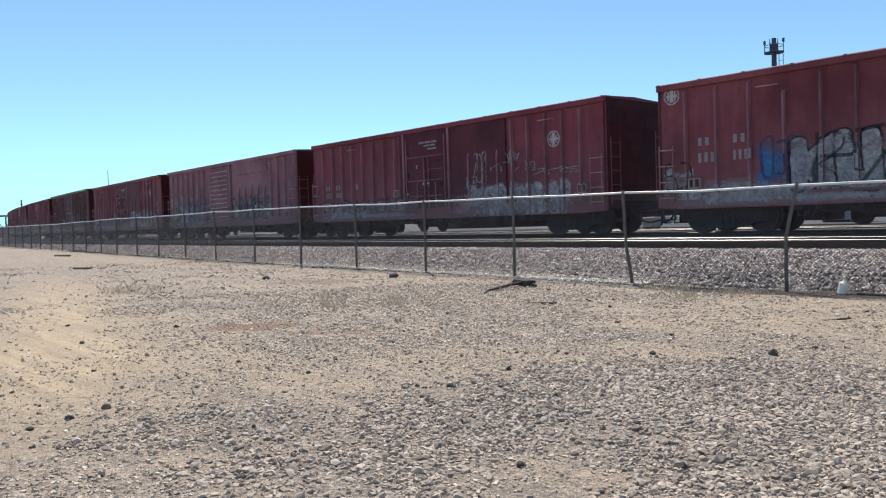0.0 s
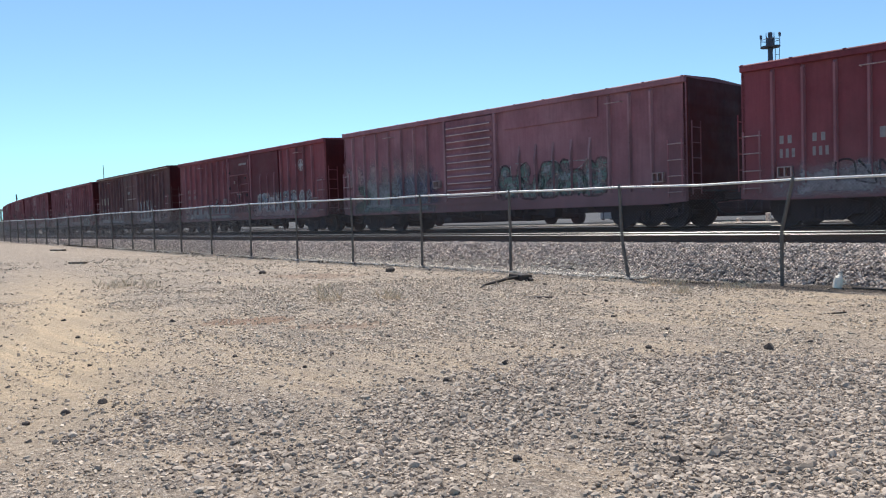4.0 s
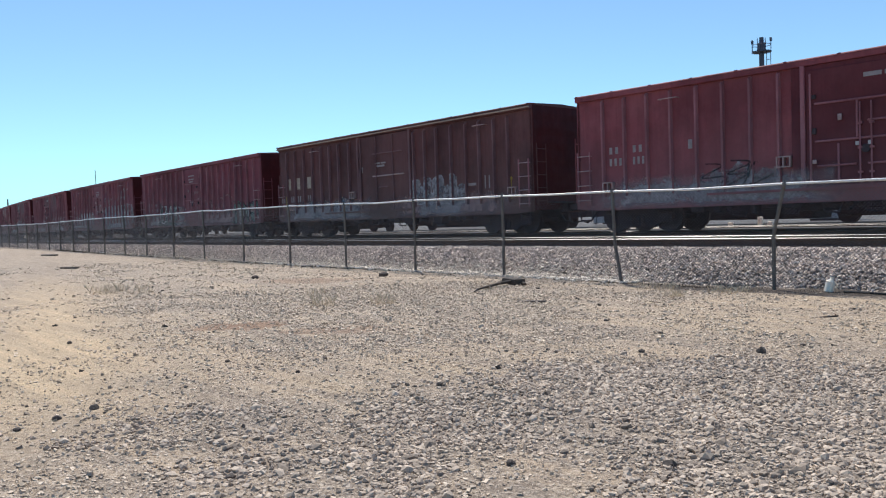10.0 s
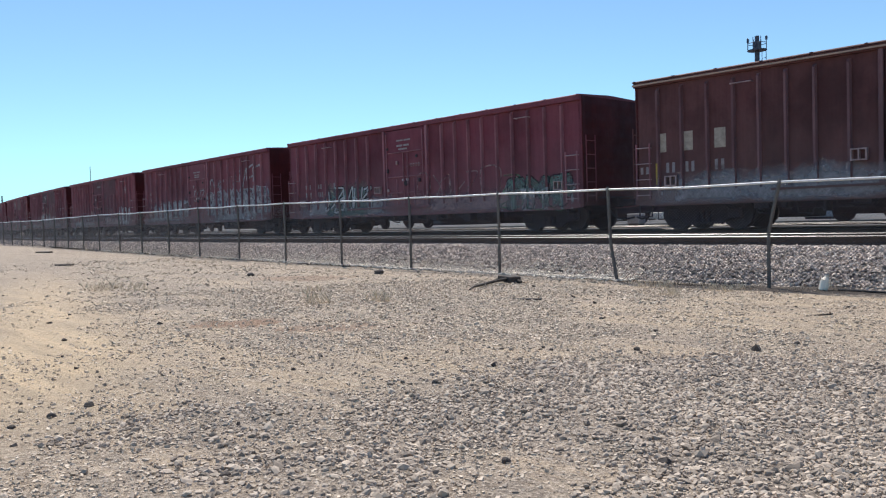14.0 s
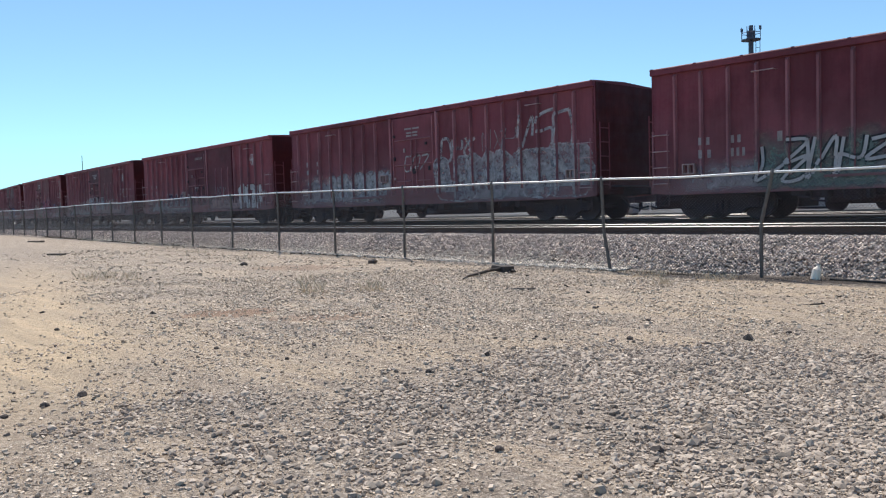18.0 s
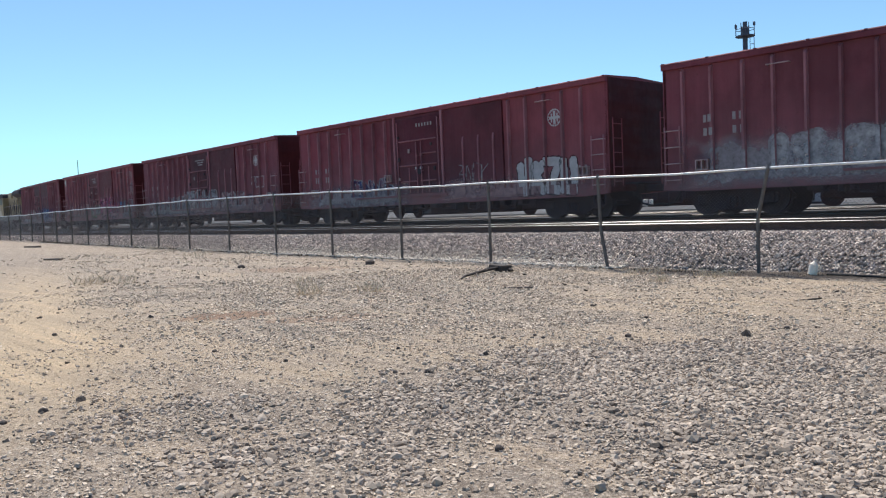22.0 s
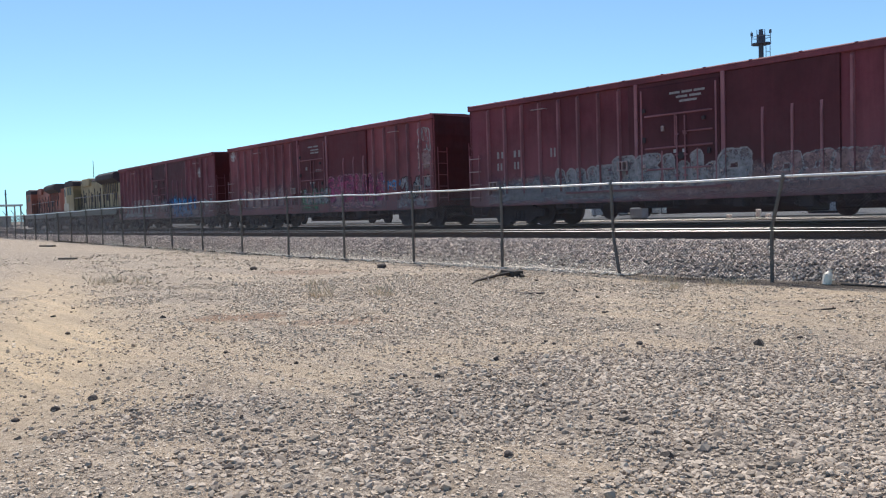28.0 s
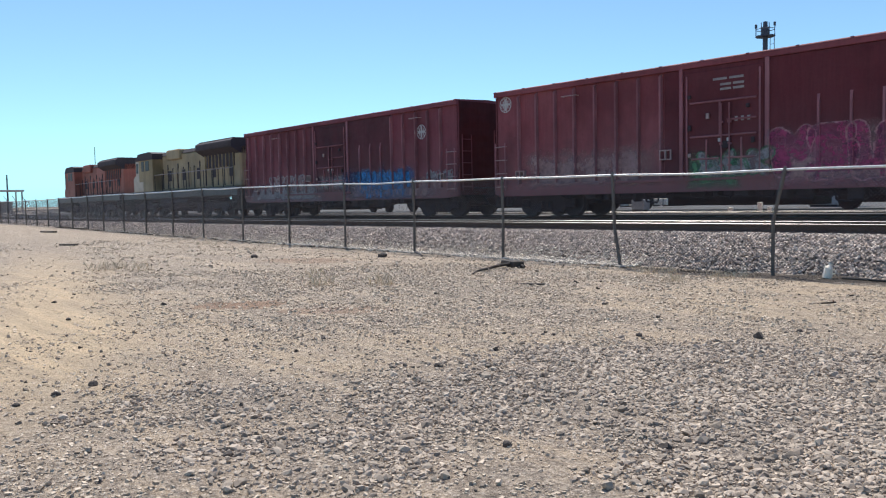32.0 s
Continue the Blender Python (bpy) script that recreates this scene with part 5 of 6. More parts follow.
def car_2():
    car, sk = boxcar("boxcar", 16.35, "red_a", ribs_a(), (-1.4, 1.35), "weathered oxide-red boxcar with white herald and white scrawled graffiti", split=True)
    emblem(car, sk, 6.12, 3.1, 0.26)
    bars(car, sk, [(-7.2, 2.1, 0.4, 0.2), (-6.4, 2.1, 0.4, 0.2), (-7.2, 1.75, 0.45, 0.22), (-6.4, 1.75, 0.45, 0.22), (-4.9, 2.05, 0.25, 0.25), (-0.5, 3.55, 1.1, 0.07), (-0.2, 3.43, 0.7, 0.06), (0.0, 3.3, 0.6, 0.06)])
    for k, (a, b, c, d) in enumerate(((2.4, 3.1, 1.9, 2.9), (3.3, 5.3, 2.2, 2.5), (4.0, 4.6, 2.5, 2.85), (5.2, 7.2, 2.0, 2.2), (2.0, 2.6, 1.7, 2.1))):
        scrawl(car, sk, 40 + k, a, b, c, d, "pale_paint", 3 + k % 3, 0.03)
    piece(car, sk, 5, 2.2, 6.7, 0.74, 1.75, 6, "pale_paint", "grey_paint", 0.19, 0.06, 0.3, "grey_paint")
    soft_patch(car, sk, 205, 1.6, 7.2, 0.72, 1.5, "haze_paint")
    graffiti(car, sk, 6, -5.9, -2.0, 1.0, 1.6, "grey_paint", humps=8, lines=1)
    bars(car, sk, [(7.05, 1.35, 0.35, 0.3)], "placard")
    soft_patch(car, sk, 651, -8.0, -0.2, 0.71, 1.75, "grey_paint")
    soft_patch(car, sk, 652, 0.2, 8.0, 0.71, 1.65, "haze_paint")
    place_on_train(car, 51.25, 67.6)


def car_3():
    ribs = [(x, 4.0) for x in (-7.45, -6.65, -5.83, -5.02, -4.22, -3.44, -2.68)] + [(x, 2.85) for x in (1.95, 2.68, 3.41, 4.14, 4.87)] + [(x, 4.0) for x in (5.6, 6.33, 7.06)]
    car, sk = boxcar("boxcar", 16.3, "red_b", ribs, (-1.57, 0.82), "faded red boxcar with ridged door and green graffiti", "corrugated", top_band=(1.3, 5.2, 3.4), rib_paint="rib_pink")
    bars(car, sk, [(-7.0, 2.15, 0.25, 0.2), (-6.2, 2.15, 0.2, 0.2)])
    bars(car, sk, [(-7.2, 1.75, 0.4, 0.22), (-6.4, 1.75, 0.4, 0.22)], "lettering", "black_paint")
    soft_patch(car, sk, 7, -7.6, -3.6, 0.72, 2.2, "green_paint")
    soft_patch(car, sk, 8, -5.0, -1.9, 1.0, 2.6, "navy_paint")
    soft_patch(car, sk, 76, -7.7, -1.8, 0.72, 1.5, "dull_green")
    # pale patches left of the ribs: grazing sunlight put into the colour
    for k, (x, _) in enumerate(ribs[:7]):
        soft_patch(car, sk, 500 + k, x - 0.62, x - 0.04, 1.7, 3.0 + 0.12 * (k % 3), "haze_paint")
    soft_patch(car, sk, 77, -7.2, -2.0, 0.72, 2.7, "grey_paint")
    scrawl(car, sk, 69, -5.2, -2.2, 1.5, 2.3, "grey_paint", 5)
    piece(car, sk, 9, 1.1, 5.5, 1.1, 2.15, 5, "dull_green", "black_paint", 0.2, 0.06, 0.8, "grey_paint")
    scrawl(car, sk, 60, 1.1, 5.3, 1.2, 2.2, "pale_paint", 7, 0.03)
    place_on_train(car, 33.4, 49.7)


def car_4():
    car, sk = boxcar("boxcar", 16.6, "red_e", ribs_a(), (-1.4, 1.35), "oxide-red boxcar with white herald and pale graffiti patches", split=True)
    emblem(car, sk, 6.1, 3.15, 0.27)
    bars(car, sk, [(-7.15, 2.35, 0.4, 0.2), (-6.35, 2.35, 0.4, 0.2), (-7.15, 2.0, 0.5, 0.22), (-6.35, 2.0, 0.45, 0.22), (-4.6, 2.3, 0.25, 0.25), (-0.1, 3.55, 0.9, 0.1)])
    piece(car, sk, 10, 1.9, 6.9, 1.12, 1.95, 6, "grey_paint", "pale_paint", 0.22, 0.05, 0.7)
    soft_patch(car, sk, 210, 1.8, 7.4, 1.1, 2.1, "haze_paint")
    graffiti(car, sk, 11, -4.3, -2.1, 1.15, 1.9, "grey_paint", humps=3, lines=1)
    soft_patch(car, sk, 615, -8.0, -0.2, 0.71, 1.75, "grey_paint")
    soft_patch(car, sk, 616, 0.2, 8.0, 0.71, 1.65, "haze_paint")
    place_on_train(car, 15.25, 31.9)


def car_5():
    h = 7.98
    ribs = [(x + 0.165, 4.0) for x in (-7.42, -6.7, -5.95, -5.22, -4.55, -3.87, -3.18, -2.4, 1.85, 2.48, 3.15, 3.94, 4.72, 5.38, 6.1, 6.75)]
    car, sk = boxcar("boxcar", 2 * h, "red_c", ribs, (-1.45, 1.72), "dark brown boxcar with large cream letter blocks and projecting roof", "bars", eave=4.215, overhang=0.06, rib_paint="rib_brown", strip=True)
    bars(car, sk, [(-7.33, 2.2, 0.62, 0.52), (-6.53, 2.2, 0.62, 0.52), (-5.6, 2.2, 0.62, 0.52)], "lettering", "cream", True)
    bars(car, sk, [(-7.85, 1.62, 0.35, 0.2), (-7.03, 1.62, 0.35, 0.28), (-6.45, 1.62, 0.35, 0.28), (-5.6, 1.62, 0.35, 0.28)])
    bars(car, sk, [(-7.3, 1.3, 0.1, 0.6)], "marking", "yellow_mark")
    bars(car, sk, [(-0.33, 2.9, 0.75, 0.06), (-0.23, 2.78, 0.6, 0.08), (-1.23, 2.6, 0.1, 0.25), (4.9, 1.75, 0.5, 0.09)])
    soft_patch(car, sk, 12, -6.2, -1.7, 0.72, 1.75, "grey_paint")
    bars(car, sk, [(6.98, 1.2, 0.09, 0.75), (6.88, 1.85, 0.2, 0.09)], "marking", "yellow_mark")
    bars(car, sk, [(5.75, 1.62, 0.10, 0.45), (5.95, 1.62, 0.10, 0.45)])
    piece(car, sk, 13, 1.95, 4.75, 1.2, 2.15, 4, "grey_paint", "pale_paint", 0.2, 0.05, 0.8)
    soft_patch(car, sk, 113, 1.9, 5.0, 0.72, 1.5, "grey_paint")
    soft_patch(car, sk, 602, -8.0, -0.2, 0.71, 1.75, "grey_paint")
    soft_patch(car, sk, 603, 0.2, 8.0, 0.71, 1.65, "haze_paint")
    place_on_train(car, -2.455, 13.505)


def car_6():
    ribs = [(x, 4.0) for x in (-7.65, -6.9, -6.15, -5.4, -4.63, -3.9, -3.14, -2.36, 2.1, 2.79, 3.48, 4.15, 4.85, 5.55, 6.25, 6.95, 7.65)]
    car, sk = boxcar("boxcar", 16.75, "red_d", ribs, (-1.15, 1.2), "maroon boxcar with pale scripted tag and door stencils")
    bars(car, sk, [(-6.95, 2.0, 0.35, 0.2), (-6.1, 2.0, 0.35, 0.2), (-6.95, 1.65, 0.4, 0.22), (-6.1, 1.65, 0.45, 0.22), (-4.9, 1.95, 0.25, 0.25), (-0.4, 3.55, 0.9, 0.06), (-0.4, 3.35, 0.8, 0.07), (-0.3, 3.22, 0.6, 0.06), (0.4, 2.55, 0.6, 0.12)])
    soft_patch(car, sk, 314, -5.7, -2.1, 0.72, 2.4, "dull_green")
    scrawl(car, sk, 415, -5.4, -2.3, 1.0, 1.95, "black_paint", 5, 0.17, 0.004)
    scrawl(car, sk, 415, -5.4, -2.3, 1.0, 1.95, "white", 5, 0.08, 0.008)
    soft_patch(car, sk, 214, -5.6, -2.2, 0.72, 1.3, "dull_green")
    scrawl(car, sk, 215, 0.8, 5.0, 1.3, 2.2, "haze_paint", 5, 0.05)
    graffiti(car, sk, 15, 5.0, 8.1, 0.72, 1.95, "pale_paint", "green_paint", 3)
    piece(car, sk, 70, 5.2, 7.9, 0.8, 1.8, 3, "dull_green", "black_paint", 0.16)
    soft_patch(car, sk, 621, -8.0, -0.2, 0.71, 1.75, "grey_paint")
    soft_patch(car, sk, 622, 0.2, 8.0, 0.71, 1.65, "haze_paint")
    place_on_train(car, -21.1, -4.33)


def car_7():
    ribs = [(x, 4.0) for x in (-7.75, -6.95, -6.1, -5.33, -4.54, -3.75, -2.98, -2.18, 2.34, 3.16, 3.92, 4.66, 5.4, 6.16, 6.88, 7.6)]
    car, sk = boxcar("boxcar", 16.7, "red_d", ribs, (-1.1, 1.35), "maroon boxcar covered with large white and grey graffiti")
    bars(car, sk, [(-0.3, 3.5, 0.9, 0.06), (-0.2, 3.35, 0.7, 0.06), (-0.2, 3.24, 0.7, 0.06), (-7.2, 2.5, 0.35, 0.2), (-6.4, 2.5, 0.35, 0.2), (-7.2, 2.15, 0.4, 0.2), (-6.4, 2.15, 0.4, 0.2)])
    soft_patch(car, sk, 71, -8.1, -1.2, 0.72, 2.3, "grey_paint")
    piece(car, sk, 16, -5.3, -1.3, 1.0, 2.0, 5, "pale_paint", "grey_paint", 0.2, 0.06, 0.6)
    soft_patch(car, sk, 216, 1.5, 8.1, 0.72, 1.5, "grey_paint")
    piece(car, sk, 17, 1.5, 8.1, 0.8, 2.35, 5, "grey_paint", "pale_paint", 0.34, 0.05, 0.3, "pale_paint")
    scrawl(car, sk, 18, 1.6, 3.4, 2.25, 2.95, "pale_paint", 3, 0.11)
    scrawl(car, sk, 19, 5.3, 7.5, 2.2, 3.5, "pale_paint", 3, 0.10)
    scrawl(car, sk, 62, -0.4, 1.0, 2.0, 2.5, "pale_paint", 3, 0.06)
    scrawl(car, sk, 63, 3.6, 5.2, 2.4, 3.1, "grey_paint", 3, 0.03)
    place_on_train(car, -39.7, -23.0)


def car_8():
    car, sk = boxcar("boxcar", 16.3, "red_a", ribs_a(), (-1.4, 1.35), "weathered red boxcar with white herald and tall white tag", split=True)
    emblem(car, sk, 6.18, 3.18, 0.27)
    bars(car, sk, [(-7.0, 2.2, 0.4, 0.2), (-6.25, 2.2, 0.4, 0.2), (-7.0, 1.8, 0.45, 0.24), (-6.25, 1.8, 0.45, 0.24), (-4.5, 2.05, 0.25, 0.28), (-0.2, 3.55, 0.95, 0.12)])
    piece(car, sk, 523, 4.6, 7.0, 0.78, 1.98, 4, "white", "black_paint", 0.15, 0.035, 0.0)
    graffiti(car, sk, 21, -5.6, -1.4, 0.71, 1.05, "grey_paint", "navy_paint", 5, scrawl=False)
    piece(car, sk, 72, -4.4, -1.7, 1.1, 1.75, 4, "navy_paint", "grey_paint", 0.06)
    scrawl(car, sk, 64, 1.9, 3.4, 1.4, 2.0, "grey_paint", 4, 0.03)
    bars(car, sk, [(7.05, 1.35, 0.4, 0.3)], "placard")
    soft_patch(car, sk, 657, -8.0, -0.2, 0.71, 1.75, "grey_paint")
    soft_patch(car, sk, 658, 0.2, 8.0, 0.71, 1.65, "haze_paint")
    place_on_train(car, -57.8, -41.5)


def car_9():
    car, sk = boxcar("boxcar", 16.5, "red_d", ribs_a(), (-1.4, 1.35), "maroon boxcar with white herald and grey graffiti on its sill", split=True)
    emblem(car, sk, 6.12, 3.2, 0.26)
    bars(car, sk, [(-7.0, 2.3, 0.4, 0.22), (-6.25, 2.3, 0.4, 0.22), (-7.0, 1.9, 0.45, 0.24), (-6.25, 1.9, 0.45, 0.24), (-4.7, 2.2, 0.28, 0.28), (-0.4, 3.6, 1.1, 0.06), (-0.2, 3.48, 0.8, 0.06), (-0.1, 3.36, 0.6, 0.06)])
    soft_patch(car, sk, 22, -7.6, -2.0, 0.72, 1.8, "grey_paint")
    piece(car, sk, 222, -4.4, -2.2, 1.05, 1.75, 3, "grey_paint", "stencil", 0.15)
    piece(car, sk, 23, -2.3, 1.8, 1.1, 2.0, 5, "grey_paint", "stencil", 0.16, 0.04, 0.7)
    piece(car, sk, 223, 2.4, 5.4, 1.1, 1.75, 4, "haze_paint", "pale_paint", 0.12, 0.03, 1.0)
    soft_patch(car, sk, 224, -2.4, 8.0, 0.72, 1.7, "haze_paint")
    scrawl(car, sk, 65, 5.6, 6.8, 1.9, 2.4, "white", 3)
    soft_patch(car, sk, 676, -8.0, -0.2, 0.71, 1.75, "grey_paint")
    soft_patch(car, sk, 677, 0.2, 8.0, 0.71, 1.65, "haze_paint")
    place_on_train(car, -76.2, -59.7)


def car_10():
    car, sk = boxcar("boxcar", 16.4, "red_e", ribs_a(0.2), (-1.15, 1.2), "oxide-red boxcar with magenta graffiti and white corner tag", split=True)
    emblem(car, sk, -7.75, 3.75, 0.26)
    bars(car, sk, [(-0.3, 3.6, 0.9, 0.06), (-0.1, 3.45, 0.7, 0.06), (-0.1, 3.33, 0.7, 0.06), (0.3, 2.5, 0.5, 0.12)])
    soft_patch(car, sk, 224, 0.9, 5.6, 0.72, 2.4, "haze_paint")
    soft_patch(car, sk, 324, 1.2, 5.2, 0.72, 1.9, "magenta_paint")
    piece(car, sk, 24, 1.3, 5.0, 0.95, 2.2, 4, "magenta_paint", "pink_paint", 0.27, 0.04, 0.3)
    soft_patch(car, sk, 325, -1.2, 0.6, 0.75, 1.9, "green_paint")
    piece(car, sk, 25, -0.7, 1.3, 1.1, 1.75, 3, "grey_paint", "green_paint", 0.12, 0.05)
    piece(car, sk, 26, 5.0, 6.2, 1.5, 1.85, 4, "blue_paint", "haze_paint", 0.035, 0.03)
    piece(car, sk, 27, 6.2, 7.9, 1.2, 1.95, 4, "grey_paint", "black_paint", 0.09, 0.05, 0.4)
    soft_patch(car, sk, 328, 5.8, 8.1, 0.72, 1.4, "grey_paint")
    soft_patch(car, sk, 166, 7.25, 8.1, 2.1, 3.2, "haze_paint")
    scrawl(car, sk, 66, 7.35, 8.0, 2.9, 3.7, "pale_paint", 3, 0.05)
    scrawl(car, sk, 67, 7.3, 7.9, 3.2, 3.75, "pale_paint", 2, 0.03)
    soft_patch(car, sk, 28, -7.4, -1.6, 0.9, 2.3, "haze_paint")
    place_on_train(car, -94.5, -78.1)


def car_11():
    car, sk = boxcar("boxcar", 15.9, "red_d", ribs_a(-0.2), (-1.4, 1.35), "dark maroon boxcar with bright blue block graffiti and white herald", split=True)
    emblem(car, sk, 5.9, 3.2, 0.27)
    soft_patch(car, sk, 430, 1.6, 5.5, 0.72, 2.1, "blue_paint")
    piece(car, sk, 29, 2.2, 5.2, 0.80, 1.85, 5, "blue_paint", "navy_paint", 0.26, 0.02, 0.3)
    soft_patch(car, sk, 229, 0.6, 2.2, 0.75, 2.2, "navy_paint")
    soft_patch(car, sk, 329, 1.2, 5.6, 0.71, 2.0, "blue_paint")
    piece(car, sk, 67, -5.6, -2.3, 1.2, 1.9, 5, "haze_paint", "pale_paint", 0.10, 0.05)
    soft_patch(car, sk, 267, -1.2, 1.2, 1.2, 1.9, "grey_paint")
    graffiti(car, sk, 31, 6.2, 7.6, 1.3, 1.8, "grey_paint", "grey_paint", 2, 1)
    soft_patch(car, sk, 712, -8.0, -0.2, 0.71, 1.75, "grey_paint")
    soft_patch(car, sk, 713, 0.2, 8.0, 0.71, 1.65, "haze_paint")
    place_on_train(car, -112.25, -96.35)


for build in (car_1, car_2, car_3, car_4, car_5, car_6, car_7, car_8, car_9, car_10, car_11):
    build()


def loco_truck(loco, x):
    bm = bmesh.new()
    box(bm, -2.1, 2.1, -1.22, -1.06, 0.45, 0.82, 0.05)
    box(bm, -2.1, 2.1, 1.06, 1.22, 0.45, 0.82, 0.05)
    for dx in (-1.7, 0, 1.7):
        box(bm, dx - 0.22, dx + 0.22, -1.28, -1.05, 0.28, 0.66, 0.04)
    box(bm, -0.4, 0.4, -1.0, 1.0, 0.6, 0.95)
    truck = part("truck", bm, M["under"], loco, "grimy six-wheel truck")
    truck.location = (x, 0, 0)
    for dx in (-1.7, 0, 1.7):
        WHEELS.append(shared("wheelset", WHEELSET, truck, pose(dx, 0, 0.46)))


def locomotive(L, hood, roof, nose, label, a, b):
    """A six-axle road locomotive, its cab towards -x."""
    h = L / 2
    loco = thing("locomotive", Matrix.Identity(4), label, "locomotive", "locomotives at the end of the train")
    bm = bmesh.new()
    box(bm, -h, h, -1.5, 1.5, 1.15, 1.62, 0.03)
    part("deck", bm, M["loco_grey"], loco)
    bm = bmesh.new()
    box(bm, -h * 0.30, h * 0.93, -0.95, 0.95, 1.62, 3.85, 0.09)
    body = part("long_hood", bm, M[hood], loco)
    for i in range(14):
        x = -h * 0.26 + i * h * 1.12 / 14
        bm = bmesh.new()
        box(bm, x, x + h * 0.065, -0.975, -0.94, 1.8, 2.95, 0.01)
        part("hood_door", bm, M[hood], body)
        if i % 3 == 1:
            bm = bmesh.new()
            box(bm, x + 0.08, x + h * 0.065 - 0.08, -0.99, -0.96, 2.2, 2.85)
            part("louvre", bm, M["loco_dark"], body)
    bm = bmesh.new()
    prism(bm, [(-0.96, 3.84), (-0.80, 4.06), (0.80, 4.06), (0.96, 3.84)], "x", -h * 0.30, h * 0.5)
    part("hood_roof", bm, M[roof], loco)
    bm = bmesh.new()
    box(bm, -h * 0.16, h * 0.06, -1.15, 1.15, 3.5, 4.12, 0.06)
    part("brake_blister", bm, M[hood], loco)
    # winged radiator housing at the rear
    bm = bmesh.new()
    prism(bm, [(-0.95, 3.4), (-1.45, 3.72), (-1.45, 4.06), (-1.3, 4.16), (1.3, 4.16), (1.45, 4.06), (1.45, 3.72), (0.95, 3.4)], "x", h * 0.42, h * 0.93)
    wing = part("radiator_housing", bm, M[roof], loco)
    bm = bmesh.new()
    box(bm, h * 0.44, h * 0.91, -1.475, -1.43, 3.78, 4.02, 0.01)
    part("radiator_grille", bm, M["loco_dark"], wing)
    bm = bmesh.new()
    box(bm, h * 0.43, h * 0.92, -1.28, 1.28, 4.15, 4.22, 0.02)
    part("fan_deck", bm, M[roof], wing)
    # inertial filter panel and open gallery
    bm = bmesh.new()
    box(bm, h * 0.47, h * 0.86, -1.0, -0.93, 2.75, 3.45)
    part("filter_grille", bm, M["loco_dark"], loco)
    for i in range(9):
        x = h * (0.45 + i * 0.05)
        bm = bmesh.new()
        box(bm, x, x + 0.05, -1.04, -0.98, 2.7, 3.47)
        part("grille_bar", bm, M[hood], loco)
    # cab and nose
    bm = bmesh.new()
    prism(bm, [(-h * 0.66, 1.62), (-h * 0.66, 2.6), (-h * 0.655, 3.65), (-h * 0.60, 4.08), (-h * 0.38, 4.12), (-h * 0.33, 4.0), (-h * 0.33, 1.62)], "y", -1.48, 1.48)
    cab = part("cab", bm, M[hood], loco)
    bm = bmesh.new()
    prism(bm, [(-h * 0.67, 3.68), (-h * 0.605, 4.1), (-h * 0.38, 4.15), (-h * 0.32, 4.02), (-h * 0.32, 3.66), (-h * 0.38, 3.66), (-h * 0.6, 3.66)], "y", -1.52, 1.52)
    part("cab_roof", bm, M[roof], cab)
    for x0, x1 in ((-0.55, -0.50), (-0.47, -0.40)):
        bm = bmesh.new()
        box(bm, h * x0, h * x1, -1.495, -1.47, 2.95, 3.6, 0.02)
        part("cab_window", bm, M["glass"], cab)
    front = M["loco_cream"] if nose == "loco_yellow" else M[nose]
    bm = bmesh.new()
    box(bm, -h * 0.665, -h * 0.60, -1.50, -1.46, 2.25, 3.64, 0.01)
    panel = part("cab_side_panel", bm, front, cab)
    bm = bmesh.new()
    box(bm, -h * 0.652, -h * 0.615, -1.512, -1.49, 2.85, 3.5, 0.008)
    part("side_window", bm, M["glass"], panel)
    bm = bmesh.new()
    box(bm, -h * 0.70, -h * 0.52, -1.50, -1.30, 1.63, 2.28, 0.03)
    part("battery_box", bm, front, loco)
    # dark upright strips stand for the shadows at the hood doors
    for k in range(13):
        x = -h * 0.28 + k * h * 1.18 / 13
        bm = bmesh.new()
        box(bm, x - 0.05, x + 0.05, -0.992, -0.94, 1.75, 3.0 + 0.25 * (k % 2), 0.008)
        part("door_shadow", bm, M["loco_dark"], body)
    bm = bmesh.new()
    box(bm, h * 0.60, h * 0.84, -0.985, -0.94, 3.05, 3.62, 0.01)
    part("intake", bm, M["loco_dark"], body)
    bm = bmesh.new()
    prism(bm, [(-h * 0.93, 1.62), (-h * 0.93, 2.55), (-h * 0.9, 2.75), (-h * 0.65, 2.85), (-h * 0.65, 1.62)], "y", -0.85, 0.85)
    part("nose", bm, M["loco_cream"] if nose == "loco_yellow" else M[nose], loco)
    bm = bmesh.new()
    box(bm, -h * 0.672, -h * 0.655, -1.4, 1.4, 2.2, 3.6, 0.02)
    part("cab_front", bm, M["loco_cream"] if nose == "loco_yellow" else M[nose], cab)
    # tank, steps, rails, plow
    bm = bmesh.new()
    prism(bm, [(-1.3, 1.14), (-1.4, 0.85), (-1.05, 0.36), (1.05, 0.36), (1.4, 0.85), (1.3, 1.14)], "x", -h * 0.24, h * 0.24)
    part("fuel_tank", bm, M["under"], loco)
    for out in (-1, 1):
        bm = bmesh.new()
        for k in range(3):
            box(bm, *sorted((out * (h - 0.05), out * (h - 0.62))), -1.5, -1.1, 0.42 + 0.36 * k, 0.46 + 0.36 * k)
        box(bm, *sorted((out * (h - 0.64), out * (h - 0.68))), -1.5, 1.5, 0.4, 1.2)
        part("step_well", bm, M["loco_grey"], loco)
        bm = bmesh.new()
        box(bm, *sorted((out * (h - 0.05), out * (h + 0.7))), -0.13, 0.13, 0.72, 1.0, 0.03)
        part("coupler", bm, M["under"], loco)
    bm = bmesh.new()
    xs = [-h * 0.30 + k * h * 1.25 / 9 for k in range(10)]
    rod(bm, (xs[0], -1.46, 2.62), (xs[-1], -1.46, 2.62), 0.02, 5)
    part("handrail", bm, M["stencil"], loco)
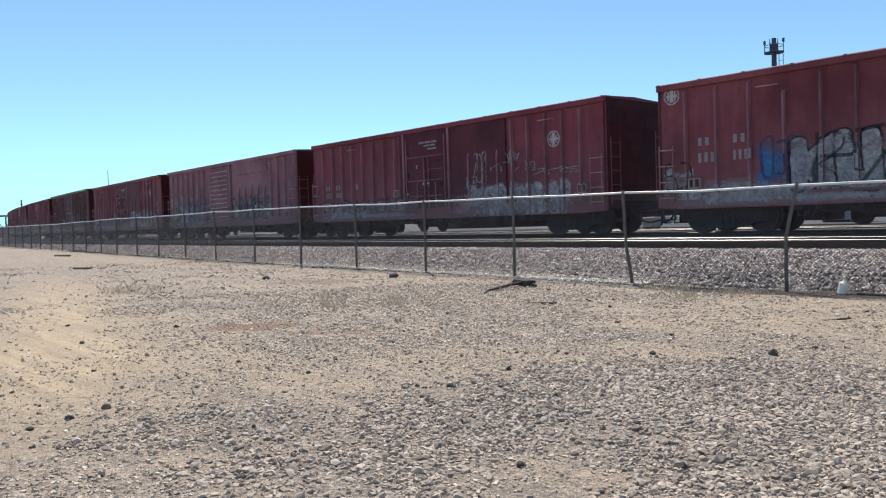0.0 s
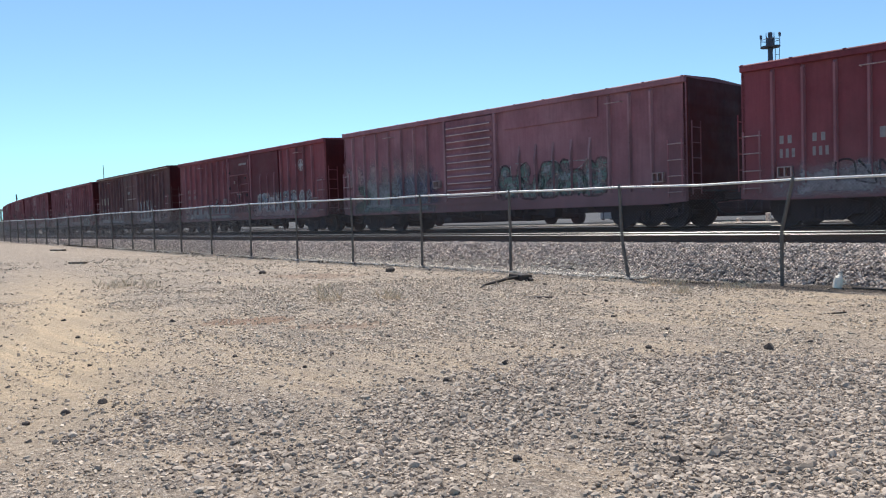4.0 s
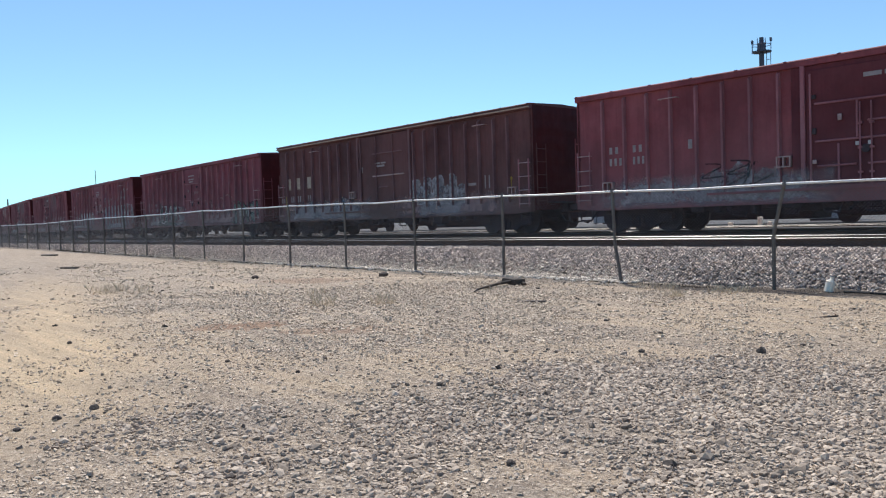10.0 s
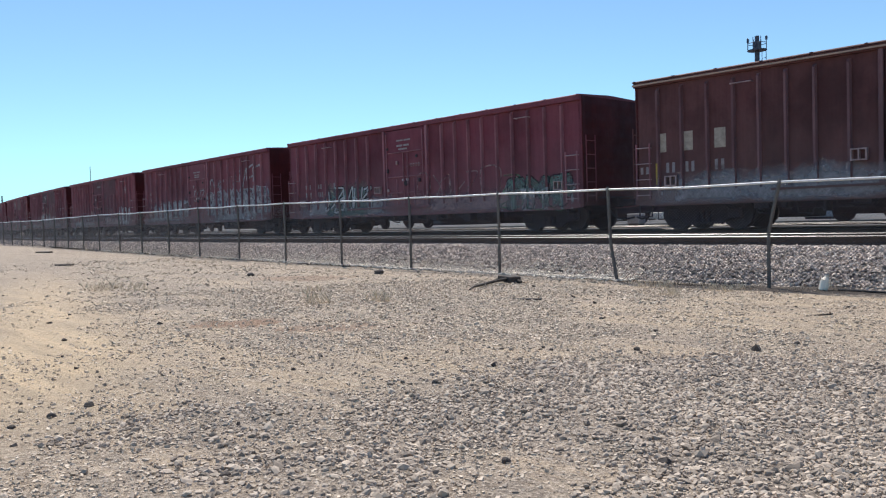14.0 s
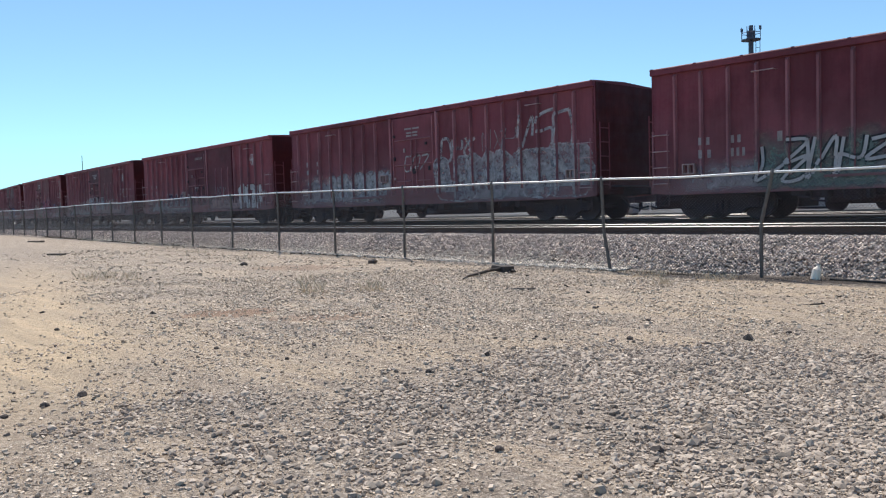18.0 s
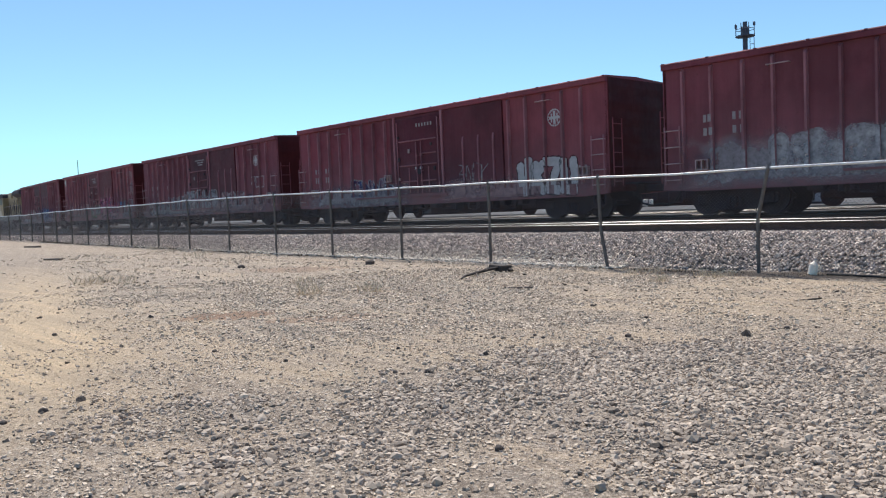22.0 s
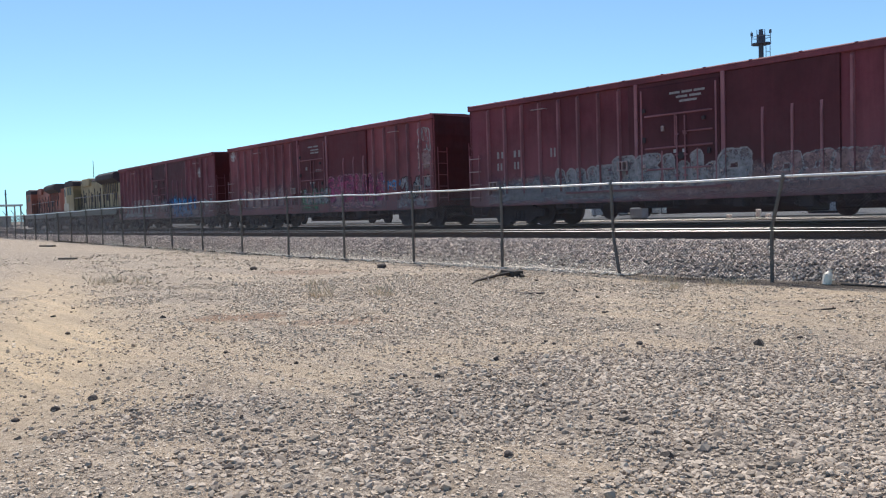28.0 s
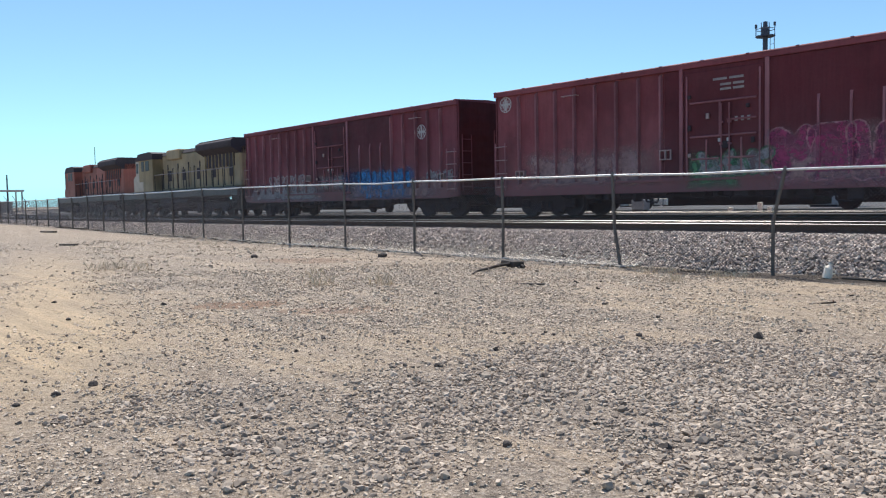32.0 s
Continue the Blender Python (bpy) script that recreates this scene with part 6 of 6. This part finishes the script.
    for x in xs:
        bm = bmesh.new()
        rod(bm, (x, -1.46, 1.62), (x, -1.46, 2.62), 0.022, 5)
        part("stanchion", bm, M["loco_dark"], loco)
    bm = bmesh.new()
    rod(bm, (-h * 0.45, 0.3, 4.1), (-h * 0.45, 0.3, 4.32), 0.16, 8)
    part("horn", bm, M["loco_dark"], loco)
    for x in (-h * 0.58, h * 0.58):
        loco_truck(loco, x)
    TRAIN.append((loco, (a + b) / 2))
    return loco


locomotive(18.4, "loco_yellow", "loco_dark", "loco_yellow", "dusty yellow diesel locomotive with dark roof", -131.8, -113.6)
locomotive(19.2, "loco_orange", "loco_dark", "loco_orange", "orange diesel locomotive with black roof band", -151.6, -132.5)


# ---- things behind the train ----
def light_mast(x, y, z0, top, girth, deck, label):
    """A stout yard mast: tapered shaft, railed platform, lamp heads, caged ladder."""
    mast = thing("light_mast", pose(x, y, z0), label, "mast")
    h = top - z0
    bm = bmesh.new()
    rod(bm, (0, 0, 0), (0, 0, h), girth * 0.75, 10, girth * 0.5)
    part("shaft", bm, M["tower"], mast)
    bm = bmesh.new()
    rod(bm, (0, 0, h - 0.08), (0, 0, h), deck, 10)
    part("platform", bm, M["tower"], mast)
    for i in range(8):
        bm = bmesh.new()
        a = 2 * math.pi * i / 8
        p = Vector((deck * math.cos(a), deck * math.sin(a), h))
        rod(bm, p, p + Vector((0, 0, 0.85)), 0.026, 5)
        q = Vector((deck * math.cos(a + math.pi / 4), deck * math.sin(a + math.pi / 4), h))
        part("rail_post", bm, M["tower"], mast)
        bm = bmesh.new()
        rod(bm, p + Vector((0, 0, 0.45)), q + Vector((0, 0, 0.45)), 0.025, 5)
        part("guard_rail", bm, M["tower"], mast)
    bm = bmesh.new()
    rod(bm, (0, 0, h), (0, 0, h + 0.6), girth * 0.8, 8)
    rod(bm, (0, 0, h + 0.6), (0, 0, h + 1.0), girth * 0.5, 8, 0.16)
    part("head", bm, M["tower"], mast)
    for sx in (-1, 1):
        bm = bmesh.new()
        box(bm, sx * deck - 0.06, sx * deck + 0.06, -0.1, 0.1, h + 0.62, h + 0.9, 0.02)
        part("lamp", bm, M["tower"], mast)
    bm = bmesh.new()
    for k in (0, 1):
        rod(bm, (girth * 0.75 + 0.1 + 0.3 * k, 0, h * 0.1), (girth * 0.75 + 0.1 + 0.3 * k, 0, h), 0.025, 5)
    for i in range(16):
        z = h * 0.12 + i * h * 0.055
        rod(bm, (girth * 0.75 + 0.1, 0, z), (girth * 0.75 + 0.4, 0, z), 0.02, 5)
    part("ladder", bm, M["tower"], mast)
    return mast


YARD = 0.95
light_mast(-24.8, 56.8, YARD, 12.9, 0.34, 0.68, "tall grey steel yard light mast with railed platform")
light_mast(-25.4, 70.6, YARD, 10.0, 0.36, 0.85, "shorter grey steel yard light mast with railed platform")


def pole(x, y, z0, z1, r, arms, label):
    ob = thing("utility_pole", pose(x, y, z0), label, "pole")
    bm = bmesh.new()
    rod(bm, (0, 0, 0), (0, 0, z1 - z0), r, 8, r * 0.6)
    part("shaft", bm, M["tower"], ob)
    for z, w in arms:
        bm = bmesh.new()
        rod(bm, (-w, 0, z - z0), (w, 0, z - z0), r * 0.5, 6)
        part("crossarm", bm, M["tower"], ob)


pole(-24.6, 70.9, YARD, 11.0, 0.12, [(10.9, 0.5)], "slim grey steel pole in the rail yard")
pole(-159.4, 59.1, YARD, 13.2, 0.10, [], "thin dark radio antenna pole far off")
pole(-183.4, 49.6, 0.4, 8.4, 0.22, [(7.4, 0.5)], "dark wooden pole beside the far shelter")
pole(-196.0, 70.0, 0.4, 9.0, 0.2, [(8.2, 1.0)], "far dark wooden utility pole with a crossarm")


def far_shelter():
    """An open flat-roofed shelter over a low walled yard, where the fence ends."""
    ob = thing("shelter", pose(-184, 47, 0.4), "pale flat-roofed open shelter far along the fence", "shelter")
    bm = bmesh.new()
    box(bm, -2, 3, -9, 5.2, 4.45, 4.85, 0.04)
    part("roof", bm, M["shed"], ob)
    for x, y in ((-1.6, 4.8), (2.6, 4.8), (-1.6, 0.0), (2.6, 0.0), (-1.6, -5), (2.6, -5)):
        bm = bmesh.new()
        box(bm, x - 0.12, x + 0.12, y - 0.12, y + 0.12, 0, 4.46)
        part("column", bm, M["concrete"], ob)
    bm = bmesh.new()
    box(bm, -3, -2.6, -12, 4.3, -0.3, 2.45, 0.03)
    part("low_wall", bm, M["concrete"], ob)


far_shelter()


def tank_box(s, o, w, d, h, material, name, label, category, base=0.0):
    q = P(s, o, rail_z(s) - 0.07)
    ob = thing(name, pose(*q, 0, 0, math.degrees(s / R)), label, category)
    bm = bmesh.new()
    box(bm, -w / 2, w / 2, -d / 2, d / 2, base + 0.12, base + h, 0.03)
    body = part("body", bm, M[material], ob)
    n = max(3, int(w / 0.5))
    for i in range(n):
        x = -w / 2 + (i + 0.5) * w / n
        bm = bmesh.new()
        box(bm, x - 0.06, x + 0.06, -d / 2 - 0.03, -d / 2 + 0.01, base + 0.25, base + h - 0.12)
        part("stiffener", bm, M[material], body)
    bm = bmesh.new()
    box(bm, -w / 2 + 0.05, w / 2 - 0.05, -d / 2 + 0.05, d / 2 - 0.05, 0, base + 0.13)
    part("base", bm, M["under"], ob)
    return ob


tank_box(-13.9, 18.0, 1.3, 1.3, 2.6, "shed", "equipment_cabinet", "white steel equipment cabinet in the rail yard", "cabinet")
tank_box(-46.0, 24.0, 6.0, 2.4, 2.2, "loco_grey", "shipping_container", "dull grey shipping container in the yard", "container")


def marker(s, o, h):
    q = P(s, o, rail_z(s) - 0.08)
    ob = thing("track_marker", pose(*q), "small white track marker post on the ground", "marker")
    bm = bmesh.new()
    box(bm, -0.09, 0.09, -0.05, 0.05, 0, h, 0.015)
    part("post", bm, M["plastic"], ob)
    bm = bmesh.new()
    box(bm, -0.13, 0.13, -0.09, 0.09, 0, 0.05)
    part("foot", bm, M["under"], ob)


marker(-14.05, 9.0, 0.2)
marker(-12.88, 9.0, 0.38)
marker(-12.5, 9.0, 0.2)
tank_box(-18.1, 9.0, 0.6, 0.5, 0.55, "concrete", "equipment_cabinet", "small slatted pale cabinet beside the track", "cabinet")


def crate(x, y, w, d, h, turn, material, label):
    """A small strapped carton on two runners."""
    ob = thing("crate", pose(x, y, 0.93, 0, 0, turn), label, "crate", "pale crates in the yard")
    bm = bmesh.new()
    box(bm, -w / 2, w / 2, -d / 2, d / 2, 0.08, h, 0.02)
    part("carton", bm, M[material], ob)
    for dx in (-0.3, 0.3):
        bm = bmesh.new()
        box(bm, dx * w - 0.05, dx * w + 0.05, -d / 2, d / 2, 0.0, 0.085)
        part("runner", bm, M["wood"], ob)
        bm = bmesh.new()
        box(bm, dx * w - 0.02, dx * w + 0.02, -d / 2 - 0.006, d / 2 + 0.006, 0.08, h + 0.006)
        part("strap", bm, M["under"], ob)


for k, (x, y, w, h, turn) in enumerate(((-25.0, 38.2, 0.9, 0.75, 10), (-24.6, 39.2, 1.2, 0.55, -15), (-24.5, 40.3, 0.7, 0.9, 30), (-23.9, 40.9, 1.0, 0.45, 5), (-25.6, 37.2, 0.8, 0.5, 40), (-23.3, 41.6, 0.6, 0.65, -20))):
    crate(x, y, w, 0.8, h, turn, "plastic" if k % 2 else "shed", "white wrapped crate on wooden runners")


def gondola(s, o, L, seed):
    """A low parked gondola with ribbed sides, dark with grime."""
    rnd = random.Random(seed)
    q = P(s, o, rail_z(s) - 0.06)
    ob = thing("gondola_wagon", pose(*q, 0, 0, math.degrees(s / R)), "grimy low gondola wagon parked on a yard track", "wagon", "wagons parked in the yard")
    mat = M[rnd.choice(("under", "under", "gondola", "loco_dark"))]
    bm = bmesh.new()
    box(bm, -L / 2, L / 2, -1.4, 1.4, 0.62, 0.8, 0.03)
    part("floor", bm, M["under"], ob)
    h = rnd.uniform(1.0, 1.25)
    for side in (-1, 1):
        bm = bmesh.new()
        y0, y1 = sorted((side * 1.4, side * 1.34))
        box(bm, -L / 2, L / 2, y0, y1, 0.55, h)
        wall = part("side_wall", bm, mat, ob)
        for i in range(11 if side < 0 else 0):
            x = -L / 2 + 0.5 + i * (L - 1.0) / 10
            bm = bmesh.new()
            box(bm, x - 0.06, x + 0.06, -1.46, -1.39, 0.5, h - 0.03)
            part("rib", bm, mat, wall)
    for out in (-1, 1):
        bm = bmesh.new()
        x0, x1 = sorted((out * L / 2, out * (L / 2 - 0.06)))
        box(bm, x0, x1, -1.34, 1.34, 0.6, h)
        part("end_wall", bm, mat, ob)
        for dx in (-0.89, 0.89):
            bm = bmesh.new()
            rod(bm, (out * L * 0.37 + dx, -0.82, 0.43), (out * L * 0.37 + dx, -0.69, 0.43), 0.43, 16)
            part("wheel", bm, M["steel"], ob)
        bm = bmesh.new()
        x = out * L * 0.37
        box(bm, x - 1.2, x + 1.2, -1.05, -0.9, 0.3, 0.68, 0.06)
        part("side_frame", bm, M["under"], ob)
    bm = bmesh.new()
    box(bm, -L * 0.22, L * 0.22, -0.9, 0.9, 0.22, 0.6, 0.05)
    part("brake_gear", bm, M["under"], ob)


for i in range(12):
    gondola(-152.0 + 15.2 * i, 12.5, 14.4, i)


def yard_strip(o0, o1, s0, s1, dz, material, name, label):
    ss = np.linspace(s0, s1, 30)
    verts = [P(s, o, rail_z(s) - 0.06 + z) for s in ss for o, z in ((o0, 0), (o0, dz), (o1, dz), (o1, 0))]
    faces = [(i * 4 + j, i * 4 + 4 + j, i * 4 + 5 + j, i * 4 + 1 + j) for i in range(29) for j in range(3)]
    tagged(new(name, mesh_of(name, verts, faces, M[material])), label, "pavement", "", "structure")


yard_strip(5.2, 7.3, -150, 40, 0.012, "asphalt", "pavement", "dark oily service path beside the track")
yard_strip(8.25, 8.7, -150, 40, 0.03, "concrete", "pavement", "pale concrete walkway strip along the yard")
yard_strip(8.9, 240.0, -320, 120, 0.016, "asphalt", "pavement", "dark asphalt apron of the rail yard")


# ---- clutter on the lot ----
def rock(x, y, r, seed, label="dark brown rock lying on the dirt", material="rock", squash=0.75):
    rnd = random.Random(seed)
    bm = bmesh.new()
    bmesh.ops.create_icosphere(bm, subdivisions=2, radius=1.0)
    off = Vector((rnd.uniform(0, 90), rnd.uniform(0, 90), 0))
    for v in bm.verts:
        v.co *= r * (1 + 0.34 * noise.noise(v.co * 1.3 + off) + 0.14 * noise.noise(v.co * 3.5 + off))
        v.co.z *= squash
        if v.co.z < -0.3 * r:
            v.co.z = -0.3 * r
    me = bpy.data.meshes.new("rock")
    bm.to_mesh(me)
    bm.free()
    me.materials.append(M[material])
    ob = new("rock", me)
    ob.matrix_basis = pose(x, y, sheet_z(x, y) + 0.22 * r, 0, 0, rnd.uniform(0, 360))
    return tagged(ob, label, "rock", "rocks on the lot")


for i, (x, y, r) in enumerate(((-14.84, 12.3, 0.17), (-17.22, 10.13, 0.13), (-6.44, 2.29, 0.055), (-6.35, 1.98, 0.05), (-6.21, 1.66, 0.04), (-5.1, 6.54, 0.042), (-5.25, 6.6, 0.034), (-4.29, 6.91, 0.055),
                               (-3.37, 5.55, 0.05), (-4.85, 4.6, 0.05), (-4.0, 3.9, 0.045), (-7.6, 4.1, 0.045), (-8.1, 4.7, 0.04), (-10.3, 3.4, 0.05), (-7.2, 5.9, 0.045), (-5.9, 5.2, 0.04), (-4.1, 2.2, 0.05), (-3.0, 3.4, 0.05), (-6.0, 8.8, 0.05), (-3.2, 8.2, 0.05))):
    rock(x, y, r * (0.62 if r < 0.04 or i > 4 and r < 0.1 else 0.72), i + 1)


def dark_stones():
    """Small dark clods that speckle the whole lot."""
    rng = np.random.default_rng(77)
    places, sizes = [], []
    for n, r0, r1, size in ((90, 2.6, 8, 0.012), (230, 7, 20, 0.016)):
        for r, a in zip(np.sqrt(rng.uniform(r0 * r0, r1 * r1, n)), rng.uniform(radians(8), radians(86), n)):
            x, y = -r * math.sin(a), r * math.cos(a)
            if so_of(x, y)[1] < -6.5:
                places.append((x, y, sheet_z(x, y) + 0.3 * size))
                sizes.append(size * rng.lognormal(0, 0.45))
    stones("dark_clods", places, sizes, M["rock"], "small dark clods and chips strewn over the dirt", "clods", 0.7, 5)


dark_stones()


def white_stones():
    """Pale stones gathered at the foot of the ballast."""
    rng = np.random.default_rng(31)
    places, sizes = [], []
    for s, o in zip(rng.uniform(-40, -8.5, 13000), rng.normal(-5.85, 0.2, 13000)):
        w = 0.25 + 0.35 * noise.noise((s * 0.25, 0, 3.0)) + 1.3 * math.exp(-((s + 14.5) / 6.0) ** 2)
        if rng.random() < w and -6.4 < o < -5.3:
            q = P(s, o, 0)
            places.append((q.x, q.y, max(bed_z(s, o), ground_z(q.x, q.y)) + 0.03))
            sizes.append(rng.uniform(0.020, 0.044))
    stones("pale_stones", places, sizes, M["white_stone"], "pale stones along the foot of the ballast", "stones", 0.5, 6, 0.12)


white_stones()


def plank(x, y, L, w, h, turn, material, label, tilt=0):
    ob = thing("plank", pose(x, y, sheet_z(x, y) + h / 2, 0, tilt, turn), label, "plank")
    bm = bmesh.new()
    box(bm, -L / 2, L / 2, -w / 2, w / 2, -h / 2, h / 2, 0.012)
    for v in bm.verts:
        v.co.z += 0.008 * math.sin(3 * v.co.x)
    part("board", bm, M[material], ob)
    bm = bmesh.new()
    rod(bm, (L * 0.4, 0, h / 2), (L * 0.4, 0.0, h / 2 + 0.02), 0.008, 6)
    part("nail", bm, M["rust"], ob)


plank(-10.55, 12.2, 0.75, 0.22, 0.13, -28, "dark_wood", "broken dark wooden tie end on the dirt")
def driftwood(x, y, spine, r, label):
    """A split, crooked piece of old timber: a bent tapering stem with two stubs."""
    ob = thing("driftwood", pose(x, y, sheet_z(x, y)), label, "timber")
    bm = bmesh.new()
    pts = [Vector(q) for q in spine]
    for k, (a, b) in enumerate(zip(pts, pts[1:])):
        rod(bm, a, b, r * (1 - 0.16 * k), 7, r * (0.86 - 0.16 * k))
    part("stem", bm, M["dark_wood"], ob)
    for k in (1, 2):
        bm = bmesh.new()
        rod(bm, pts[k], pts[k] + Vector((0.10 * k, -0.18, 0.10 - 0.08 * k)), r * 0.5, 6, r * 0.25)
        part("stub", bm, M["wood"], ob)


driftwood(-10.5, 12.05, ((0, 0, 0.08), (0.04, -0.35, 0.08), (0.10, -0.75, 0.05), (0.16, -1.15, 0.03), (0.4, -1.5, 0.02)), 0.038, "crooked dry branch leaning on a broken timber")
driftwood(-10.95, 12.35, ((0, 0, 0.05), (0.3, -0.1, 0.07), (0.6, -0.22, 0.06), (0.9, -0.36, 0.03)), 0.05, "splintered dark fence timber lying at a post")
plank(-3.83, 10.5, 0.45, 0.03, 0.02, 58, "dark_wood", "short dark stick on the dirt")
plank(-8.23, 9.95, 0.5, 0.09, 0.03, 20, "dark_wood", "thin dark board half buried in dirt")
plank(-27.5, 9.2, 0.9, 0.12, 0.06, 15, "wood", "weathered board on the dirt")
plank(-40.0, 12.5, 1.3, 0.16, 0.08, 10, "wood", "weathered board on the dirt")
plank(-20.0, 13.6, 0.6, 0.1, 0.05, 0, "wood", "pale board beside the fence")


def bottle(x, y):
    """A crushed white plastic jug."""
    ob = thing("plastic_jug", pose(x, y, sheet_z(x, y), 0, 12, 40), "dirty white plastic jug lying by the fence", "jug")
    bm = bmesh.new()
    rod(bm, (0, 0, 0.0), (0, 0, 0.16), 0.075, 12)
    rod(bm, (0, 0, 0.16), (0.01, 0, 0.22), 0.075, 12, 0.03)
    rod(bm, (0.01, 0, 0.22), (0.012, 0, 0.25), 0.03, 10)
    part("body", bm, M["plastic"], ob)
    bm = bmesh.new()
    rod(bm, (0.07, 0, 0.07), (0.12, 0, 0.11), 0.012, 6)
    rod(bm, (0.12, 0, 0.11), (0.08, 0, 0.17), 0.012, 6)
    part("handle", bm, M["plastic"], ob)
    bm = bmesh.new()
    rod(bm, (0.012, 0, 0.25), (0.012, 0, 0.27), 0.034, 10)
    part("cap", bm, M["concrete"], ob)


bottle(-4.84, 13.5)


def litter(x, y, L, w, turn, label):
    bm = bmesh.new()
    n = 6
    top = [[bm.verts.new((L * (i / n - 0.5), w * (j / 2 - 0.5), 0.025 + 0.02 * math.sin(2.1 * i + j))) for j in range(3)] for i in range(n + 1)]
    low = [[bm.verts.new((v.co.x, v.co.y, v.co.z - 0.012)) for v in r] for r in top]
    for g, flip in ((top, False), (low, True)):
        for i in range(n):
            for j in range(2):
                q = [g[i][j], g[i + 1][j], g[i + 1][j + 1], g[i][j + 1]]
                bm.faces.new(q[::-1] if flip else q)
    rim = [r[0] for r in top] + top[-1][1:] + [r[2] for r in top[-2::-1]] + [top[0][1]]
    rim2 = [r[0] for r in low] + low[-1][1:] + [r[2] for r in low[-2::-1]] + [low[0][1]]
    for i in range(len(rim)):
        bm.faces.new((rim[i], rim[(i + 1) % len(rim)], rim2[(i + 1) % len(rim)], rim2[i]))
    ob = part("plastic_scrap", bm, M["plastic"])
    ob.matrix_basis = pose(x, y, sheet_z(x, y) + 0.01, 0, 0, turn)
    tagged(ob, label, "litter")


litter(-4.3, 14.85, 0.5, 0.16, 25, "flattened white plastic scrap on the dirt")
litter(-4.78, 14.3, 0.22, 0.07, -40, "small white plastic scrap on the dirt")


def hose():
    """A dark cable that lies in loose bends along the fence."""
    pts = [(-4.6, 13.5), (-4.2, 13.45), (-3.8, 13.55), (-3.4, 13.45), (-2.9, 13.5), (-2.3, 13.35)]
    bm = bmesh.new()
    v = [Vector((x, y, sheet_z(x, y) + 0.02)) for x, y in pts]
    for a, b in zip(v, v[1:]):
        rod(bm, a, b, 0.018, 6)
    ob = part("cable", bm, M["black_rubber"])
    tagged(ob, "black cable lying loose along the fence foot", "cable")


hose()


def tuft(x, y, r, n, seed, h=0.12):
    """Dry grass: thin bent blades."""
    rnd = random.Random(seed)
    verts, faces = [], []
    for _ in range(n):
        a, d = rnd.uniform(0, 6.28), r * math.sqrt(rnd.random())
        bx, by = d * math.cos(a), d * math.sin(a)
        t, hh = rnd.uniform(0, 6.28), h * rnd.uniform(0.4, 1.1)
        lean = rnd.uniform(0.2, 0.8) * hh
        dx, dy = math.cos(t), math.sin(t)
        q = len(verts)
        w = 0.004
        verts += [(bx - dy * w, by + dx * w, -0.01), (bx + dy * w, by - dx * w, -0.01), (bx + 0.5 * lean * dx, by + 0.5 * lean * dy, hh * 0.65), (bx + lean * dx, by + lean * dy, hh)]
        faces += [(q, q + 1, q + 2), (q, q + 2, q + 1), (q + 2, q + 1, q + 3)]
    ob = new("grass_tuft", mesh_of("grass_tuft", verts, faces, M["grass"]))
    ob.matrix_basis = pose(x, y, sheet_z(x, y))
    tagged(ob, "sparse tuft of dry straw-coloured grass", "grass", "dry grass tufts", "stuff")


for i, (x, y, r, n) in enumerate(((-17.1, 6.5, 0.40, 200), (-16.4, 6.9, 0.3, 110), (-10.8, 7.56, 0.24, 150), (-10.1, 8.33, 0.2, 120), (-6.7, 11.8, 0.16, 90), (-24, 12.5, 0.5, 120), (-30, 14.0, 0.5, 120), (-13.0, 9.0, 0.25, 60), (-6.2, 12.9, 0.4, 140), (-7.6, 12.9, 0.4, 120), (-34, 15, 0.6, 150), (-38, 15.4, 0.6, 150))):
    tuft(x, y, r, int(n * (0.4 if i < 4 else 0.7)), i, 0.22 if i < 4 else 0.14)


def fence_weeds():
    """A line of dark dry weeds along the foot of the fence."""
    rnd = random.Random(8)
    verts, faces = [], []
    for _ in range(12000):
        s = rnd.uniform(-48, -13) if rnd.random() < 0.85 else rnd.uniform(-13, -4)
        o = -6.07 + rnd.gauss(-0.06, 0.09)
        if noise.noise((s * 0.6, 1.0, 0)) < -0.12:
            continue
        p = P(s, o, 0)
        z = ground_z(p.x, p.y)
        t, hh = rnd.uniform(0, 6.28), rnd.uniform(0.02, 0.08)
        w, lean = 0.006, rnd.uniform(0.3, 1.2) * hh
        dx, dy = math.cos(t), math.sin(t)
        q = len(verts)
        verts += [(p.x - dy * w, p.y + dx * w, z - 0.02), (p.x + dy * w, p.y - dx * w, z - 0.02), (p.x + lean * dx, p.y + lean * dy, z + hh)]
        faces.append((q, q + 1, q + 2))
    tagged(new("fence_weeds", mesh_of("fence_weeds", verts, faces, M["weed"])), "dark dry weeds along the fence foot", "weeds", "", "stuff")


fence_weeds()


# ---- what moves ----
def along(t):
    """Metres gone at t seconds, by the journey's rows, with an even pace between them."""
    for (t0, s0), (t1, s1) in zip(JOURNEY, JOURNEY[1:]):
        if t <= t1:
            return s0 + (s1 - s0) * (t - t0) / (t1 - t0)
    return JOURNEY[-1][1]


def motions():
    for ob, place in TRAIN:
        rows = []
        for t, s0 in JOURNEY:
            s = s0 + place
            rows.append((t, pose(*P(s, 1.665, rail_z(s)), 0, -math.degrees(GRADE) if -110 < s < 25 else 0, math.degrees(s / R))))
        walk(ob, rows)
    times = [0.14 * i for i in range(229)] + [32.0]
    for i, ob in enumerate(WHEELS):
        at = ob.matrix_basis.translation.copy()
        walk(ob, [(t, pose(*at, 0, math.degrees(along(t) / 0.44) + 37 * i, 0)) for t in times])


motions()
